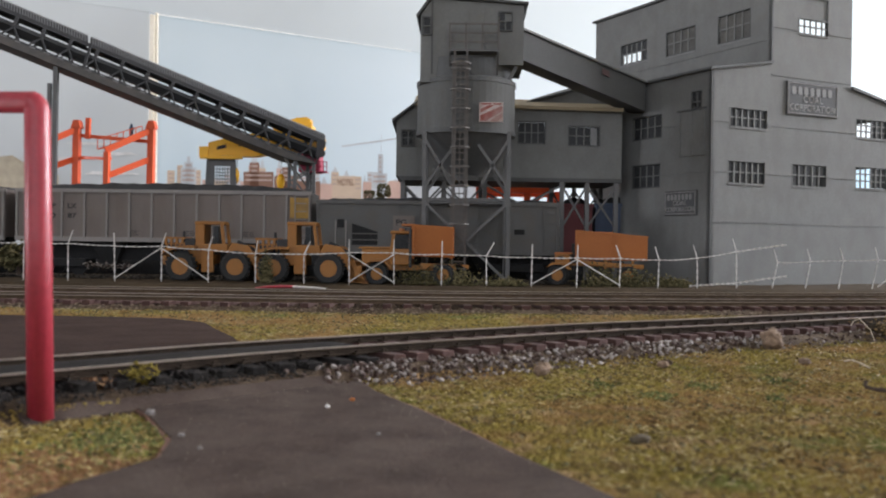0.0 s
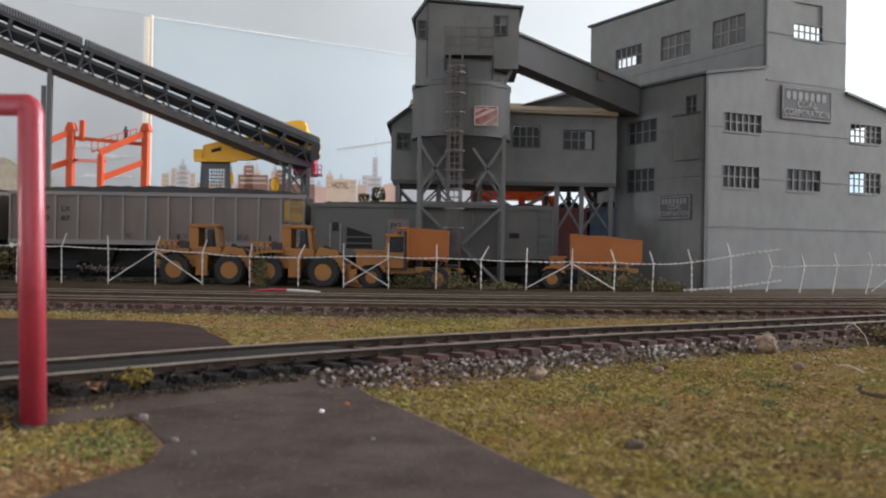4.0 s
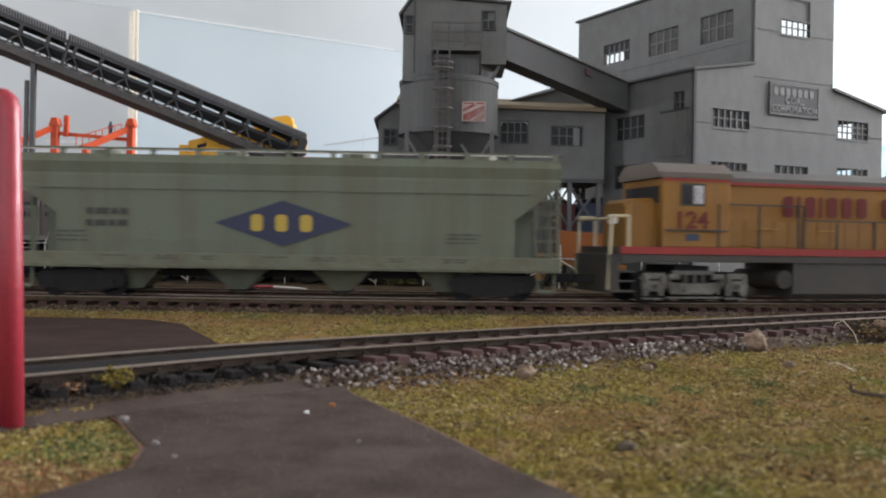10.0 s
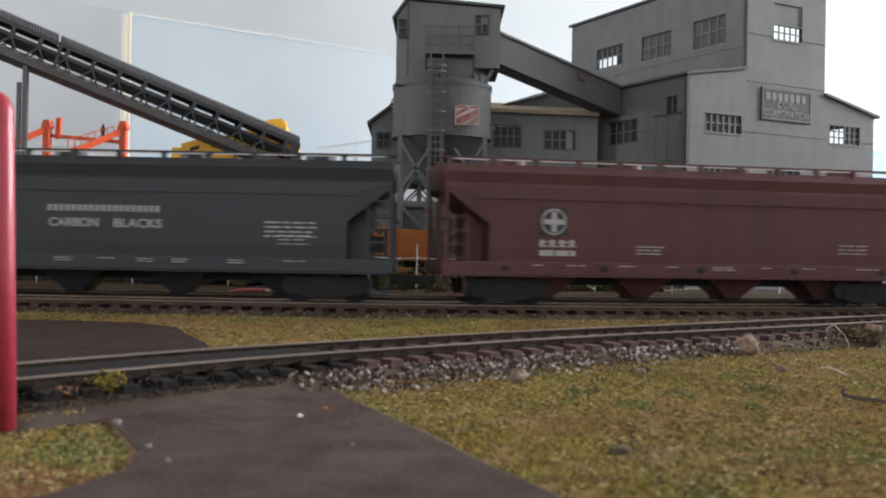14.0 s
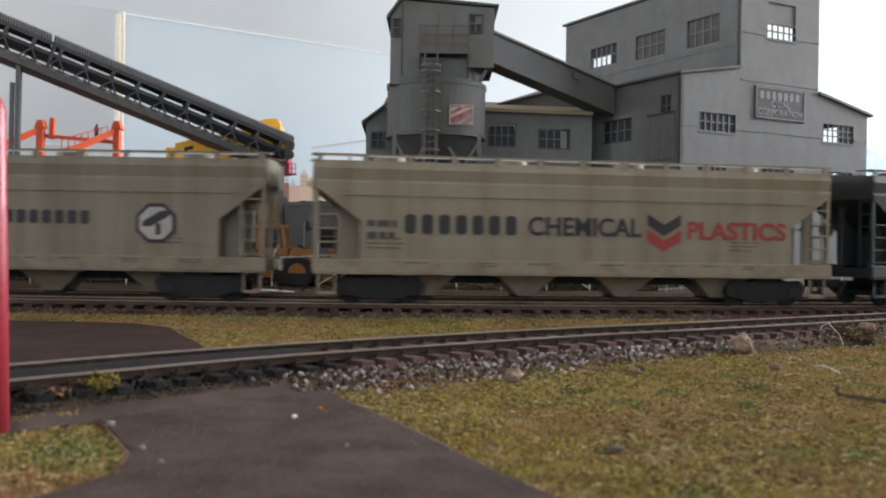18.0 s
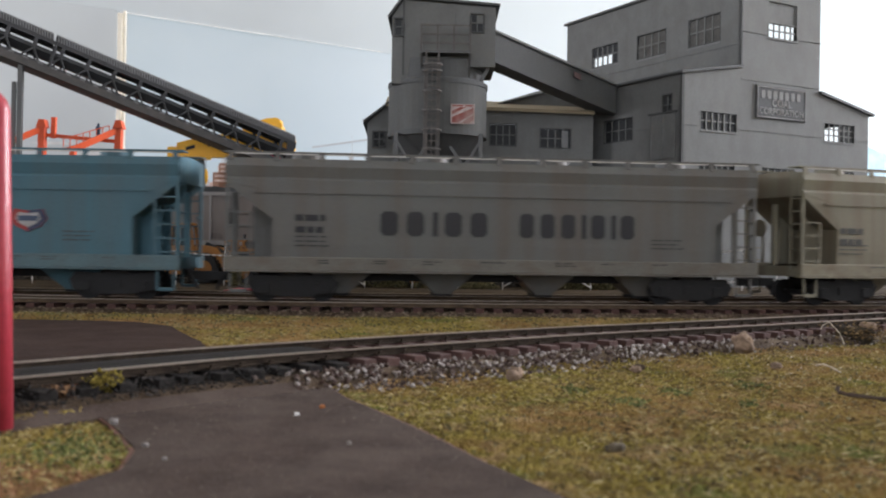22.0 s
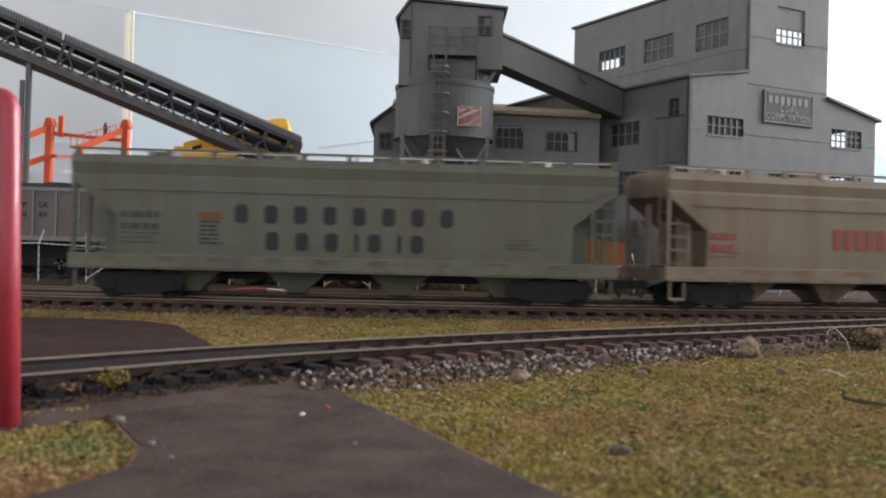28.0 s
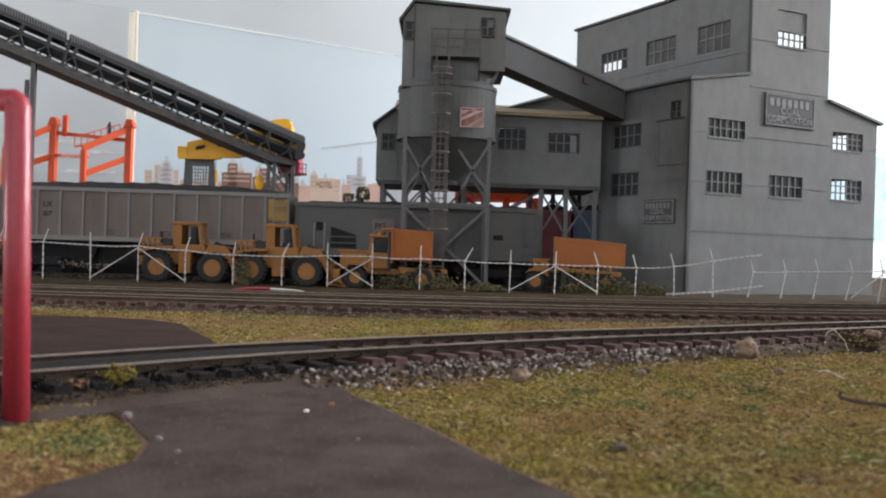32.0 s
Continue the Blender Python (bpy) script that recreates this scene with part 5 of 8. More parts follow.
def figurine():
    """A plain little painted figure on the crane's walkway."""
    bm = loft([[(r * math.cos(a), 0.75 * r * math.sin(a), z) for a in [math.tau * i / 10 for i in range(10)]] for r, z in ((0.13, 0), (0.11, 0.28), (0.13, 0.54), (0.17, 0.76), (0.16, 0.9), (0.06, 0.95), (0.09, 1.0), (0.09, 1.08), (0.03, 1.14))])
    ob = tagged(part("figurine", bm, M["blue"], smooth=True), "small dark blue painted figurine standing on the crane walkway", "figurine")
    ob.matrix_basis = pose(-22.97 * S, 65.45 * S, 8.66 * S)


figurine()


def yellow_gantry():
    g = thing("gantry_crane", -16.9, 62, 0, 0, "yellow plastic gantry crane with grey lattice leg and crimson cab", "crane")
    part("girder", loft([[(x, y, z) for y, z in ((-0.75, z0), (0.8, z0), (0.8, z1), (-0.75, z1))] for x, z0, z1 in ((0.38, 7.26, 8.12), (1.25, 7.3, 8.36), (3.3, 7.32, 8.75), (4.6, 7.55, 9.0), (7.1, 7.8, 9.0), (7.7, 7.84, 8.6))]), M["yellow"], g, "yellow box girder")
    part("end_box", box(-0.2, 0.4, -0.85, 0.85, 7.2, 7.87, bevel=0.05), M["yellow"], g)
    part("ledge", box(-0.1, 2.62, -1.0, -0.76, 7.06, 7.26, bevel=0.02), M["yellow"], g)
    part("ledge", loft([[(x, y, z) for y, z in ((-0.95, z0), (-0.76, z0), (-0.76, z0 + 0.12), (-0.95, z0 + 0.12))] for x, z0 in ((1.5, 7.3), (3.3, 7.2), (4.7, 7.45))]), M["yellow"], g)
    # Slots are not cut: black plates on the girder paint their darkness.
    part("slot", plate([(0.95, 7.65), (1.54, 7.8), (1.54, 8.02), (0.95, 7.87)], -0.78, -0.752), M["black"], g, "black plate painting the dark of a girder slot")
    part("slot", plate([(2.35, 7.9), (2.7, 7.95), (2.7, 8.06), (2.35, 8.02)], -0.78, -0.752), M["black"], g)
    part("trolley", box(5.0, 7.0, -0.85, 0.9, 9.0, 9.35, bevel=0.06), M["yellow"], g, "yellow trolley house")
    part("winch", loft([[(x, y, z) for y, z in ((-0.7, 9.3), (0.5, 9.3), (0.4, z1), (-0.6, z1))] for x, z1 in ((5.5, 9.62), (6.0, 9.78), (6.65, 9.85), (6.9, 9.7))]), M["yellow"], g)
    part("winch_drum", tube((4.6, -0.6, 9.25), (4.6, 0.6, 9.25), 0.22), M["yellow"], g)
    part("motor", box(4.9, 5.4, -0.95, -0.5, 9.3, 9.58, bevel=0.04), M["yellow"], g)
    part("post", beam((6.98, -0.8, 8.9), (6.98, -0.8, 9.5), 0.1), M["yellow"], g)
    for x, lean in ((0.02, 0.3), (2.32, -0.3)):
        part("leg", beam((x, -0.5, 0), (x + lean, -0.5, 7.1), 0.16), M["steel"], g, "grey tapered leg")
    board = bmesh.new()
    box(0.32, 0.74, -0.56, -0.44, 3.2, 7.08, board)
    box(1.76, 2.02, -0.56, -0.44, 3.2, 7.08, board)
    box(0.74, 1.76, -0.56, -0.44, 6.64, 7.08, board)
    for i in range(5):
        beam((0.91 + i * 0.17, -0.5, 3.2), (0.91 + i * 0.17, -0.5, 6.64), 0.055, bm=board)
    for i in range(14):
        beam((0.74, -0.5, 6.45 - i * 0.215), (1.76, -0.5, 6.45 - i * 0.215), 0.06, bm=board)
    part("leg_panel", board, M["steel"], g, "grey leg panel pierced by square holes")
    part("leg", beam((6.9, -0.2, 0), (6.9, -0.2, 7.4), 0.2), M["steel"], g)
    for x, z, k in ((2.13, 6.05, 0.6), (4.98, 5.7, 1.0)):
        part("rope", beam((x, -0.3, z + .4), (x + 0.05, -0.3, 7.3), 0.03), M["black"], g)
        part("hook_block", loft([[(x + k * r * math.cos(a), -0.3 + r * math.sin(a), zz) for a in [math.tau * i / 10 for i in range(10)]] for r, zz in ((0.1, z - 0.5), (0.24, z - 0.25), (0.29, z + 0.05), (0.24, z + 0.28), (0.1, z + 0.48))]), M["yellow"], g, "yellow hook block")
    part("cab", box(6.22, 7.58, -0.9, 0.7, 6.28, 7.82, bevel=0.06), M["crimson"], g, "crimson operator's cab")
    r = bmesh.new()
    for x in (7.62, 7.83, 8.04):
        beam((x, -0.9, 6.3), (x, -0.9, 6.95), 0.05, bm=r)
    for z in (6.34, 6.65, 6.95):
        beam((7.56, -0.9, z), (8.06, -0.9, z), 0.05, bm=r)
    box(7.5, 8.06, -0.95, -0.3, 6.26, 6.33, r)
    part("balcony", r, M["crimson"], g)


yellow_gantry()


# ---- printed town at the foot of the sky board ----
def skyline():
    rnd = random.Random(11)
    t = thing("backdrop_town", 0, 111.9, 0, 0, "printed pink and grey city skyline on the backdrop, faintly glowing", "backdrop", "", "structure")
    # Every print glows a little in place of the light on the backdrop.
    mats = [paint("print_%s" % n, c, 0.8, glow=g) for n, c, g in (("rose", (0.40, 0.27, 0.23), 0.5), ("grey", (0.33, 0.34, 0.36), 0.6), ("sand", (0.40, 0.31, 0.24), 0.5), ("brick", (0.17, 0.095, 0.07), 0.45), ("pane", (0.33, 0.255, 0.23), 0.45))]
    shapes = [[] for _ in mats]
    for x0, x1, z, m in ((-33.4, -31.6, 11.4, 1), (-33.0, -32.0, 12.3, 1), (-32.7, -32.3, 13.2, 1), (-26, -22.5, 10.8, 3), (-25.3, -24.2, 12.3, 3), (-22.4, -20, 10.2, 3), (-21.5, -20.6, 11.6, 3), (-18.0, -15.6, 9.0, 0),
                         (-15.1, -12.9, 10.3, 2), (-12.0, -10.4, 9.4, 0), (-11.0, -9.2, 10.8, 1), (-10.3, -9.7, 13.9, 1), (-9.0, -7.0, 9.6, 0), (-7.4, -5.6, 10.0, 1), (-30.5, -28.0, 9.3, 2), (-20.2, -17, 9.4, 3), (-5.8, 2, 9.5, 1), (20, 34, 9.0, 2)):
        z = 8 + (z - 8) * 0.72
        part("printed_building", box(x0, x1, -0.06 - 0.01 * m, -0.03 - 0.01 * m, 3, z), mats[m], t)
        if z > 9.4:
            for k in range(int((z - 8.6) / 0.55)):
                part("printed_windows", box(x0 + .2, x1 - .2, -0.11, -0.105, z - 0.5 - k * .55, z - 0.3 - k * .55), mats[4], t)
    x = -35.0
    while x < -4.5:
        wide, z, m = rnd.uniform(0.5, 1.3), rnd.uniform(8.6, 11.2), rnd.choice((0, 1, 1, 2))
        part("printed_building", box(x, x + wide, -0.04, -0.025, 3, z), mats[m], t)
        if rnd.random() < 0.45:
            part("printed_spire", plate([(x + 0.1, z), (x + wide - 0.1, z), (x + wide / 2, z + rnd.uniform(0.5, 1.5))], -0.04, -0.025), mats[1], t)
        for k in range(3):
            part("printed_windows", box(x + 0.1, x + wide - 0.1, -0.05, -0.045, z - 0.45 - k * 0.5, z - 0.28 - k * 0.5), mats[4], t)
        x += wide + rnd.uniform(-0.1, 0.35)
    # Hills and clouds glow too, the blue hills most.
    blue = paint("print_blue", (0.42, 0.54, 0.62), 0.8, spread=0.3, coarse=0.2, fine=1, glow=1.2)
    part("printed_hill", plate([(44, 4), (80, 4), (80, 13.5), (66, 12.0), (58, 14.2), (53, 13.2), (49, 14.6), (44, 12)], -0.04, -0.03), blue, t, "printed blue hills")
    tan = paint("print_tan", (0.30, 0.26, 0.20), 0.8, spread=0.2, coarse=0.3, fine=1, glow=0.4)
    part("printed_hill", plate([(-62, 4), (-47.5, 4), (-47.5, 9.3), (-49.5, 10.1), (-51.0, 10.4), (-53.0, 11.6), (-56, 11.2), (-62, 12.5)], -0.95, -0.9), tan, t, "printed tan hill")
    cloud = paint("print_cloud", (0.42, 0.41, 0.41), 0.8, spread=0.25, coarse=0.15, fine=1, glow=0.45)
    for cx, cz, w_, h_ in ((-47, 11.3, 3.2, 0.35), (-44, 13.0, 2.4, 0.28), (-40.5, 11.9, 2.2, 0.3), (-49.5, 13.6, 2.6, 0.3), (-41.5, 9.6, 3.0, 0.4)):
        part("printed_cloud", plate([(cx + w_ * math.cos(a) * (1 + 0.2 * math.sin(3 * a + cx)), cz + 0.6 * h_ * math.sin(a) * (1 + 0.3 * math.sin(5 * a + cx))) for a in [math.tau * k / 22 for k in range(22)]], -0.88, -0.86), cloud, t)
    part("printed_sign", box(-15.0, -13.0, -0.13, -0.12, 8.5, 9.35), mats[2], t)
    part("printed_word", put(writing("HOTEL", 0.75, 1.9), -14.0, -0.15, 8.92), mats[3], t, "printed hotel sign")
    part("printed_crane", beam((-14.5, -0.1, 13.1), (-6.0, -0.1, 14.4), 0.04, 0.18), mats[1], t)
    part("printed_crane", beam((-9.9, -0.1, 9), (-9.9, -0.1, 14.6), 0.04, 0.25), mats[1], t)


skyline()


def foam_tree(x, y, z, r, label, seed):
    t = thing("tree", x, y, 0, 0, label, "tree")
    trunk = part("trunk", tube((0, 0, 0), (0, 0, z - r * 0.4), 0.12, 0.06, 7), M["twig"], t)
    rnd = np.random.RandomState(seed)
    d = rnd.normal(size=(420, 3))
    d /= np.linalg.norm(d, axis=1)[:, None]
    p = d * (rnd.uniform(0.35, 1.0, (420, 1)) ** 0.5) * np.array([r, r, r * 1.05]) + np.array([0, 0, z])
    p += 0.25 * r * np.sin(p * 3 / r)
    scatter("crown", p, (0.10 * r, 0.2 * r), M["bush"], "loose dark green foam crown", "", 1.0, seed, t)


for i, (x, y, z, r) in enumerate(((-6.0, 60, 4.85, 0.32), (-5.2, 61, 5.05, 0.42), (-5.5, 62, 4.6, 0.3))):
    foam_tree(x, y, z, r, "small dark green foam tree behind the wagons", 30 + i)
foam_tree(-20.9, 44.6, 0.9, 0.75, "low dark green foam shrub by the yard fence", 37)


# ---- coal wagons on the yard track ----
def coal_wagon(x, y, rz, length, top, body_mat, rib_mat, label, ribs, floor_z=1.62, heap=0.34):
    w = thing("coal_wagon", x, y, 0, rz, label, "railway wagon", "coal wagons")
    body = part("side_wall", box(0, length, -1.5, -1.36, floor_z, top), body_mat, w)
    part("side_wall", box(0, length, 1.36, 1.5, floor_z, top), body_mat, w)
    part("end_wall", box(0, 0.14, -1.36, 1.36, floor_z, top), body_mat, w)
    part("end_wall", box(length - 0.14, length, -1.36, 1.36, floor_z, top), body_mat, w)
    part("wagon_floor", box(0.14, length - 0.14, -1.36, 1.36, floor_z, floor_z + 0.15), body_mat, w)
    if length > 5:
        lad = part("ladder", beam((length - 0.75, -1.66, floor_z + 0.1), (length - 0.75, -1.66, top), 0.05), rib_mat, w, "corner ladder")
        for k in range(6):
            zz = floor_z + 0.25 + k * (top - floor_z - 0.4) / 5
            part("rung", beam((length - 0.75, -1.66, zz), (length - 0.2, -1.66, zz), 0.045), rib_mat, lad)
    part("top_rail", box(-0.05, length + 0.05, -1.6, -1.44, top - 0.14, top + 0.04), rib_mat, body)
    part("side_sill", box(0, length, -1.6, -1.44, floor_z - 0.16, floor_z + 0.06), rib_mat, body)
    rib = None
    for i in range(ribs + 1):
        xx = 0.08 + (length - 0.16) * i / ribs
        if rib is None:
            rib = part("rib", box(-0.05, 0.05, -1.6, -1.5, floor_z + 0.06, top - 0.14), rib_mat, body, "pale side rib")
            rib.matrix_basis = pose(xx * S, 0, 0)
        else:
            shared("rib", rib, body, xx)
    n = 40
    rnd = random.Random(int(length * 10 + x))
    prof = [top + 0.02 + heap * abs(math.sin(math.pi * i / n)) ** 0.5 + 0.10 * rnd.random() for i in range(n + 1)]
    part("coal", loft([[(0.15 + (length - 0.3) * i / n, yy, zz) for yy, zz in ((-1.35, top - 0.6), (-1.35, top - 0.04), (-0.5, h), (0.5, h), (1.35, top - 0.04), (1.35, top - 0.6))] for i, h in enumerate(prof)]), M["coal"], w, "black coal load")
    for c in (2.0, length - 2.0):
        tr = part("truck", box(c - 1.3, c + 1.3, -1.15, -0.95, 0.45, 0.85, bevel=0.05), M["truck_black"], w, "black wheel truck")
        for dx in (-0.85, 0.85):
            part("wheel", wheel_disc(c + dx, -0.9, -0.72, 0.45, 0.43), M["truck_black"], tr)
            part("wheel", wheel_disc(c + dx, 0.72, 0.9, 0.45, 0.43), M["truck_black"], tr)
    part("underframe", box(0.3, length - 0.3, -0.4, 0.4, 0.8, floor_z), M["truck_black"], w)
    for k in range(3):
        a = length * (0.3 + 0.2 * k)
        part("hopper_bay", loft([[(a - 0.9, -1.2, floor_z), (a + 0.9, -1.2, floor_z), (a + 0.9, 1.2, floor_z), (a - 0.9, 1.2, floor_z)],
                                 [(a - 0.3, -0.7, 0.5), (a + 0.3, -0.7, 0.5), (a + 0.3, 0.7, 0.5), (a - 0.3, 0.7, 0.5)]]), M["truck_black"], w)
    return w


w = coal_wagon(-21.95, 47.9, 1.4, 14.4, 4.22, M["gondola"], M["gondola_rib"], "weathered grey ribbed coal wagon heaped with coal", 13, 1.86)
for text, x_, z_ in (("PP", 1.75, 3.42), ("LX", 2.75, 3.42), ("10", 1.75, 2.95), ("87", 2.75, 2.95)):
    part("lettering", put(writing(text, 0.24, 0.42), x_, -1.512, z_), M["black"], w, "black reporting mark")
for x_ in (5.5, 8.2, 11.0):
    print_part("small_print", bars(x_, x_ + 0.7, 2.25, 3, -1.512, 0.03, 0.09, seed=int(x_)), M["black"], w, "faint small data")
coal_wagon(-36.75, 47.5, 1.4, 14.3, 4.2, M["gondola"], M["gondola_rib"], "weathered grey ribbed coal wagon at the head of the row", 13, 1.86)
y_ = part("safety_panel", box(13.4, 14.3, -1.63, -1.605, 2.95, 3.95), M["faded"], w, "faded yellow end panel")
w = coal_wagon(-7.3, 48.4, 1.6, 11.9, 3.85, M["gondola_dark"], M["gondola_dark"], "dark grey smooth-sided coal wagon heaped with coal", 3, 1.45, 0.16)
# No opening is cut; a raised black panel gives its darkness.
part("end_slope", loft([[(1.75, y, z) for y, z in ((-1.53, 1.7), (-1.5, 1.7), (-1.5, 2.75), (-1.53, 2.75))], [(3.0, y, z) for y, z in ((-1.53, 1.7), (-1.5, 1.7), (-1.5, 2.35), (-1.53, 2.35))]]), M["truck_black"], w, "black sloped panel painting the shade of a hopper opening")
for z_ in (1.95, 2.25):
    part("slope_bar", beam((1.75, -1.55, z_), (3.0, -1.55, z_), 0.06), M["gondola_dark"], w)
for x_ in (0.95, 1.45):
    part("grab_post", beam((x_, -1.6, 1.6), (x_, -1.6, 2.9), 0.07), M["gondola_rib"], w, "pale grab post")
part("brake_stand", box(1.05, 1.35, -1.62, -1.5, 2.55, 2.95, bevel=0.03), M["truck_black"], w)
part("side_hatch", box(9.7, 10.2, -1.53, -1.505, 2.3, 2.55), M["truck_black"], w, "small dark hatch")
plate_ = thing("sign_plate", -3.5, 47.0, 2.0, 2.2, "pale square panel with dark marks on the wagon side", "sign")
part("board", box(0, 1.05, -0.12, -0.04, 0.0, 1.15), M["gondola"], plate_)
part("mounting", box(0.3, 0.7, -0.04, 0.12, 0.3, 0.8), M["gondola_dark"], plate_)
for text, x_, z_ in (("PG", 0.4, 0.82), ("6", 0.62, 0.42)):
    part("lettering", put(writing(text, 0.3, 0.5 if len(text) > 1 else 0.22), x_, -0.135, z_), M["black"], plate_, "black reporting mark")
coal_wagon(5.2, 52.9, 0, 1.6, 4.0, M["maroon"], M["maroon"], "maroon wagon end beside the works", 1, 0.9)
coal_wagon(6.95, 53.0, 0, 3.4, 4.05, M["blue"], M["blue"], "dark blue wagon beside the works", 2, 0.9)


def yard_bank():
    """A dark heap added behind the wagons for the shade beneath them; rubble in front."""
    xs = spaced([(-62, -25, 20), (-25, 9, 60)])
    rows_ = []
    for x in xs:
        h = 1.45 + 0.5 * noise.noise((x * 0.35, 0, 4)) + 0.2 * noise.noise((x * 1.4, 2, 1))
        rows_.append([(x, 50.2 + 0.5 * noise.noise((x * 0.5, 9, 0)), -0.1), (x, 51.0, 0.55 * h), (x, 52.0, h), (x, 53.2, h * 0.9), (x, 54.5, -0.1)])
    tagged(part("coal_bank", loft(rows_), M["coal"], smooth=True), "dark bank added behind the wagons to fill in the shade beneath", "coal heap")
    rnd = np.random.RandomState(71)
    p = np.stack([rnd.uniform(-30, 9, 2600), rnd.uniform(43.6, 46.2, 2600), np.full(2600, 0.02)], 1)
    scatter("yard_rubble", p, (0.04, 0.16), M["ballast_dark"], "dark rubble and cinders on the yard ground", "rubble", 0.7, 72)


yard_bank()
for x_, y_, r_ in ((-17.6, 45.4, 0.3), (-17.0, 45.5, 0.4), (-16.2, 45.45, 0.3), (-9.9, 45.6, 0.25)):
    tagged(scatter("rubble_heap", np.random.RandomState(int(x_ * -10)).normal(size=(45, 3)) * np.array([r_, 0.1, 0.09]) + np.array([x_, y_, 0.55]), (0.03, 0.1), M["stone"], "pale broken stones spilled in the yard", "stones", 0.7, 73))


# ---- wheel loaders ----
def tyre_wheel(parent, x, y, r, name="wheel"):
    """A chunky tyre with a dished rim; y is the outer face towards the viewer."""
    n = 20
    sec = [[(x + rr * math.cos(a), y + d, r + rr * math.sin(a)) for rr, d in ((r * 0.58, 0.02), (r * 0.92, 0.0), (r, 0.08), (r, 0.42), (r * 0.92, 0.5), (r * 0.58, 0.5))] for a in [math.tau * i / n for i in range(n)]]
    t = part(name, loft(sec + [sec[0]], caps=False), M["tyre"], parent, "black rubber tyre")
    lug = bmesh.new()
    for i in range(22):
        a = math.tau * i / 22
        c = Vector((x + r * math.cos(a), y + 0.25, r + r * math.sin(a)))
        d = Vector((math.cos(a), 0, math.sin(a)))
        beam(c - d * 0.03, c + d * 0.045, 0.40, 0.09, lug)
    part("tread", lug, M["tyre"], t)
    part("rim", loft([[(x + rr * math.cos(a), y + d, r + rr * math.sin(a)) for a in [math.tau * i / n for i in range(n)]] for rr, d in ((r * 0.6, 0.02), (r * 0.52, 0.02), (r * 0.42, 0.12), (r * 0.2, 0.12), (r * 0.16, 0.04), (0.01, 0.04))]), M["digger"], t, "yellow dished rim")
    return t


def loader():
    l = thing("wheel_loader", 0, 0, 0, 0, "yellow wheel loader with cab and lowered bucket, parked by the fence", "wheel loader", "wheel loaders")
    part("rear_frame", box(-1.95, 0.2, -0.55, 0.55, 0.75, 1.2, bevel=0.05), M["digger"], l)
    part("hood", loft([[(-2.0, y, z) for y, z in ((-0.6, 1.15), (-0.6, 1.65), (0.6, 1.65), (0.6, 1.15))], [(-0.3, y, z) for y, z in ((-0.6, 1.15), (-0.6, 1.78), (0.6, 1.78), (0.6, 1.15))]]), M["digger"], l, "yellow engine hood")
    # The hood stays closed; black blocks give its openings their darkness.
    g = bmesh.new()
    for i in range(5):
        box(-1.9 + i * 0.2, -1.8 + i * 0.2, -0.66, -0.6, 1.28, 1.62, g)
    part("grille", g, M["black"], l, "black blocks painting the dark of hood openings")
    part("radiator", box(-1.12, -0.66, -0.68, -0.1, 1.5, 1.9, bevel=0.03), M["black"], l, "black radiator block")
    part("exhaust", tube((-1.3, -0.2, 1.7), (-1.3, -0.2, 2.2), 0.06), M["black"], l)
    part("hood_top", box(-2.1, -1.12, -0.66, 0.6, 1.86, 1.95, bevel=0.02), M["digger"], l, "flat yellow hood top")
    for x in (-2.0, -1.75, -1.5, -1.25):
        part("hood_strut", box(x - 0.05, x + 0.05, -0.64, -0.5, 1.6, 1.86), M["digger"], l)
    part("counterweight", box(-2.15, -1.9, -0.65, 0.65, 0.7, 1.15, bevel=0.08), M["digger"], l)
    for s in (-1, 1):
        part("fender", plate([(-2.1, 1.1), (-1.95, 1.42), (-1.2, 1.58), (-0.55, 1.58), (-0.55, 1.46), (-1.2, 1.46), (-1.85, 1.3)], s * 0.9 - 0.28, s * 0.9 + 0.28), M["digger"], l)
    # cab: posts, roof, doors
    cab = part("cab", box(-0.68, 0.78, -0.66, 0.66, 1.3, 1.66, bevel=0.04), M["digger"], l, "yellow cab")
    for x in (-0.38, 0.62):
        for y in (-0.56, 0.56):
            part("cab_post", beam((x, y, 1.6), (x - (0.0 if x < 0 else 0.12), y, 2.62), 0.13), M["digger"], cab)
    part("cab_roof", box(-0.70, 0.56, -0.66, 0.66, 2.52, 2.68, bevel=0.05), M["digger"], cab)
    part("cab_panel", box(-0.68, -0.26, -0.62, 0.62, 1.6, 2.54, bevel=0.03), M["digger"], cab)
    part("cab_glass", box(0.1, 0.34, -0.5, 0.5, 1.62, 2.45), M["pane"], cab, "dark cab glass")
    part("seat", box(0.0, 0.4, -0.3, 0.3, 1.5, 1.9, bevel=0.05), M["black"], cab)
    part("step_panel", box(-0.34, 0.2, -0.8, -0.55, 0.38, 1.4, bevel=0.03), M["digger"], l)
    # front frame, arms and bucket
    part("front_frame", box(0.75, 1.9, -0.5, 0.5, 0.75, 1.35, bevel=0.05), M["digger"], l)
    for y in (-0.62, 0.62):
        part("lift_arm", plate([(0.8, 1.35), (1.0, 1.72), (1.75, 1.6), (2.3, 0.75), (2.5, 0.3), (2.2, 0.25), (1.95, 0.75), (1.45, 1.28)], y - 0.1, y + 0.1), M["digger"], l, "yellow lift arm")
        part("cylinder", tube((0.9, y * 0.6, 1.15), (2.0, y * 0.6, 1.1), 0.08), M["black"], l)
    part("tilt_linkage", beam((1.1, 0, 1.75), (2.2, 0, 1.2), 0.16, 0.2), M["black"], l)
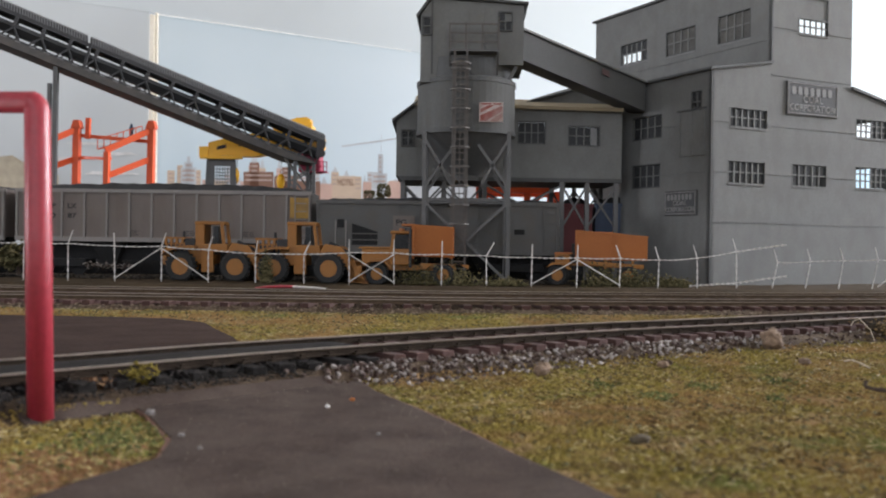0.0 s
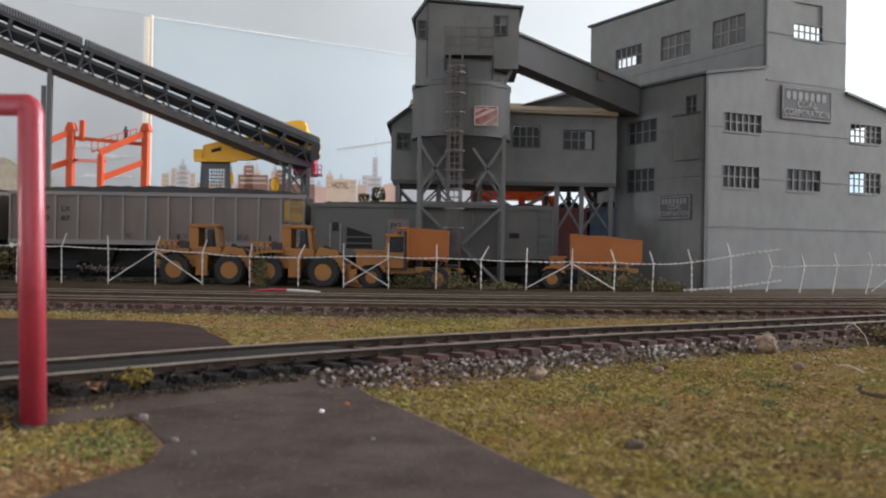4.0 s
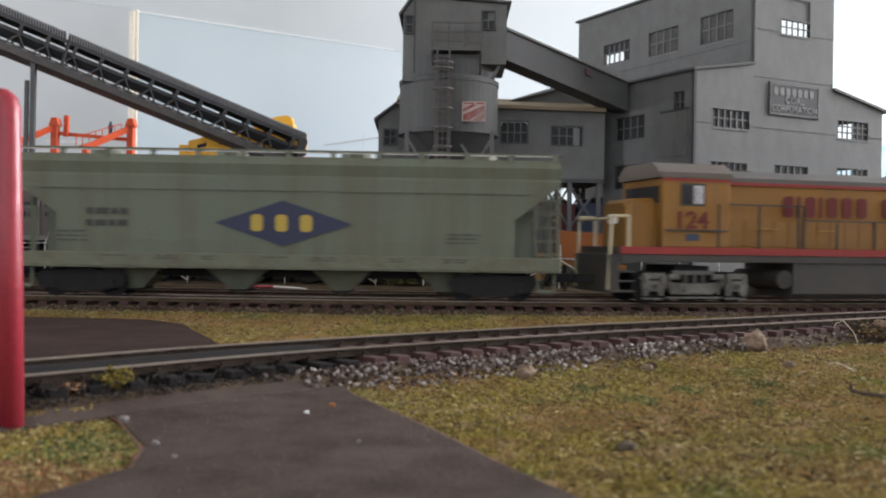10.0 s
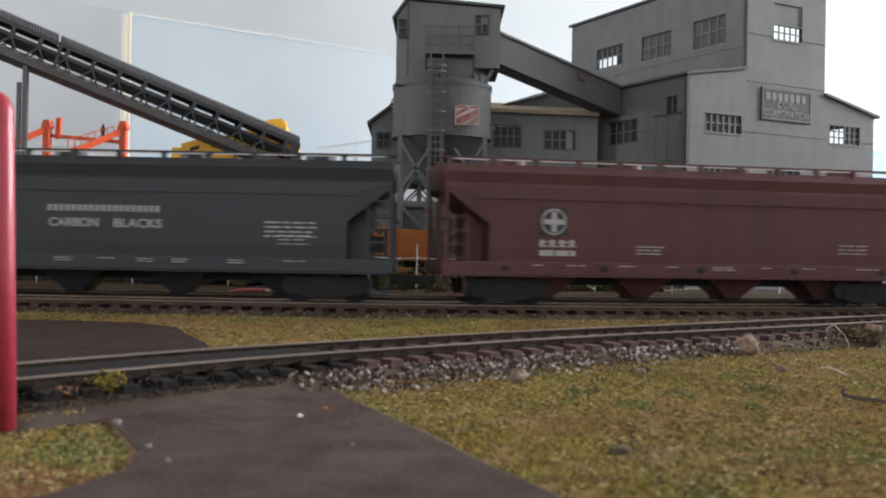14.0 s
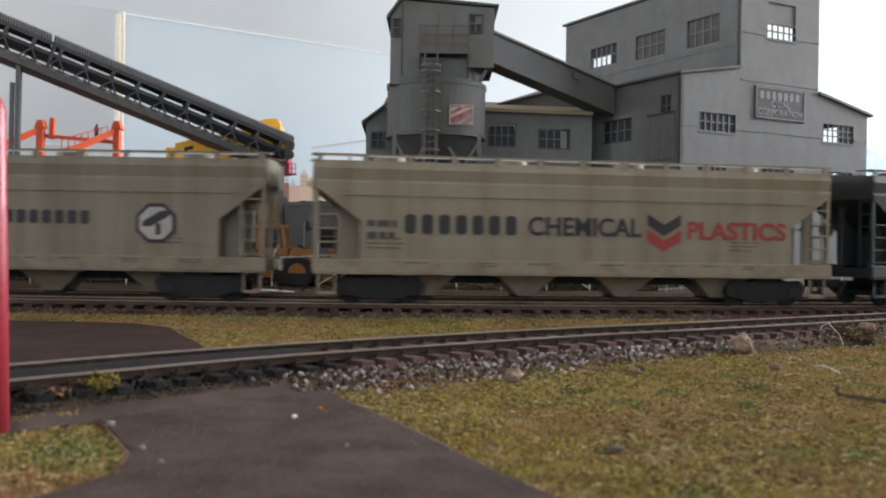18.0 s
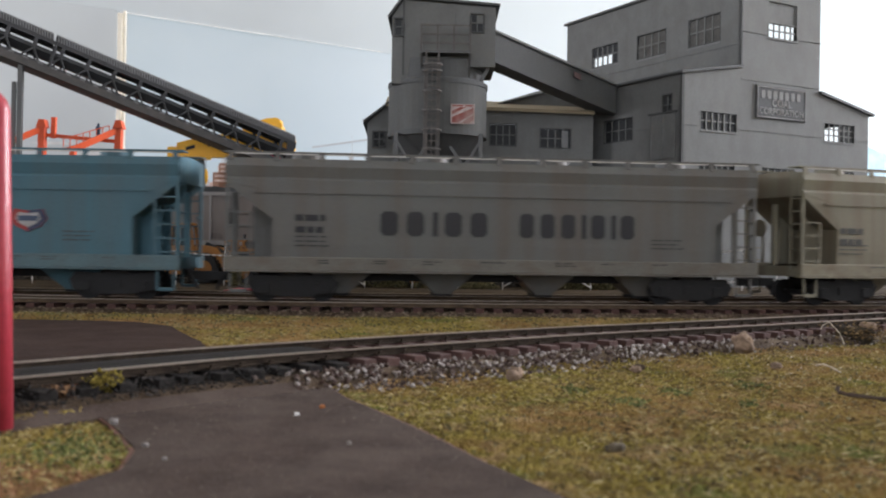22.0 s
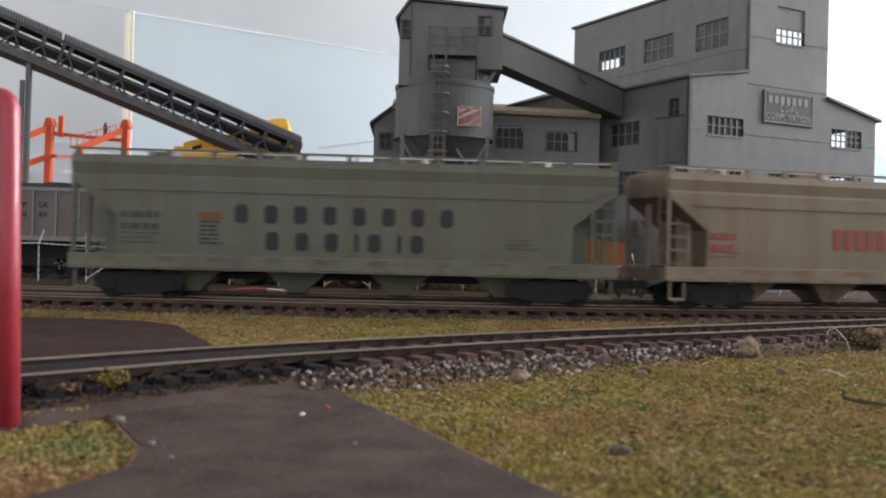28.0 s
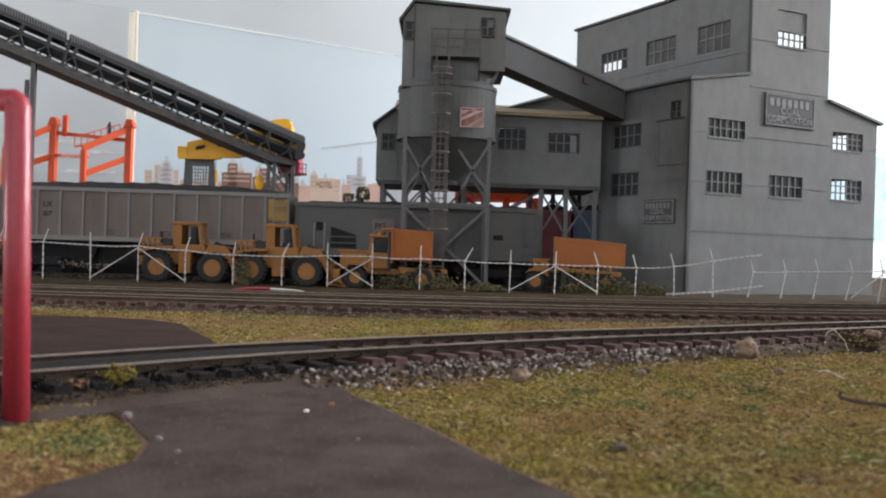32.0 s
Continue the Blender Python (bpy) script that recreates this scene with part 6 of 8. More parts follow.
    part("bucket", plate([(2.15, 0.1), (2.95, 0.02), (3.0, 0.08), (2.4, 0.35), (2.35, 0.7), (2.45, 0.95), (2.35, 1.0), (2.1, 0.7)], -1.15, 1.15), M["digger"], l, "yellow bucket with worn edge")
    for y in (-1.15, 1.11):
        part("bucket_side", plate([(2.2, 0.12), (2.9, 0.06), (2.4, 0.95), (2.2, 0.75)], y, y + 0.04), M["digger"], l)
    for x in (-1.2, 1.25):
        tyre_wheel(l, x, -1.2, 0.65)
        tyre_wheel(l, x, 0.7, 0.65)
    return l


first = loader()
first.matrix_basis = pose(-11.45 * S, 43.6 * S, 0.0, 0, 0, 1)
copy_thing(first, pose(-7.1 * S, 42.7 * S, 0.0, 0, 0, -1))


# ---- dump trucks ----
def dump_truck():
    t = thing("dump_truck", 0, 0, 0, 0, "orange-yellow dump truck with bonnet and steel body", "dump truck", "dump trucks")
    part("chassis", box(-1.9, 1.9, -0.4, 0.4, 0.62, 0.85), M["digger"], t)
    part("hood", box(-2.2, -0.95, -0.65, 0.65, 0.85, 1.55, bevel=0.08), M["digger"], t, "yellow bonnet")
    part("hood_top", box(-2.32, -0.9, -0.7, 0.7, 1.55, 1.63, bevel=0.03), M["digger"], t)
    part("grille", box(-2.16, -2.1, -0.45, 0.45, 0.85, 1.35), M["black"], t)
    part("bumper", box(-2.35, -2.15, -0.85, 0.85, 0.55, 0.8, bevel=0.04), M["digger"], t)
    for y in (-0.8, 0.8):
        part("fender", plate([(-2.1, 0.85), (-1.85, 1.12), (-1.15, 1.12), (-0.85, 0.75), (-0.95, 0.7), (-1.2, 1.0), (-1.8, 1.0), (-2.0, 0.8)], y - 0.22, y + 0.22), M["digger"], t)
    cab = part("cab", box(-0.98, 0.0, -0.75, 0.75, 0.85, 1.55, bevel=0.05), M["digger"], t, "yellow cab")
    for x in (-0.9, -0.08):
        for y in (-0.68, 0.68):
            part("cab_post", beam((x, y, 1.5), (x + (0.1 if x < -.5 else 0), y, 2.25), 0.13), M["digger"], cab)
    part("cab_roof", box(-0.95, 0.05, -0.78, 0.78, 2.2, 2.34, bevel=0.05), M["digger"], cab)
    part("cab_glass", box(-0.78, -0.12, -0.62, 0.62, 1.55, 2.2), M["pane"], cab, "dark cab glass")
    part("beacon", tube((-0.5, 0, 2.33), (-0.5, 0, 2.45), 0.12), M["tipper"], cab)
    part("tank", tube((-0.06, -1.02, 0.75), (-0.06, -1.02, 2.45), 0.065), M["black"], t, "black exhaust stack")
    body = part("tipper_body", loft([[(x, y, z) for y, z in ((-w, z0), (-1.08, z1), (1.08, z1), (w, z0))] for x, z0, z1, w in ((-0.02, 1.25, 2.62, 0.85), (1.8, 1.2, 2.52, 0.85))]), M["tipper"], t, "orange tipper body")
    part("cab_guard", box(-0.45, 0.1, -1.0, 1.0, 2.54, 2.64, bevel=0.02), M["tipper"], body)
    for x in (0.06, 1.7):
        part("body_rib", beam((x, -0.94, 1.15), (x, -1.12, 2.5), 0.1), M["tipper"], body)
    part("side_skirt", plate([(0.35, 0.95), (2.45, 0.9), (2.45, 0.7), (2.1, 0.9), (0.9, 0.9), (0.5, 0.65)], -0.9, -0.8), M["digger"], t)
    for x in (-1.5, 1.35):
        tyre_wheel(t, x, -1.0, 0.46)
        tyre_wheel(t, x, 0.5, 0.46)
    return t


first = dump_truck()
first.matrix_basis = pose(-2.25 * S, 42.25 * S, 0.0, 0, 0, 0)


def long_tipper():
    """A low truck with a long plain tipping body, its tail towards the fence."""
    t = thing("dump_truck", 0, 0, 0, 0, "orange dump truck with low bonnet and long plain body", "dump truck", "dump trucks")
    part("chassis", beam((-2.0, 0, 1.02), (2.0, 0, 0.86), 0.7, 0.2), M["digger"], t)
    part("hood", box(-2.0, -1.3, -0.6, 0.6, 0.75, 1.4, bevel=0.06), M["digger"], t, "orange-yellow bonnet")
    part("hood_top", box(-2.02, -1.2, -0.64, 0.64, 1.4, 1.48, bevel=0.02), M["tipper"], t)
    part("grille", box(-1.85, -1.6, -0.62, -0.6, 1.15, 1.3), M["black"], t)
    part("seat", box(-1.25, -1.0, -0.5, 0.5, 1.0, 1.9, bevel=0.05), M["black"], t, "dark open driver's place")
    part("fender", plate([(-2.35, 0.8), (-2.1, 1.02), (-1.5, 1.02), (-1.2, 0.7), (-1.35, 0.7), (-1.6, 0.92), (-2.05, 0.92)], -0.98, -0.55), M["digger"], t)
    b = part("tipper_body", loft([[(x, y, z) for y, z in ((-w, 1.15), (-w - 0.12, z1), (w + 0.12, z1), (w, 1.15))] for x, z1, w in ((-1.0, 2.46, 0.8), (0.55, 2.42, 0.82), (2.15, 2.2, 0.85))]), M["tipper"], t, "long plain orange tipping body")
    part("body_front", box(-1.06, -1.0, -0.94, 0.94, 1.15, 2.5, bevel=0.02), M["tipper"], b)
    for x, z1 in ((0.5, 2.41), (2.1, 2.2)):
        part("body_rib", beam((x, -0.83, 1.15), (x, -0.97, z1), 0.1), M["tipper"], b)
    part("body_rim", beam((-1.0, -0.94, 2.47), (2.18, -0.98, 2.21), 0.1, 0.07), M["tipper"], b)
    part("side_rail", beam((-1.0, -0.82, 1.06), (2.0, -0.82, 0.88), 0.1, 0.16), M["digger"], t)
    for x in (0.3, 1.5):
        part("hinge_arm", beam((x, -0.8, 1.15), (x, -0.8, 0.75), 0.12), M["digger"], t)
    for x in (-1.85, 1.3):
        tyre_wheel(t, x, -0.95, 0.45)
        tyre_wheel(t, x, 0.45, 0.45)
    return t


second = long_tipper()
second.matrix_basis = pose(6.22 * S, 44.3 * S, 0.0, 0, 0, -10)


# ---- white wire fence ----
def twisted(p, q, r, turn_every=0.3, sag=0.0):
    """Two strands of wire twisted together between two points."""
    p, q = Vector(p), Vector(q)
    d = (q - p).normalized()
    a = d.orthogonal().normalized()
    b = d.cross(a)
    n = max(4, int((q - p).length / (turn_every / 5)))
    rings = []
    for i in range(n + 1):
        k = i / n
        c = p.lerp(q, k) - Vector((0, 0, sag * 4 * k * (1 - k)))
        w = k * (q - p).length / turn_every * math.pi
        u, v = math.cos(w) * a + math.sin(w) * b, math.cos(w) * b - math.sin(w) * a
        rings.append([c + r * (1.35 * math.cos(math.tau * m / 6) * u + 0.6 * math.sin(math.tau * m / 6) * v) for m in range(6)])
    return loft(rings)


def fence(name, posts, label, brace_at=(), foot=0.0):
    f = thing(name, 0, 0, 0, 0, label, "fence", "wire fences")
    rnd = random.Random(len(posts))
    tops = []
    for i, (x, y, arm, top) in enumerate(posts):
        dx = rnd.uniform(-0.05, 0.05)
        p = part("post", twisted((x + foot, y, -0.08), (x + dx, y, top), 0.029), M["wire"], f, "white twisted-wire post")
        part("arm", tube((x + dx, y, top - .02), (x + dx + arm, y - 0.12, top + 0.56), 0.034, 0.024, n=8), M["wire"], p, "bent post top")
        tops.append((x + dx, y, top))
    for a, b in zip(tops, tops[1:]):
        part("rail", twisted(a, b, 0.026, 0.26, rnd.uniform(0.0, 0.05)), M["wire"], f, "sagging twisted white wire")
    for i, j in brace_at:
        a, b = posts[i], posts[j]
        part("brace", tube((a[0], a[1] - .06, a[3] * 0.95), (b[0], b[1] - .06, 0.12), 0.026, n=8), M["wire"], f)
    return f


xs = [-21.0, -19.0, -17.05, -15.02, -13.0, -10.98, -8.94, -6.85, -4.9, -2.98, -0.96, 0.97, 2.88, 4.8]
arms = [.3, .3, .26, .02, .22, .22, .12, .30, .02, .02, .0, .32, .0, .0]
high = [1.62, 1.62, 1.60, 1.52, 1.54, 1.42, 1.28, 1.27, 1.36, 1.38, 1.35, 1.31, 1.27, 1.27]
posts = [(x, 41.0, a, h) for x, a, h in zip(xs, arms, high)] + [(6.68, 41.4, -0.22, 1.27), (8.4, 41.8, -0.2, 1.22), (10.25, 42.4, -0.2, 1.32), (12.1, 42.9, -0.2, 1.62)]
f1 = fence("wire_fence", posts, "white twisted-wire yard fence, sagging and bent", [(4, 3), (4, 5), (8, 9), (9, 8), (13, 12), (13, 14)])
part("loose_end", twisted((12.1, 42.9, 1.62), (14.35, 43.2, 1.95), 0.04, 0.26), M["wire"], f1, "loose wire end")
part("loose_end", twisted((9.9, 42.4, 0.08), (12.0, 42.9, 0.22), 0.04, 0.26), M["wire"], f1)
part("loose_end", twisted((12.0, 42.9, 0.22), (14.4, 43.2, 0.55), 0.04, 0.26), M["wire"], f1)
posts = [(14.12 + i * 1.5, 43.6 + i * 0.04, -0.2, 1.16 + 0.055 * i) for i in range(9)]
fence("wire_fence", posts, "white twisted-wire fence before the works wall", [(4, 3), (4, 5)], foot=-0.25)


# ---- bushes, stones, litter ----
def bush(x, y, r, h, label, seed, z=0.0):
    rnd = np.random.RandomState(seed)
    n = 750
    p = rnd.normal(size=(n, 3)) * np.array([r * 0.5, 0.3 * min(r, 0.8), h * 0.3])
    p[:, 2] = np.abs(p[:, 2]) * 1.2
    p += np.array([x, y, z])
    return tagged(scatter("bush", p, (0.02, 0.07), M["bush"], label, "bush", 1.0, seed))


for i, (x, y, r, h) in enumerate(((-1.5, 41.45, 1.3, 1.15), (-0.3, 41.5, 1.0, .85), (1.7, 41.7, .9, .4), (6.0, 42.2, 0.8, 1.0), (7.5, 42.5, 0.7, .85), (8.9, 42.9, 0.6, .55), (-8.5, 41.15, 0.25, 1.3), (9.6, 43.0, .5, .4))):
    tagged(bush(x, y, r, h, "low dry olive-green foam bush by the fence", 60 + i), kind="thing")


def lump(name, x, y, z, r, material, label, category, seed, squash=(1, 1, 1)):
    bm = bmesh.new()
    bmesh.ops.create_icosphere(bm, subdivisions=4, radius=1)
    for v in bm.verts:
        k = 1 + 0.35 * noise.noise(v.co * 1.4 + Vector((seed, 0, 0))) + 0.18 * noise.noise(v.co * 4 + Vector((0, seed, 0))) + 0.10 * noise.noise(v.co * 11 + Vector((0, 0, seed)))
        v.co = Vector((v.co.x * squash[0], v.co.y * squash[1], v.co.z * squash[2])) * k * r
    put(bm, x, y, z)
    return tagged(part(name, bm, material, smooth=True), label, category)


lump("rock", 6.85, 21.4, -0.25, 0.225, M["rock"], "small brown weathered rock on the grass", "rock", 3, (1, .9, 1.05))
lump("moss_clump", 10.6, 24.5, -0.42, 0.45, M["moss_dark"], "brown dead moss clump beside the track", "moss", 5, (1.5, 0.8, .8))
p_ = np.random.RandomState(3).normal(size=(500, 3)) * np.array([0.5, 0.3, 0.16])
p_[:, 2] = np.abs(p_[:, 2])
scatter("moss_litter", p_ + np.array([10.6, 24.35, -0.36]), (0.015, 0.06), M["brown_fibre"], "loose brown moss and leaf litter beside the track", "moss", 0.6, 44)
lump("rock", 11.0, 24.5, -0.06, 0.16, M["rock"], "small tan rock resting on the moss", "rock", 9, (1.4, 0.9, .7))
lump("stone", 1.45, 16.95, -0.40, 0.13, M["rock"], "grey-brown stone on the grass", "stone", 12, (1.1, 1, .8))
lump("stone", 3.85, 18.1, -0.42, 0.10, M["ballast"], "dark stone on the grass", "stone", 14, (1.2, 1, .7))


lump("stone", 1.36, 16.4, -0.38, 0.10, M["rock"], "grey-brown stone on the grass", "stone", 15, (1.1, 1, 1))
lump("stone", 3.71, 17.7, -0.40, 0.085, M["rock"], "dark grey-brown stone on the grass", "stone", 16, (1.2, 1, .8))
lump("stone", 6.6, 18.6, -0.40, 0.09, M["rock"], "dark grey-brown stone on the grass", "stone", 17, (1.3, 1, .7))
lump("soil_clod", 2.06, 10.85, -0.42, 0.08, M["moss"], "brown clod of soil in the turf", "soil", 18, (1.4, 1, .6))


def twig(name, pts, r, label, material):
    bm = bmesh.new()
    for a, b in zip(pts, pts[1:]):
        tube(a, b, r, r * 0.8, 6, bm)
    tagged(part(name, bm, material), label, name)


twig("twig", [(6.28, 15.0, -0.28), (6.26, 14.97, -0.36), (6.4, 14.9, -0.39), (6.75, 14.6, -0.4), (7.3, 14.4, -0.41), (7.9, 14.2, -0.41)], 0.035, "dark dry twig lying on the grass", M["twig"])
twig("twig", [(9.6, 24.2, -0.36), (9.75, 24.2, -0.03), (9.92, 24.2, 0.04), (9.98, 23.7, -0.2), (9.88, 23.2, -0.42)], 0.010, "thin pale dry twig", M["straw"])
twig("straw", [(7.42, 18.75, -0.4), (7.5, 18.6, -0.36), (7.5, 18.2, -0.37), (7.49, 17.75, -0.41)], 0.016, "pale straw on the grass", M["straw"])
twig("straw", [(11.3, 24.2, -0.3), (12.2, 23.9, 0.0), (13.4, 22.8, -0.35)], 0.014, "pale straw beside the moss", M["straw"])


def marker_pole():
    t = thing("crossing_pole", -8.3, 38.2, -0.1, 0, "red and white painted pole lying behind the track", "pole")
    part("red_end", loft([[(x, 0.2 * math.cos(a), 0.62 * (z + r * math.sin(a))) for a in [math.tau * i / 10 for i in range(10)]] for x, z, r in ((0, .06, 0.03), (0.35, .1, .09), (0.9, .15, .12), (1.5, .15, .1))]), M["red_pipe"], t, "red painted end")
    part("white_end", loft([[(x, 0.17 * math.cos(a), 0.62 * (z + r * math.sin(a))) for a in [math.tau * i / 10 for i in range(10)]] for x, z, r in ((1.5, .15, 0.1), (2.1, .12, .08), (2.5, .1, .06), (2.8, .07, .03))]), M["wire"], t, "white painted end")


marker_pole()


def red_frame():
    """A bent red rod standing in the turf at the roadside."""
    t = thing("red_barrier", -5.10, 11.56, -0.5, 0, "red painted bent rod barrier standing in the turf", "barrier")
    pts = [Vector((0.02, 0, -0.1)), Vector((-0.03, 0, 2.0)), Vector((-0.07, 0, 3.82))]
    for i in range(1, 7):
        a = radians(15 * i)
        pts.append(Vector((-0.07 - 0.09 * (1 - math.cos(a)), 0, 3.82 + 0.09 * math.sin(a))))
    pts.append(Vector((-3.0, 0.3, 3.92)))
    bm = bmesh.new()
    n = 18
    rings = []
    for i, p in enumerate(pts):
        d = (pts[min(i + 1, len(pts) - 1)] - pts[max(i - 1, 0)]).normalized()
        a = Vector((0, 1, 0))
        b = d.cross(a).normalized()
        r = (0.155 if i < 3 else 0.135 if i > 7 else 0.14) * (1 + 0.02 * math.sin(i * 2.1))
        rings.append([p + r * (math.cos(math.tau * k / n) * a + math.sin(math.tau * k / n) * b) for k in range(n)])
    part("rod", loft(rings, bm), M["red_pipe"], t, smooth=True)
    part("far_post", tube((-2.95, 0.3, -0.05), (-3.0, 0.3, 3.9), 0.16), M["red_pipe"], t)


red_frame()


for x, y, r, m, label in ((-1.74, 12.67, .026, "white", "white speck of gravel on the road"), (-3.08, 10.62, .03, "gondola_rib", "pale speck of gravel on the road"),
                          (-3.85, 11.9, .05, "gondola_rib", "pale speck of gravel at the road edge"), (-1.48, 13.26, .03, "tipper", "tiny orange chip on the road"),
                          (-2.7, 10.0, .022, "gondola_rib", "pale speck of gravel on the road"), (-0.9, 10.9, .02, "gondola_rib", "pale speck of gravel on the road")):
    lump("gravel", x, y, -0.435 + r * 0.6, r, M[m], label, "gravel", x * 7, (1.2, 1, .8))
scatter("weed", np.random.RandomState(4).normal(size=(170, 3)) * np.array([0.10, 0.1, 0.075]) + np.array([-4.44, 13.2, -0.12]), (0.015, 0.04), M["weed"], "small yellow-green weed beside the rail", "weed", 1.0, 77)


# ---- the train ----
def bogie(parent, x, material, name="truck", axles=(-0.88, 0.88), r=0.42, label="black two-axle truck"):
    n = len(axles)
    half = max(axles) + 0.5
    t = part(name, plate([(x - half, r + 0.2), (x - half + 0.12, r - 0.1), (x - 0.5, r - 0.24), (x + 0.5, r - 0.24), (x + half - 0.12, r - 0.1), (x + half, r + 0.2), (x + half - 0.2, r + 0.44), (x + 0.45, r + 0.4), (x + 0.3, r + 0.54), (x - 0.3, r + 0.54), (x - 0.45, r + 0.4), (x - half + 0.2, r + 0.44)], -1.18, -1.02), material, parent, label)
    part("side_frame", plate([(x - half, r + 0.18), (x - half + 0.25, r - 0.05), (x + half - 0.25, r - 0.05), (x + half, r + 0.18), (x + half - 0.3, r + 0.32), (x - half + 0.3, r + 0.32)], 1.02, 1.18), material, t)
    part("bolster", box(x - 0.25, x + 0.25, -1.05, 1.05, r, r + 0.4), M["truck_black"], t)
    part("spring_nest", box(x - 0.24, x + 0.24, -1.22, -1.16, r - 0.05, r + 0.22), material, t)
    for a in axles:
        part("wheel", wheel_disc(x + a, -0.85, -0.70, r, r, wheel_disc(x + a, 0.70, 0.85, r, r, tube((x + a, -0.7, r), (x + a, 0.7, r), 0.09))), M["truck_black"], t, "dark steel wheelset")
        part("axle_box", box(x + a - 0.15, x + a + 0.15, -1.25, -1.1, r - 0.13, r + 0.17, bevel=0.02), material, t)
    return t


HALF = 8.4


def hopper_section(x, cut):
    """Cross-section of the round-sided tank, its lower part cut off at a height."""
    prof = [(1.49, 1.38), (1.515, 1.8), (1.52, 2.4), (1.52, 3.0), (1.52, 3.37), (1.515, 3.74), (1.47, 3.82), (1.55, 4.16), (1.44, 4.40), (0.6, 4.47)]
    half = [(y if z >= cut else 1.5, max(z, cut)) for y, z in prof]
    return [(x, -y, z) for y, z in half] + [(x, y, z) for y, z in half[::-1]]


def hopper(colour, label, rough=0.62, rust=0.45, pads=False):
    """A covered four-bay hopper wagon with round sides, sloped ends, ladders and roof walk."""
    rusty = tuple(0.35 * c + k for c, k in zip(colour, (0.055, 0.027, 0.011) if sum(colour) > 0.2 else (0.012, 0.006, 0.004)))
    m = paint("hopper_paint", colour, rough, spread=0.10, coarse=0.4, dirt=rust, dirt_colour=rusty, streak=14)
    sill_m = paint("hopper_sill", tuple(0.82 * c + k for c, k in zip(colour, (0.03, 0.022, 0.012))) if sum(colour) > 0.2 else colour, rough, spread=0.22, coarse=0.6, dirt=rust, dirt_colour=rusty, streak=0.6)
    w = thing("covered_hopper", 0, 0, 0, 0, label, "hopper wagon", "covered hopper wagons")
    body = part("tank", loft([hopper_section(x, 1.38) for x in (-7.0, -3.5, 0, 3.5, 7.0)]), m, w)
    for s in (-1, 1):
        part("end_slope", loft([hopper_section(s * 7.0, 2.55), hopper_section(s * HALF, 3.62)]), m, body, "sloped tank end")
        part("end_cap", box(s * HALF - 0.03, s * HALF + 0.03, -1.36, 1.36, 3.64, 4.40), m, body)
        for y in (-0.62, 0.56):
            part("shear_plate", plate([(s * 7.0, 1.38), (s * 7.62, 1.38), (s * 7.62, 3.0), (s * 7.0, 2.6)], y, y + 0.06), m, body, "recessed shear plate")
    for sy in (-1, 1):
        a, b = sorted((sy * 1.50, sy * 1.57))
        part("side_rib", box(-7.55, 7.55, a, b, 3.34, 3.40), m, body, "horizontal weld rib")
        a, b = sorted((sy * 1.28, sy * 1.55))
        part("side_sill", box(-HALF - 0.05, HALF + 0.05, a, b, 0.98, 1.40, bevel=0.03), sill_m, w, "long side sill")
        a, b = sorted((sy * 1.20, sy * 1.60))
        part("sill_lip", box(-HALF, HALF, a, b, 0.94, 0.975), sill_m, w)
    walk_ = part("roof_walk", box(-HALF - 0.1, HALF + 0.1, -1.36, -0.85, 4.575, 4.61), m, w, "slatted roof walk")
    part("roof_walk", box(-HALF - 0.1, HALF + 0.1, 0.85, 1.30, 4.57, 4.61), m, w)
    part("edge_angle", box(-HALF - 0.1, HALF + 0.1, -1.40, -1.365, 4.565, 4.62), m, walk_)
    post = None
    for i in range(13):
        x = -HALF + 0.15 + i * (2 * HALF - 0.3) / 12
        if post is None:
            post = part("bracket", beam((0, -1.47, 4.32), (0, -1.39, 4.57), 0.15, 0.06), m, walk_)
            post.matrix_basis = pose(x * S, 0, 0)
        else:
            shared("bracket", post, walk_, x)
        # Between brackets, a pale strip paints the lit edge of the walk.
        if i < 12:
            if i == 0:
                strip = part("worn_edge", box(0.12, 1.25, -1.40, -1.375, 4.525, 4.56), M["worn_edge"], walk_, "pale strip under the walk, painting the light on its edge")
                strip.matrix_basis = pose(x * S, 0, 0)
            else:
                shared("worn_edge", strip, walk_, x)
    lid = None
    for i in range(4):
        x = -6 + 4 * i
        if lid is None:
            lid = part("hatch", tube((0, 0, 4.3), (0, 0, 4.66), 0.5, n=14), m, body, "round loading hatch")
            lid.matrix_basis = pose(x * S, 0, 0)
        else:
            shared("hatch", lid, body, x)
    part("center_sill", box(-7.4, 7.4, -0.35, 0.35, 0.66, 1.0), M["truck_black"], w, "black center sill")
    for sy in (-1, 1):
        for x in (-6.5, -3.27, 0.0, 3.27, 6.5) if pads else ():
            a, b = sorted((sy * 1.545, sy * 1.575))
            part("jacking_pad", box(x - 0.13, x + 0.13, a, b, 1.12, 1.28), M["truck_black"], w, "dark jacking pad")
    for k in range(4):
        c = -4.9 + 3.27 * k
        part("bay", loft([[(c - 1.25, -0.95, 1.3), (c + 1.25, -0.95, 1.3), (c + 1.25, 0.95, 1.3), (c - 1.25, 0.95, 1.3)],
                          [(c - 0.98, -0.92, 0.95), (c + 0.98, -0.92, 0.95), (c + 0.98, 0.92, 0.95), (c - 0.98, 0.92, 0.95)],
                          [(c - 0.24, -0.6, 0.27), (c + 0.24, -0.6, 0.27), (c + 0.24, 0.6, 0.27), (c - 0.24, 0.6, 0.27)]]), m, w, "tapered unloading bay")
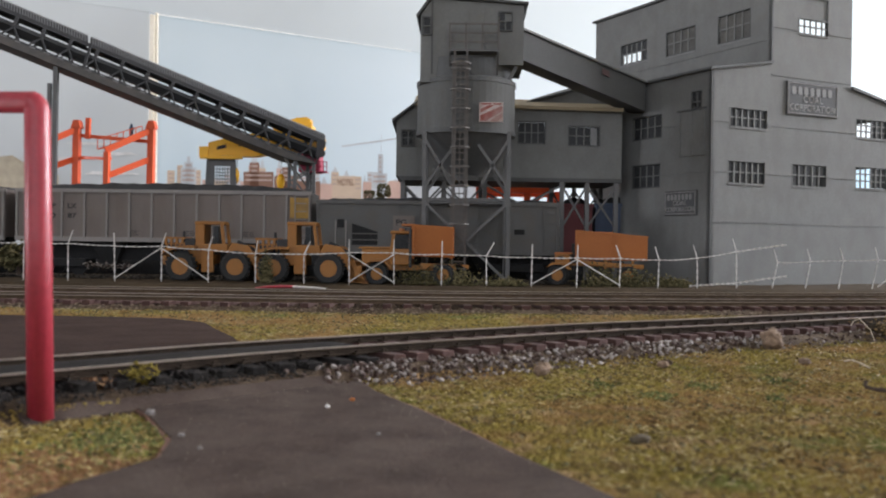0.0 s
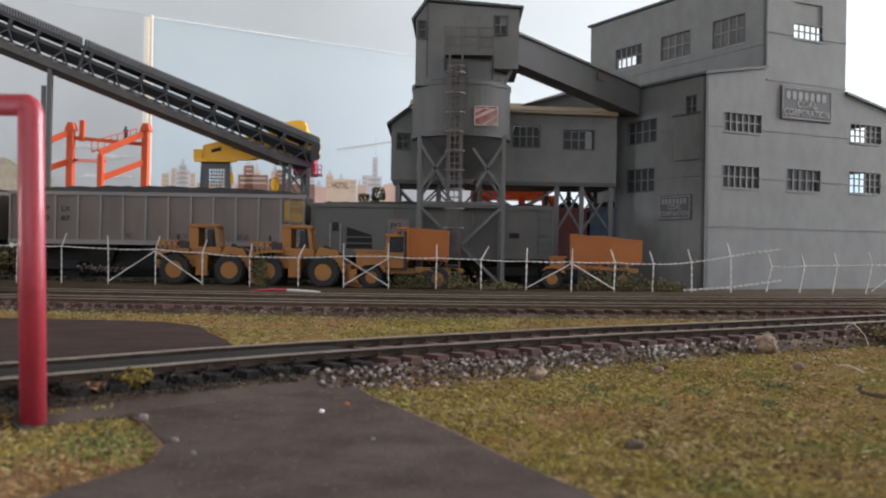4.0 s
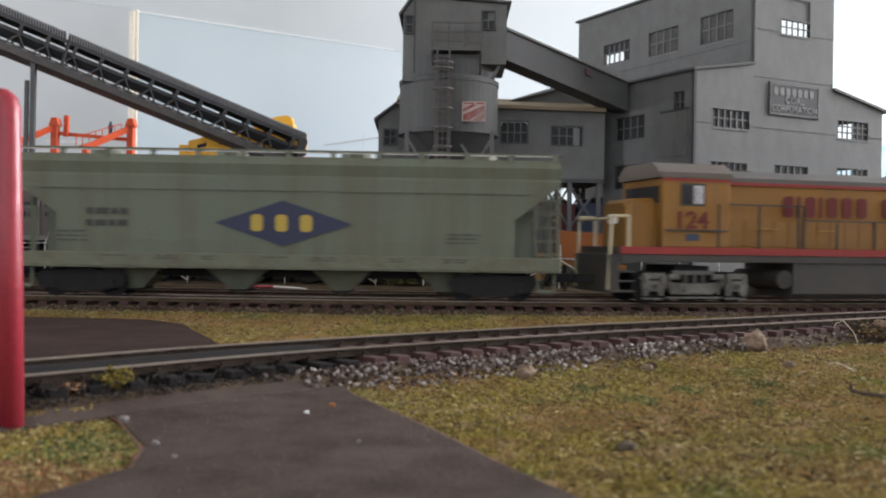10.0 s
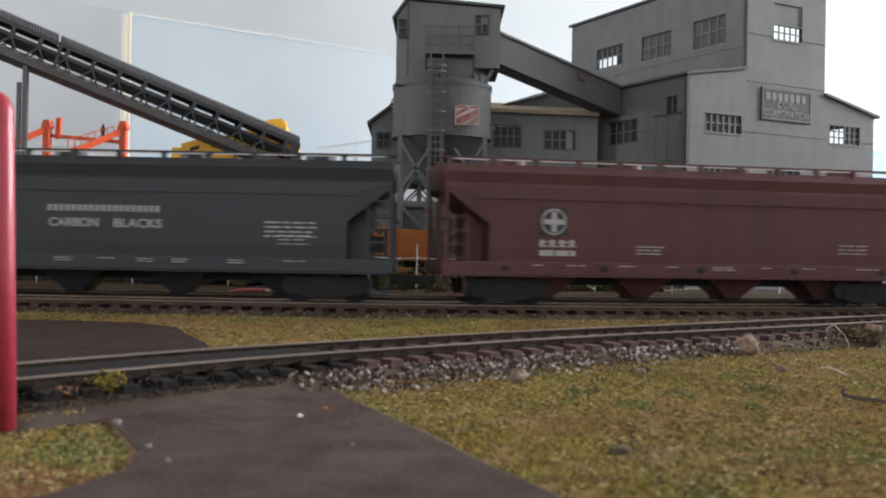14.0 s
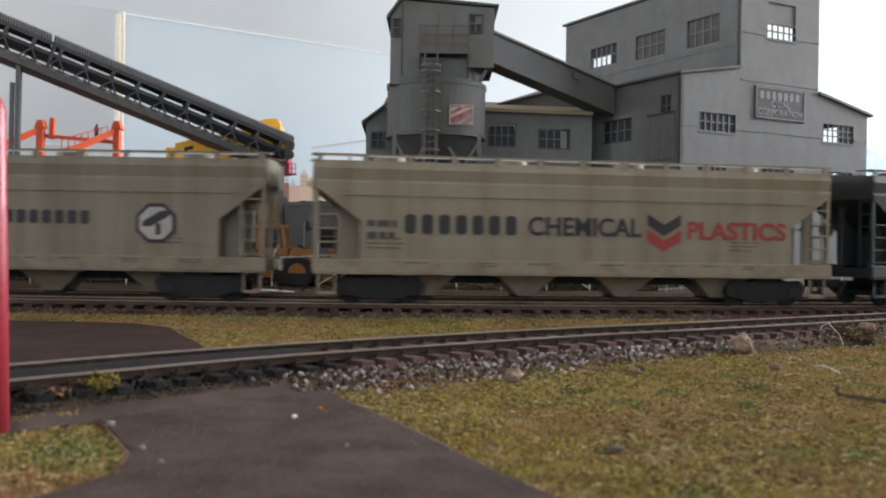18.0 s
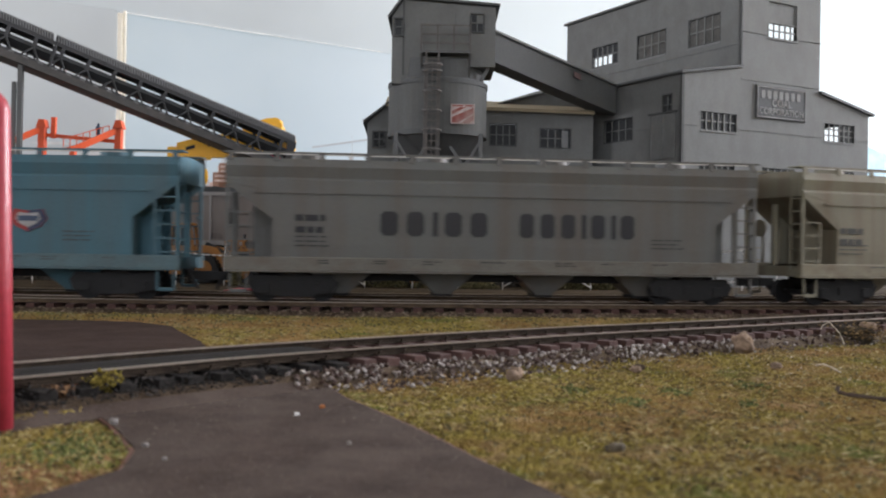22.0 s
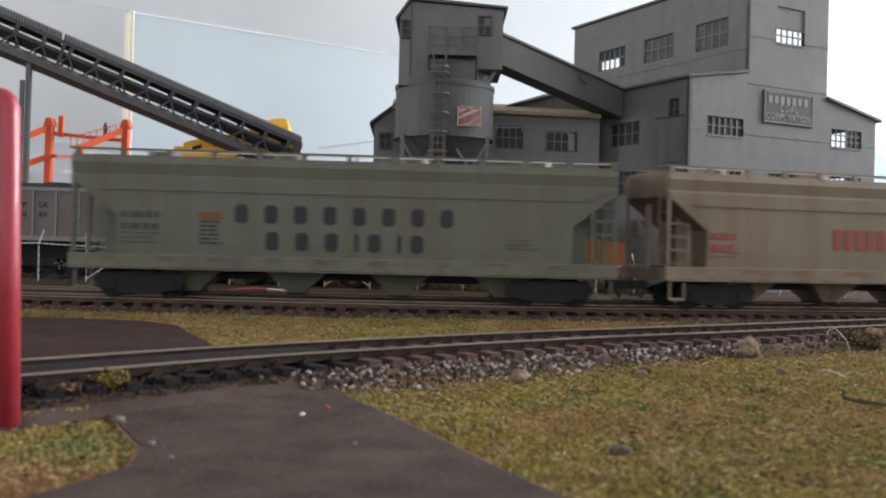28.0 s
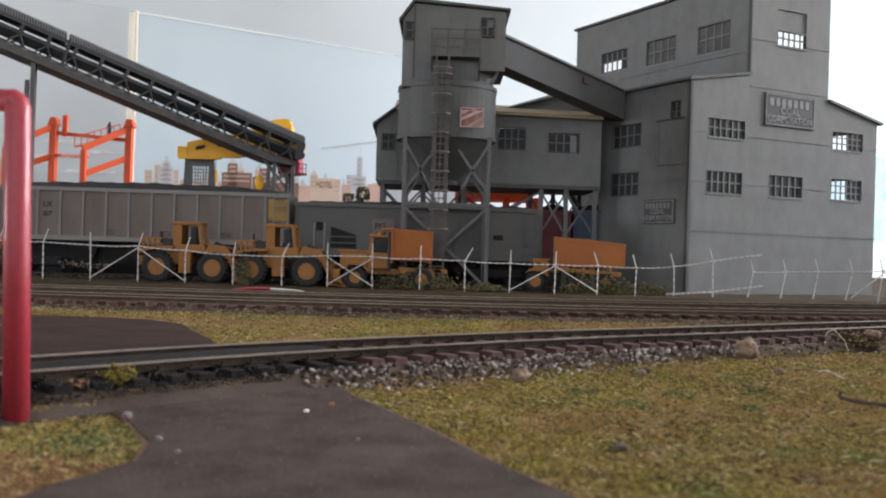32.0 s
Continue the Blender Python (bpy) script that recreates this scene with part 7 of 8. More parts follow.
        part("outlet", box(c - 0.3, c + 0.3, -0.55, 0.55, 0.2, 0.3, bevel=0.02), M["truck_black"], w)
        part("bay_seam", beam((c, -0.93, 0.9), (c, -0.63, 0.32), 0.05), m, w)
    for s in (-1, 1):
        e = s * HALF
        # ends: platform, posts, ladders
        part("end_sill", box(min(e, e - s * 0.35), max(e, e - s * 0.35), -1.5, 1.5, 0.98, 1.32), m, w)
        part("end_floor", box(min(e - s * .36, e - s * 1.3), max(e - s * .36, e - s * 1.3), -1.25, 1.25, 1.1, 1.2), M["truck_black"], w)
        for y in (-1.42, 1.42):
            part("end_post", box(e - s * 0.06 - 0.05, e - s * 0.06 + 0.05, y - 0.05, y + 0.05, 1.3, 4.42), m, w)
            part("corner_stirrup", beam((e - s * 0.15, y, 0.9), (e - s * 0.15, y, 0.35), 0.06), m, w)
            part("corner_stirrup", beam((e - s * 0.65, y, 0.9), (e - s * 0.65, y, 0.35), 0.06), m, w)
            part("step", beam((e - s * 0.15, y, 0.36), (e - s * 0.65, y, 0.36), 0.06, 0.1), m, w)
            full = s > 0
            lad = part("ladder", beam((e - s * 0.75, y - 0.03, 1.25), (e - s * 0.75, y - 0.03, 4.3 if full else 2.75), 0.07), m, w, "side ladder")
            for k in range(7 if full else 4):
                part("rung", beam((e - s * 0.06, y - 0.05, 1.5 + 0.42 * k), (e - s * 0.75, y - 0.05, 1.5 + 0.42 * k), 0.045), m, lad)
        part("slope_brace", beam((e - s * 0.1, 0, 1.2), (e - s * 0.1, 0, 3.4), 0.14), m, w)
        part("end_ladder", beam((e + s * 0.02, -0.95, 1.2), (e + s * 0.02, -0.95, 4.5), 0.05), m, w)
        for k in range(7):
            part("end_rung", beam((e + s * 0.03, -1.4, 1.45 + 0.42 * k), (e + s * 0.03, -0.95, 1.45 + 0.42 * k), 0.045), m, w)
        part("brake_gear" if s < 0 else "air_pipe", tube((e + s * 0.05, 0.5, 2.6), (e + s * 0.12, 0.5, 2.6), 0.3 if s < 0 else 0.06), m, w)
        part("coupler", box(min(e, e + s * 0.56), max(e, e + s * 0.75), -0.14, 0.14, 0.62, 0.9, bevel=0.03), M["truck_black"], w, "black knuckle coupler")
        bogie(w, s * 6.35, M["truck_black"])
        part("air_hose", tube((e + s * .1, -0.45, 0.85), (e + s * 0.35, -0.42, 0.35), 0.05), M["truck_black"], w)
    return w


def marks(w, material, seed, x=-7.0, right=True):
    """Small data blocks along the side and the sill."""
    print_part("small_print", bars(x, x + 1.3, 2.05, 3, -1.545, 0.035, 0.14, seed=seed), material, w, "small unreadable data")
    if right:
        print_part("small_print", bars(4.9, 6.0, 2.1, 3, -1.545, 0.03, 0.13, seed=seed + 1), material, w, "small unreadable data")
    rnd, bm = random.Random(seed + 2), bmesh.new()
    a = -5.6
    while a < 6.3:
        b = a + rnd.uniform(0.4, 0.9)
        bars(a, b, 1.32, rnd.choice((1, 2, 2)), -1.565, 0.03, 0.075, bm, seed + int(a * 9))
        a = b + rnd.uniform(0.5, 1.5)
    print_part("small_print", bm, material, w, "small unreadable data")


def number_bars(w, x0, x1, z, material, two=True):
    print_part("small_print", bars(x0, x1, z, 2 if two else 1, -1.55, 0.19, 0.36, seed=7), material, w, "reporting marks as plain bars")


SIDE = -1.55
FAINT = paint("faint_lettering", (0.054, 0.053, 0.049), 0.75, spread=0.2, coarse=2)
INK = paint("black_lettering", (0.026, 0.026, 0.029), 0.75)
PALE = paint("pale_lettering", (0.29, 0.28, 0.27), 0.7, spread=0.2, coarse=2)
RED_INK = paint("red_lettering", (0.21, 0.045, 0.04), 0.6)
GOLD = paint("gold_lettering", (0.42, 0.30, 0.05), 0.6)
NAVY = paint("navy_emblem", (0.02, 0.025, 0.06), 0.5)
wagons = []

w = hopper((0.120, 0.137, 0.099), "grey-green covered hopper wagon with dark diamond emblem")
number_bars(w, -6.1, -4.7, 2.75, FAINT)
marks(w, FAINT, 20)
part("emblem", plate([(-2.2, 2.35), (-0.12, 3.05), (2.0, 2.35), (-0.12, 1.65)], SIDE - .012, SIDE + 0.02), NAVY, w, "dark blue diamond emblem")
letter_row(w, GOLD, 3, -1.1, 1.16, 2.1, 2.62, SIDE - 0.035, 0.26, "gold blocks in the emblem")
wagons.append(w)

w = hopper((0.072, 0.0245, 0.026), "dark brown-red covered hopper wagon with round cross emblem", rust=0.45, pads=True)
part("emblem", tube((-4.95, SIDE - .01, 2.66), (-4.95, SIDE + .03, 2.66), 0.41, n=28), PALE, w, "round pale emblem with dark cross")
part("emblem_field", tube((-4.95, SIDE - .025, 2.66), (-4.95, SIDE - .011, 2.66), 0.36, n=28), INK, w)
part("emblem_ground", box(-5.4, -4.5, SIDE + .004, SIDE + .02, 2.22, 3.1), INK, w, "black square behind the emblem")
x_ = bmesh.new()
box(-5.27, -4.63, SIDE - .04, SIDE - .026, 2.58, 2.74, x_)
box(-5.03, -4.87, SIDE - .045, SIDE - .041, 2.34, 2.98, x_)
part("emblem_cross", x_, PALE, w)
letter_row(w, PALE, 4, -5.4, -4.1, 1.88, 2.10, SIDE - .01, 0.28, "pale blocks in place of the name")
print_part("small_print", bars(-5.4, -4.2, 1.76, 1, SIDE - .01, 0.16), PALE, w, "road number as plain bars")
marks(w, PALE, 30, -5.4)
print_part("small_print", bars(-2.2, -1.2, 1.95, 3, SIDE, 0.04, 0.11, seed=3), PALE, w)
wagons.append(w)

w = hopper((0.020, 0.023, 0.025), "black covered hopper wagon with pale lettering", 0.5, rust=0.1)
number_bars(w, -6.6, -5.9, 2.7, PALE)
marks(w, PALE, 40, -6.6)
part("emblem", box(-4.5, -3.7, SIDE - .01, SIDE + .03, 1.85, 2.75), GOLD, w, "small gold shield emblem")
part("emblem_field", box(-4.35, -3.85, SIDE - .03, SIDE - .012, 2.05, 2.6), INK, w)
letter_row(w, PALE, 19, -2.1, 1.35, 2.72, 2.92, SIDE, 0.24, "pale blocks in place of the name")
part("lettering", put(writing("CARBON", 0.27, 1.5), -1.3, SIDE, 2.38), PALE, w, "pale word")
part("lettering", put(writing("BLACKS", 0.27, 1.45), 0.65, SIDE, 2.38), PALE, w, "pale word")
print_part("small_print", bars(4.5, 6.2, 2.5, 4, SIDE, 0.05, 0.14, seed=8), PALE, w)
wagons.append(w)

w = hopper((0.19, 0.168, 0.122), "pale beige-grey covered hopper wagon with red and black lettering", rust=0.55)
number_bars(w, -6.8, -5.8, 2.6, FAINT)
marks(w, FAINT, 50, -6.8)
letter_row(w, INK, 7, -5.65, -1.97, 2.2, 2.80, SIDE, 0.24, "black blocks in place of the name")
part("lettering", put(writing("CHEMICAL", 0.60, 3.68), 0.07, SIDE, 2.5), INK, w, "black word")
part("emblem", plate([(2.12, 2.95), (2.67, 2.62), (3.22, 2.95), (3.22, 2.6), (2.67, 2.27), (2.12, 2.6)], SIDE - .01, SIDE + .02), INK, w, "black and red double chevron")
part("emblem", plate([(2.12, 2.45), (2.67, 2.12), (3.22, 2.45), (3.22, 2.1), (2.67, 1.77), (2.12, 2.1)], SIDE - .01, SIDE + .02), M["up_red"], w)
part("lettering", put(writing("PLASTICS", 0.58, 3.35), 5.13, SIDE, 2.45), M["up_red"], w, "red word")
wagons.append(w)

w = hopper((0.158, 0.147, 0.108), "grey covered hopper wagon with octagonal emblem", rust=0.65)
number_bars(w, -6.9, -5.8, 2.6, FAINT)
marks(w, FAINT, 60, -6.9)
letter_row(w, INK, 8, -2.7, 0.05, 2.35, 2.76, SIDE, 0.24, "black blocks in place of the name", narrow=(1, 6))
letter_row(w, INK, 7, 0.5, 3.2, 2.35, 2.76, SIDE, 0.24, "black blocks in place of the name")
part("name_dash", box(0.1, 0.38, SIDE, SIDE + .02, 2.5, 2.58), INK, w)
oct_ = lambda r: [(5.1 + r * math.cos(radians(22.5 + 45 * i)), 2.4 + r * math.sin(radians(22.5 + 45 * i))) for i in range(8)]
part("emblem", plate(oct_(0.65), SIDE - .005, SIDE + .03), INK, w, "octagonal black and white emblem")
part("emblem_field", plate(oct_(0.53), SIDE - .02, SIDE - .006), PALE, w)
x_ = plate([(4.7, 2.3), (4.95, 2.3), (5.5, 2.62), (5.5, 2.78), (5.25, 2.78), (4.7, 2.45)], SIDE - .035, SIDE - .022)
plate([(5.1, 2.05), (5.25, 2.05), (5.25, 2.4), (5.1, 2.4)], SIDE - .04, SIDE - .036, x_)
part("emblem_figure", x_, INK, w)
wagons.append(w)

w = hopper((0.098, 0.099, 0.094), "dark grey covered hopper wagon with large dark lettering", rust=0.45)
number_bars(w, -6.3, -5.3, 2.7, INK)
marks(w, INK, 70, -6.3)
letter_row(w, INK, 5, -3.7, -0.1, 2.1, 2.85, SIDE, 0.2, "large dark blocks in place of the name", narrow=(2,))
letter_row(w, INK, 7, 0.65, 4.55, 2.1, 2.85, SIDE, 0.2, "large dark blocks in place of the name", narrow=(3, 5))
wagons.append(w)

w = hopper((0.044, 0.106, 0.134), "teal blue covered hopper wagon with red shield emblem", rust=0.35)
number_bars(w, -6.9, -5.7, 2.65, FAINT)
marks(w, FAINT, 80, -6.9)
letter_row(w, INK, 7, -4.3, -1.2, 2.3, 2.80, SIDE, 0.24, "black blocks in place of the name")
part("lettering", put(writing("PLASTICS", 0.50, 3.2), 0.88, SIDE, 2.52), INK, w, "black word")
sh = lambda k: [(3.85 + a * k * 0.8, 2.45 + b * k) for a, b in ((-0.55, 0.3), (0, 0.24), (0.55, 0.3), (0.72, 0.0), (0.5, -0.22), (0, -0.40), (-0.5, -0.22), (-0.72, 0.0))]
part("emblem", plate(sh(1.0), SIDE - .005, SIDE + .03), M["up_red"], w, "red, white and blue shield emblem")
part("emblem_half", plate([p for p in sh(0.98) if p[0] >= 3.84], SIDE - .012, SIDE - .006), NAVY, w, "dark half of the shield")
part("emblem_field", plate(sh(0.66), SIDE - .02, SIDE - .013), PALE, w)
part("emblem_band", box(3.55, 4.15, SIDE - .035, SIDE - .021, 2.38, 2.54), M["blue"], w)
wagons.append(w)

w = hopper((0.166, 0.137, 0.102), "beige-grey covered hopper wagon with red lettering and square emblem", rust=0.55)
number_bars(w, -6.9, -5.9, 2.5, RED_INK)
marks(w, RED_INK, 90, -6.9)
letter_row(w, RED_INK, 10, -2.25, 2.1, 2.05, 2.75, SIDE, 0.18, "red blocks in place of the name")
part("emblem", box(4.85, 6.5, SIDE - .005, SIDE + .03, 1.75, 3.05), M["emblem_red"], w, "square red and black emblem")
part("emblem_field", box(5.08, 6.27, SIDE - .02, SIDE - .006, 2.0, 2.8), INK, w)
print_part("emblem_print", bars(5.2, 6.2, 2.68, 1, SIDE - .035, 0.2, seed=4, bm=bars(5.35, 6.0, 2.34, 1, SIDE - .035, 0.2, seed=5)), PALE, w)
wagons.append(w)

w = hopper((0.100, 0.107, 0.081), "olive-grey covered hopper wagon with two rows of black lettering", rust=0.5)
number_bars(w, -6.9, -5.6, 2.7, FAINT)
marks(w, FAINT, 100, -6.9)
print_part("small_print", bars(-4.5, -3.8, 2.45, 6, SIDE, 0.05, 0.13, seed=9), INK, w)
part("patch", box(-4.55, -3.8, SIDE, SIDE + .02, 2.5, 2.72), paint("rust_patch", (0.16, 0.07, 0.035), 0.9), w, "small rust-brown patch")
letter_row(w, INK, 8, -3.45, 3.75, 2.42, 2.98, SIDE, 0.26, "large black blocks in place of the name")
letter_row(w, INK, 7, -2.5, 2.85, 1.6, 2.16, SIDE, 0.26, "large black blocks in place of the name", narrow=(3, 5))
wagons.append(w)


# ---- diesel locomotives ----
def locomotive(number, label):
    """Six-axle diesel: low nose, cab, long hood with a wider radiator end, walkways with handrails."""
    l = thing("diesel_locomotive", 0, 0, 0, 0, label, "locomotive", "diesel locomotives")
    part("frame", box(-8.2, 8.2, -1.5, 1.5, 1.34, 1.575, bevel=0.03), M["up_frame"], l, "dark grey frame")
    for sy in (-1, 1):
        a, b = sorted((sy * 1.5, sy * 1.53))
        part("stripe", box(-8.2, 8.2, a, b, 1.58, 1.81), M["up_red"], l, "red sill stripe")
    part("walkway", box(-8.25, 8.25, -1.49, 1.49, 1.58, 1.80), M["up_frame"], l)
    hood = part("hood", box(-8.0, 4.5, -1.02, 1.02, 1.80, 3.93, bevel=0.04), M["up_yellow"], l, "yellow long hood")
    part("roof", loft([[(x, y, z) for y, z in ((-1.02, 3.94), (-1.02, 4.10), (-0.7, 4.33), (0.7, 4.33), (1.02, 4.10), (1.02, 3.94))] for x in (-3.9, 4.5)]), M["up_grey"], hood, "grey rounded roof")
    part("roof_stripe", box(-8.02, 4.5, -1.095, -1.022, 3.85, 3.95), M["up_red"], hood)
    part("roof_stripe", box(-8.02, 4.5, 1.022, 1.095, 3.85, 3.95), M["up_red"], hood)
    part("radiator", loft([[(x, y, z) for y, z in ((-1.06, 3.96), (-1.2, 4.0), (-1.2, 4.26), (-0.95, 4.46), (0.95, 4.46), (1.2, 4.26), (1.2, 4.0), (1.06, 3.96))] for x in (-8.05, -3.9)]), M["up_grey"], hood, "grey overhanging radiator")
    part("radiator_upper", box(-8.0, -4.0, -1.07, 1.07, 2.7, 3.84, bevel=0.03), M["up_yellow"], hood)
    g = bmesh.new()
    for i in range(14):
        box(-7.8 + i * 0.27, -7.65 + i * 0.27, -0.93, 0.93, 4.46, 4.49, g)
    part("grille", g, M["up_frame"], hood)
    for sy in (-1, 1):
        y0 = sy * 1.02
        door = part("hood_door", box(0, 0.45, min(y0, y0 + sy * .025), max(y0, y0 + sy * .025), 1.9, 2.72), M["up_yellow"], hood)
        door.matrix_basis = pose(-3.6 * S, 0, 0)
        for i in range(1, 15):
            shared("hood_door", door, hood, -3.6 + i * 0.53)
        panel = part("access_panel", box(0, 0.75, min(y0, y0 + sy * .03), max(y0, y0 + sy * .03), 1.92, 2.66), M["up_yellow"], hood)
        panel.matrix_basis = pose(-7.7 * S, 0, 0)
        for i in range(1, 4):
            shared("access_panel", panel, hood, -7.7 + i * 0.9)
        for j in range(3):
            part("vent", box(-1.5 + j * 1.8, -0.6 + j * 1.8, min(y0, y0 + sy * .035), max(y0, y0 + sy * .035), 2.12, 2.19), M["up_yellow"], hood)
        for x_, z_, w_ in ((-7.6, 3.1, 1.5), (-7.5, 2.5, 1.4), (-5.4, 3.25, 0.9), (-5.9, 2.58, 1.2), (-4.2, 2.5, 0.8), (-2.6, 2.4, 0.9), (0.4, 2.42, 0.7), (2.6, 2.45, 0.8), (-6.6, 2.1, 0.7)):
            part("grab_iron", beam((x_, sy * 1.1, z_), (x_ + w_, sy * 1.1, z_), 0.05, 0.04), M["faded"], hood, "yellow grab iron")
        part("louvre", box(-6.9, -5.6, min(sy * 1.071, sy * 1.09), max(sy * 1.071, sy * 1.09), 3.35, 3.75), M["up_yellow"], hood)
    # cab
    cab = part("cab", box(4.5, 6.8, -1.45, 1.45, 1.80, 4.01, bevel=0.05), M["up_yellow"], l, "yellow cab")
    part("cab_roof", loft([[(x, y, z) for y, z in ((-1.48, 4.0), (-1.48, 4.18), (-1.0, 4.50), (1.0, 4.50), (1.48, 4.18), (1.48, 4.0))] for x in (4.42, 6.95)]), M["cab_tan"], cab, "tan-grey cab roof")
    part("cab_stripe", box(4.5, 6.8, -1.47, -1.452, 3.9, 3.98, box(4.5, 6.8, 1.452, 1.47, 3.9, 3.98)), M["up_red"], cab)
    for sy in (-1, 1):
        dx = -0.28 if sy < 0 else 0.0
        y0, y1 = sorted((sy * 1.455, sy * 1.47))
        w = part("window", box(5.36 + dx, 6.2 + dx, y0, y1, 3.12, 3.84), M["up_frame"], cab, "dark window surround")
        y0, y1 = sorted((sy * 1.471, sy * 1.48))
        # One pane is coloured pale in place of light seen through it.
        part("pane", box(5.43 + dx, 5.76 + dx, y0, y1, 3.19, 3.77), M["pane_painted_bright"], w, "cab window painted pale for the light showing through")
        part("pane", box(5.82 + dx, 6.13 + dx, y0, y1, 3.19, 3.77), M["pane"], w, "dark cab window")
        bm = put(writing(number, 0.56, 1.04), 0, 0, 0)
        if sy > 0:
            bmesh.ops.rotate(bm, verts=bm.verts, cent=(0, 0, 0), matrix=Matrix.Rotation(math.pi, 3, "Z"))
        part("number", put(bm, 5.76 + 0.7 * dx, sy * 1.47, 2.68), LETTER_RED, cab, "red road number")
        part("ledge", box(4.6, 6.75, min(sy * 1.45, sy * 1.52), max(sy * 1.45, sy * 1.52), 2.32, 2.37), M["up_frame"], cab)
        part("badge", box(5.55, 6.0, min(sy * 1.45, sy * 1.475), max(sy * 1.45, sy * 1.475), 2.02, 2.24), M["blue"], cab, "small blue shield")
        # handrails
        hr = part("handrail", beam((-8.1, sy * 1.45, 2.74), (1.85, sy * 1.45, 2.74), 0.045), M["rail_dark"], l, "dark handrail")
        part("handrail", beam((1.85, sy * 1.45, 3.2), (4.5, sy * 1.45, 3.2), 0.05), M["rail_dark"], l)
        for i in range(10):
            x = -7.9 + i * 1.42
            part("stanchion", beam((x, sy * 1.45, 1.76), (x, sy * 1.45, 2.75 if x < 1.9 else 3.2), 0.055), M["rail_dark"], hr)
        part("stanchion", beam((1.85, sy * 1.45, 1.76), (1.85, sy * 1.45, 3.2), 0.055), M["rail_dark"], hr)
        # name on the hood as plain shapes
        y0 = -1.085 if sy < 0 else 1.065
        letter_row(hood, LETTER_RED, 5, -3.82, -1.15, 2.86, 3.55, y0, 0.24, "red blocks in place of the name", narrow=(2,))
        letter_row(hood, LETTER_RED, 7, -0.75, 2.55, 2.86, 3.55, y0, 0.24, "red blocks in place of the name", narrow=(3, 5))
    # nose
    part("nose", loft([[(6.8, y, z) for y, z in ((-0.95, 1.66), (-0.95, 3.24), (-0.8, 3.38), (0.8, 3.38), (0.95, 3.24), (0.95, 1.66))], [(7.55, y, z) for y, z in ((-0.92, 1.66), (-0.92, 3.2), (-0.77, 3.34), (0.77, 3.34), (0.92, 3.2), (0.92, 1.66))], [(7.78, y, z) for y, z in ((-0.85, 1.66), (-0.85, 3.05), (-0.7, 3.2), (0.7, 3.2), (0.85, 3.05), (0.85, 1.66))]]), M["up_yellow"], l, "yellow low nose")
    part("nose_light", box(7.7, 7.85, -0.3, 0.3, 2.55, 2.85, bevel=0.03), M["white"], l, "white headlight housing")
    part("front_window", box(6.8, 6.83, -1.2, 1.2, 3.2, 3.75), M["pane"], l)
    part("brake_wheel", tube((7.1, -0.98, 2.72), (7.1, -1.06, 2.72), 0.3), M["up_frame"], l)
    for s in (-1, 1):
        e = s * 8.2
        part("pilot", box(min(e, e + s * 0.3), max(e, e + s * 0.3), -1.45, 1.45, 0.35, 1.57, bevel=0.04), M["up_frame"], l, "dark pilot plate")
        for y in (-1.3, 1.3):
            st = part("step", box(min(e - s * 0.5, e + s * .28), max(e - s * 0.5, e + s * .28), y - 0.2, y + 0.2, 0.38, 0.44), M["up_frame"], l, "corner steps")
            for z in (0.7, 1.0, 1.3):
                part("tread", box(min(e - s * 0.5, e + s * .28), max(e - s * 0.5, e + s * .28), y - 0.2, y + 0.2, z, z + 0.05), M["up_frame"], st)
            part("grab_rail", tube((e + s * 0.3, y, 0.45), (e + s * 0.2, y, 2.76), 0.05), M["end_rail"], l)
            part("grab_rail", tube((e - s * 0.35, y, 1.6), (e - s * 0.35, y, 2.76), 0.05), M["end_rail"], l)
            part("grab_rail", tube((e + s * 0.2, y, 2.76), (e - s * 0.35, y, 2.76), 0.05), M["end_rail"], l)
        part("end_rail", tube((e + s * 0.2, -1.3, 2.68), (e + s * 0.2, 1.3, 2.68), 0.045), M["end_rail"], l)
        part("coupler", box(min(e, e + s * 0.9), max(e, e + s * 0.9), -0.14, 0.14, 0.62, 0.9, bevel=0.03), M["truck_black"], l, "black coupler")
        # three-axle truck
        x = s * 5.55
        half = 1.85
        t = part("truck", box(x - 0.7, x + 0.7, -1.0, 1.0, 0.9, 0.99), M["truck_black"], l, "silver three-axle truck")
        for sy in (-1, 1):
            near = lambda a, b: sorted((sy * a, sy * b))
            part("side_frame", plate([(x - half, 0.78), (x - 1.05, 0.66), (x - 0.85, 0.40), (x - 0.6, 0.30), (x + 0.6, 0.30), (x + 0.85, 0.40), (x + 1.05, 0.66), (x + half, 0.78), (x + half - 0.1, 0.92), (x + 1.0, 0.96), (x + 0.8, 0.70), (x + 0.5, 0.66), (x - 0.5, 0.66), (x - 0.8, 0.70), (x - 1.0, 0.96), (x - half + 0.1, 0.92)], *near(1.08, 1.20)), M["silver"], t, "silver truck side frame")
            part("equaliser", box(x - 0.72, x + 0.72, *near(1.05, 1.16), 0.93, 1.06, bevel=0.02), M["silver"], t)
            part("lower_tie", box(x - 0.95, x + 0.95, *near(1.13, 1.21), 0.17, 0.23), M["silver"], t)
            part("center_boss", plate([(x - 0.34, 0.36), (x + 0.34, 0.36), (x + 0.40, 0.50), (x + 0.28, 0.63), (x - 0.28, 0.63), (x - 0.40, 0.50)], *near(1.20, 1.27)), M["silver"], t)
            for a in (-1.42, 1.42):
                c_ = x + a
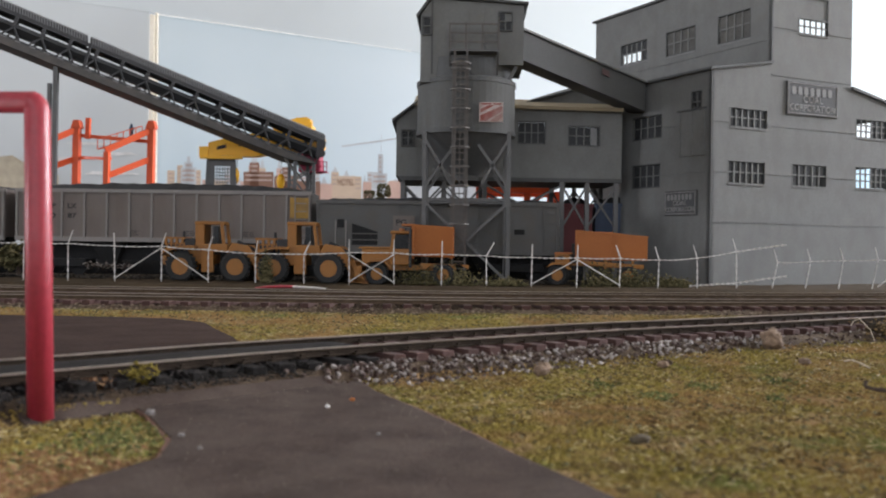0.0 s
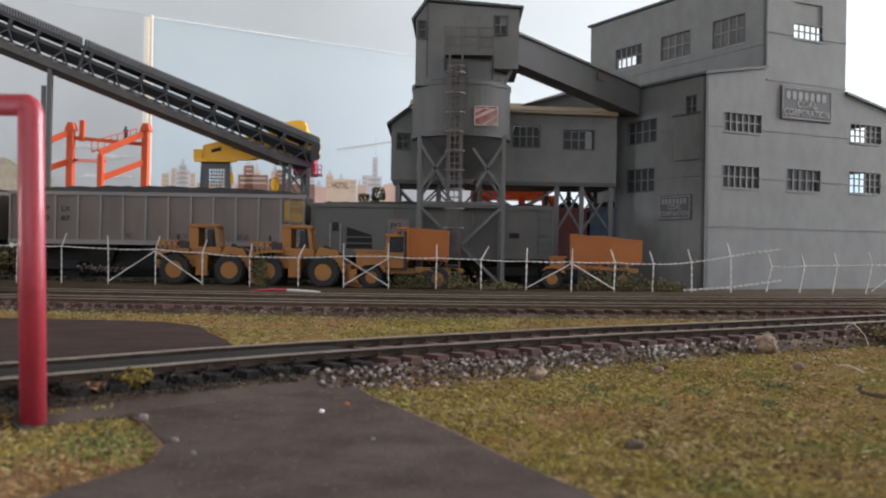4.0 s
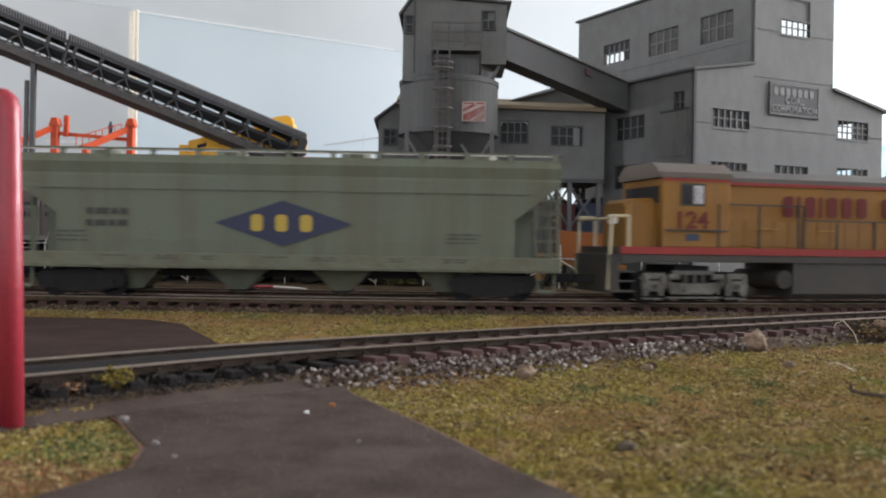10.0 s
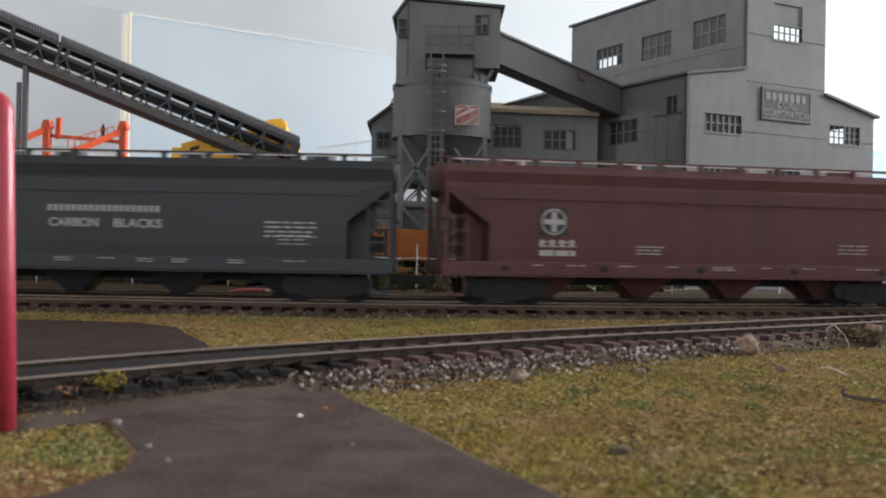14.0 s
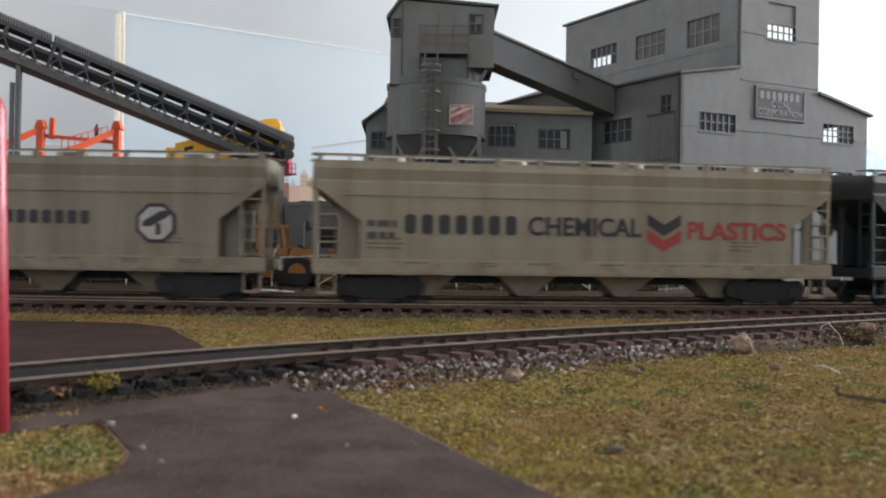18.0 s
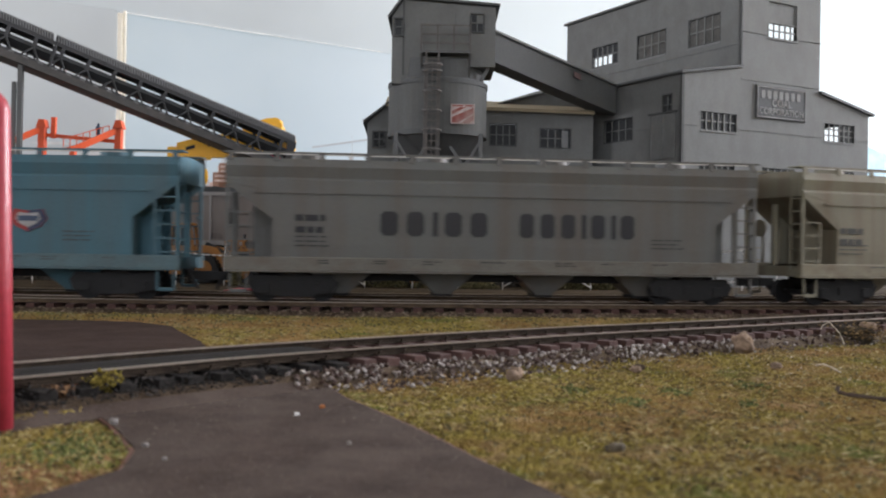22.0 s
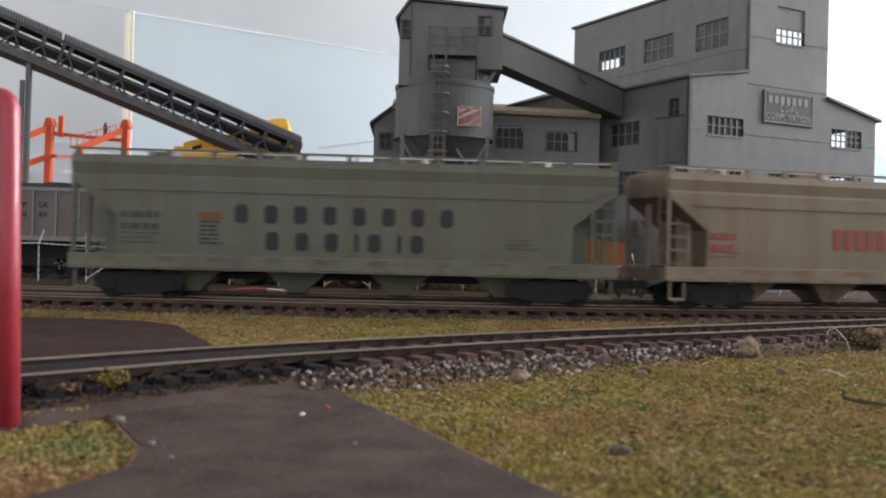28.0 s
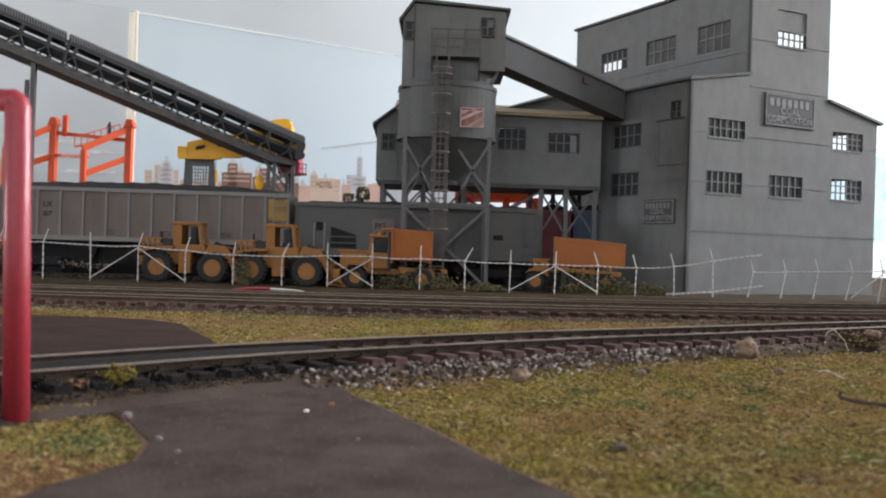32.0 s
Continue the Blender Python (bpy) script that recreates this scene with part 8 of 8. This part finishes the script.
                part("journal_housing", plate([(c_ - 0.40, 0.62), (c_ - 0.34, 0.26), (c_ - 0.18, 0.26), (c_ - 0.14, 0.40), (c_ + 0.14, 0.40), (c_ + 0.18, 0.26), (c_ + 0.34, 0.26), (c_ + 0.40, 0.62), (c_ + 0.34, 0.98), (c_ - 0.34, 0.98)], *near(1.18, 1.27)), M["silver"], t, "bulky silver journal housing")
                part("journal_box", box(c_ - 0.15, c_ + 0.15, *near(1.22, 1.34), 0.42, 0.68, bevel=0.03), M["silver"], t)
                part("journal_cover", tube((c_, sy * 1.345, 0.55), (c_, sy * 1.37, 0.55), 0.09), M["up_frame"], t)
                part("pedestal_tie", box(c_ - 0.36, c_ + 0.36, *near(1.16, 1.24), 0.14, 0.2), M["silver"], t)
                for dx in (-0.27, 0.27):
                    part("coil_spring", tube((c_ + dx, sy * 1.3, 0.64), (c_ + dx, sy * 1.3, 0.9), 0.07), M["silver"], t)
                s_ = -1 if a > 0 else 1
                part("brake_cylinder", tube((c_ + s_ * 0.5, sy * 1.25, 0.86), (c_ + s_ * 0.85, sy * 1.25, 0.86), 0.1), M["silver"], t)
                part("brake_lever", beam((c_ + s_ * 0.62, sy * 1.23, 0.3), (c_ + s_ * 0.5, sy * 1.23, 0.82), 0.06), M["silver"], t)
                # Black strip laid on the housing for the dark of a slot.
                part("slot", box(c_ - 0.22, c_ + 0.22, *near(1.271, 1.28), 0.74, 0.8), M["truck_black"], t)
            for dx in (-0.3, 0.0, 0.3):
                part("spring", tube((x + dx, sy * 1.18, 0.66), (x + dx, sy * 1.18, 0.93), 0.09), M["up_frame"], t)
        for a in (-1.48, 0.0, 1.48):
            part("wheel", wheel_disc(x + a, -0.85, -0.70, 0.5, 0.5, wheel_disc(x + a, 0.70, 0.85, 0.5, 0.5, tube((x + a, -0.7, .5), (x + a, .7, .5), 0.1))), M["truck_black"], t, "dark steel wheelset")
        part("gear_case", box(x - 1.9, x + 1.9, -0.68, 0.68, 0.4, 1.0), M["truck_black"], t)
        part("bolster", box(x - 0.6, x + 0.6, -1.0, 1.0, 0.98, 1.22), M["truck_black"], l)
    part("fuel_tank", loft([[(x, y, z) for y, z in ((-1.3, 0.2), (-1.44, 0.34), (-1.44, 1.34), (1.44, 1.34), (1.44, 0.34), (1.3, 0.2))] for x in (-2.75, 2.2)]), M["up_frame"], l, "dark grey fuel tank")
    for x in (-3.0, 2.45):
        part("air_reservoir", tube((x, -1.35, 0.8), (x, 1.35, 0.8), 0.3, n=14), M["up_frame"], l)
    part("exhaust", tube((-2.6, 0, 4.3), (-2.6, 0, 4.44), 0.26), M["up_frame"], l)
    part("exhaust_cap", tube((-2.6, 0, 4.44), (-2.6, 0, 4.6), 0.2), M["horn_steel"], l, "bright exhaust cap")
    part("air_horn", beam((3.45, -0.3, 4.56), (4.35, -0.3, 4.58), 0.1, 0.06), M["rail_dark"], l, "dark roof horn")
    part("horn_post", beam((3.9, -0.3, 4.3), (3.9, -0.3, 4.55), 0.08), M["rail_dark"], l)
    part("antenna", box(3.2, 4.2, -0.5, 0.5, 4.33, 4.4), M["up_grey"], l)
    for ob in l.children_recursive:
        if ob.data.name not in stretched:
            stretched.add(ob.data.name)
            for v in ob.data.vertices:
                v.co.x *= 1.03
        m = ob.matrix_basis.copy()
        m.translation.x *= 1.03
        ob.matrix_basis = m
    return l


stretched = set()
M["cab_tan"] = paint("cab_roof_tan", (0.105, 0.088, 0.074), 0.65, spread=0.12)
M["horn_steel"] = paint("bright_horn", (0.55, 0.55, 0.54), 0.3, 0.6)
M["end_rail"] = paint("end_railing", (0.46, 0.40, 0.27), 0.55, spread=0.2)
# Pale base colour puts the brightness into the glass itself.
M["pane_painted_bright"] = paint("cab_glass", (0.34, 0.33, 0.35), 0.12, spread=0.6, coarse=1.5)
LETTER_RED = paint("dark_red_lettering", (0.11, 0.016, 0.016), 0.75)
engines = [locomotive("156", "yellow and grey diesel locomotive with red lettering leading the train"),
           locomotive("124", "yellow and grey diesel locomotive with red lettering, coupled cab rearward")]


# ---- loose cover: stones along the tracks, turf in the open ----
def cover():
    rnd = np.random.RandomState(9)
    pts, run, heads = near_run
    places, dark = [], []
    for _ in range(11000):
        d = rnd.uniform(38, 78)
        o = rnd.choice([-1, 1]) * abs(rnd.normal(1.55, 0.33)) if rnd.rand() < 0.7 else rnd.uniform(-1.7, 1.7)
        x, y, a = np.interp(d, run, pts[:, 0]), np.interp(d, run, pts[:, 1]), np.interp(d, run, heads)
        x, y = x - o * math.sin(a), y + o * math.cos(a)
        z = -0.25 if abs(o) < 1.45 else -0.26 - 0.24 * min(1, (abs(o) - 1.45) / 0.5)
        if x > 4.0 and rnd.rand() < min(0.75, 0.2 * (x - 4.0)):
            continue
        if x < -2.15 and o < -1.58:
            continue
        (dark if x < -2.15 + rnd.normal(0, 0.25) else places).append((x, y, z + 0.01))
    for _ in range(6500):
        d = rnd.uniform(38, 54)
        o = rnd.uniform(-1.6, 0.65)
        x, y, a = np.interp(d, run, pts[:, 0]), np.interp(d, run, pts[:, 1]), np.interp(d, run, heads)
        if x - o * math.sin(a) < -2.3:
            dark.append((x - o * math.sin(a), y + o * math.cos(a), (rnd.uniform(-0.26, -0.14) if abs(o) < 1.45 else -0.26 - 0.24 * min(1, (abs(o) - 1.45) / 0.5)) + 0.02))
    scatter("ash_stones", dark, (0.010, 0.038), M["ash"], "black ash and cinders beside the crossing", "cinders", 0.8, 24)
    scatter("ballast_stones", places, (0.016, 0.058), M["stone"], "loose pale grey and brown ballast stones", "ballast", 0.8, 21, round_=True)
    places = []
    for _ in range(13000):
        s = rnd.uniform(-16, 34)
        o = rnd.choice([rnd.uniform(-2.1, -1.2), rnd.uniform(-1.4, 1.4), rnd.uniform(3.0, 6.2)])
        x, y, a = line(s, o)
        places.append((x, y, -0.28 if abs(o) < 1.45 or 3.0 < o else -0.3 - 0.15 * (abs(o) - 1.45) / .7))
    scatter("ballast_stones", places, (0.03, 0.085), M["ballast_piece"], "loose brown ballast on the main line", "ballast", 0.7, 22)
    places = []
    tries = 0
    while len(places) < 110000 and tries < 900000:
        tries += 1
        y = 5 + 27 * rnd.rand() ** 1.35
        x = rnd.uniform(-0.56, 0.56) * y
        o = behind(x, y)
        if o > -1.9:
            continue
        side = near_side(x, y)
        if abs(side) < (1.62 if x < -4.45 and side < 0 else 1.75) or in_road(x, y):
            continue
        bank = -0.26 - 0.55 * max(0, -side - 1.45) if side < 0 else -9
        places.append((x, y, max(ground_height(x, y), bank) + 0.012))
    clumps = []
    while len(clumps) < 4700:
        if len(clumps) < 3600:
            s, o = rnd.uniform(-14, 30), -1.9 - 8 * rnd.rand() ** 1.6
            x, y, _ = line(s, o)
            if near_side(x, y) < 1.7 or in_road(x, y):
                continue
        else:
            y = 8 + 16 * rnd.rand()
            x = rnd.uniform(-0.5, 0.56) * y
            if near_side(x, y) > -1.7 or in_road(x, y):
                continue
        clumps.append((x, y, ground_height(x, y) + 0.02))
    grit = [(rnd.uniform(-4.2, 0.8), rnd.uniform(8.2, 15.2)) for _ in range(2600)]
    grit = [(x, y, -0.431) for x, y in grit if inside(x, y, ROAD_A) and noise.noise((x * 0.8, y * 0.8, 5)) > -0.15]
    scatter("road_grit", grit, (0.004, 0.011), M["grit"], "fine pale dust and grit on the asphalt", "grit", 0.5, 31)
    soil = []
    while len(soil) < 5000:
        x, y = rnd.uniform(-4.9, -3.0), rnd.uniform(6.2, 10.2)
        if not in_road(x, y) and rnd.rand() < 1.5 - abs(y - 8.0) / 2 + 0.5 * noise.noise((x * 2, y * 2, 0)) - 0.4:
            soil.append((x, y, ground_height(x, y) + 0.02))
    soil += [(rnd.normal(-5.02, 0.16), rnd.normal(13.0, 0.14), rnd.uniform(-0.27, -0.15)) for _ in range(500)]
    scatter("soil_crumbs", soil, (0.012, 0.04), M["rust_soil"], "rust-brown soil crumbs in the turf by the road", "soil", 0.7, 28)
    green = [(rnd.normal(-3.8, 0.3), rnd.normal(10.6, 0.5)) for _ in range(420)]
    for cx, cy, n_ in ((2.97, 14.6, 120), (3.9, 15.5, 90), (5.35, 16.3, 90), (4.7, 14.4, 60), (2.3, 15.8, 70)):
        green += [(rnd.normal(cx, 0.13), rnd.normal(cy, 0.22)) for _ in range(n_)]
    green = [(x, y, ground_height(x, y) + 0.03) for x, y in green if not in_road(x, y)]
    scatter("turf_clumps", green, (0.015, 0.045), M["green_foam"], "dark green foam tufts in the turf", "turf", 0.8, 29)
    flecks = [(rnd.normal(8.6, 2.2), rnd.normal(19.8, 2.8)) for _ in range(520)]
    flecks = [(x, y, ground_height(x, y) + 0.03) for x, y in flecks if near_side(x, y) < -1.2]
    scatter("dry_flecks", flecks, (0.008, 0.036), M["straw"], "pale dry flecks and straw lying on the turf", "straw", 0.25, 27)
    scatter("turf_clumps", clumps, (0.016, 0.05), M["bush"], "coarse olive and brown foam clumps in the turf", "turf", 0.8, 25)
    fibres = []
    while len(fibres) < 16000:
        y = 6 + 24 * rnd.rand() ** 1.2
        x = rnd.uniform(-0.56, 0.56) * y
        if behind(x, y) > -1.9 or abs(near_side(x, y)) < 1.6 or in_road(x, y):
            continue
        if noise.noise((x * 0.5, y * 0.5, 8)) + 0.35 * rnd.normal() > -0.1:
            fibres.append((x, y, ground_height(x, y) + 0.035))
    scatter("turf_fibres", fibres[:9000], (0.010, 0.022), M["straw_fibre"], "pale straw-coloured fibres in the turf", "turf", 0.5, 33, long_=5)
    scatter("turf_fibres", fibres[9000:], (0.012, 0.026), M["brown_fibre"], "brown and dark fibres in the turf", "turf", 0.6, 34, long_=4)
    knots = []
    while len(knots) < 2600:
        y = 9 + 17 * rnd.rand()
        x = rnd.uniform(-0.5, 0.56) * y
        if behind(x, y) < -1.9 and abs(near_side(x, y)) > 1.7 and not in_road(x, y) and noise.noise((x * 0.7, y * 0.7, 3)) > 0.0:
            knots.append((x, y, ground_height(x, y) + 0.03))
    scatter("turf_knots", knots, (0.02, 0.05), M["tuft"], "coarser olive knots of foam in the turf", "turf", 0.6, 36)
    scatter("turf", places, (0.011, 0.036), M["tuft"], "yellow-green and olive foam turf with brown patches", "turf", 0.8, 23)


def inside(x, y, poly):
    n, c = len(poly), False
    for i in range(n):
        (x1, y1), (x2, y2) = poly[i], poly[i - 1]
        if (y1 > y) != (y2 > y) and x < (x2 - x1) * (y - y1) / (y2 - y1) + x1:
            c = not c
    return c


def in_road(x, y):
    return inside(x, y, ROAD_A) or inside(x, y, ROAD_B)


cover()


# ---- everything that moves: the train runs from the straight into the bend ----
CLOCK = [0.0, 6.0, 7.0, 8.0, 9.0, 10.0, 10.5, 11.0, 12.0, 13.0, 17.0, 18.0, 19.0, 20.0, 22.0, 24.0, 25.0, 28.0, 29.0, 30.0, 31.0, 32.0]
RUN = [-51.6, 7.8, 17.6, 27.6, 37.3, 47.3, 51.1, 54.9, 62.7, 70.5, 102.8, 111.05, 119.65, 127.9, 144.55, 161.2, 169.4, 194.0, 202.35, 210.7, 219.1, 227.5]


def motions():
    gap, loco, wagon = 1.29, 17.1, 16.8
    order = [(engines[0], -loco / 2, 5.35, 0), (engines[1], -1.5 * loco - gap - 0.9, 5.35, 180)]
    for i, w in enumerate(wagons):
        order.append((w, -2 * loco - 2 * gap - 1.04 - i * (wagon + gap) - wagon / 2, 6.35, 0))
    for ob, back, pivot, flip in order:
        rows = []
        for k in range(65):
            s = float(np.interp(k / 2, CLOCK, RUN)) + back
            a, b = line(s - pivot), line(s + pivot)
            rows.append((k / 2, pose((a[0] + b[0]) / 2 * S, (a[1] + b[1]) / 2 * S, 0, 0, 0, math.degrees(math.atan2(b[1] - a[1], b[0] - a[0])) + flip)))
        walk(ob, rows)


motions()
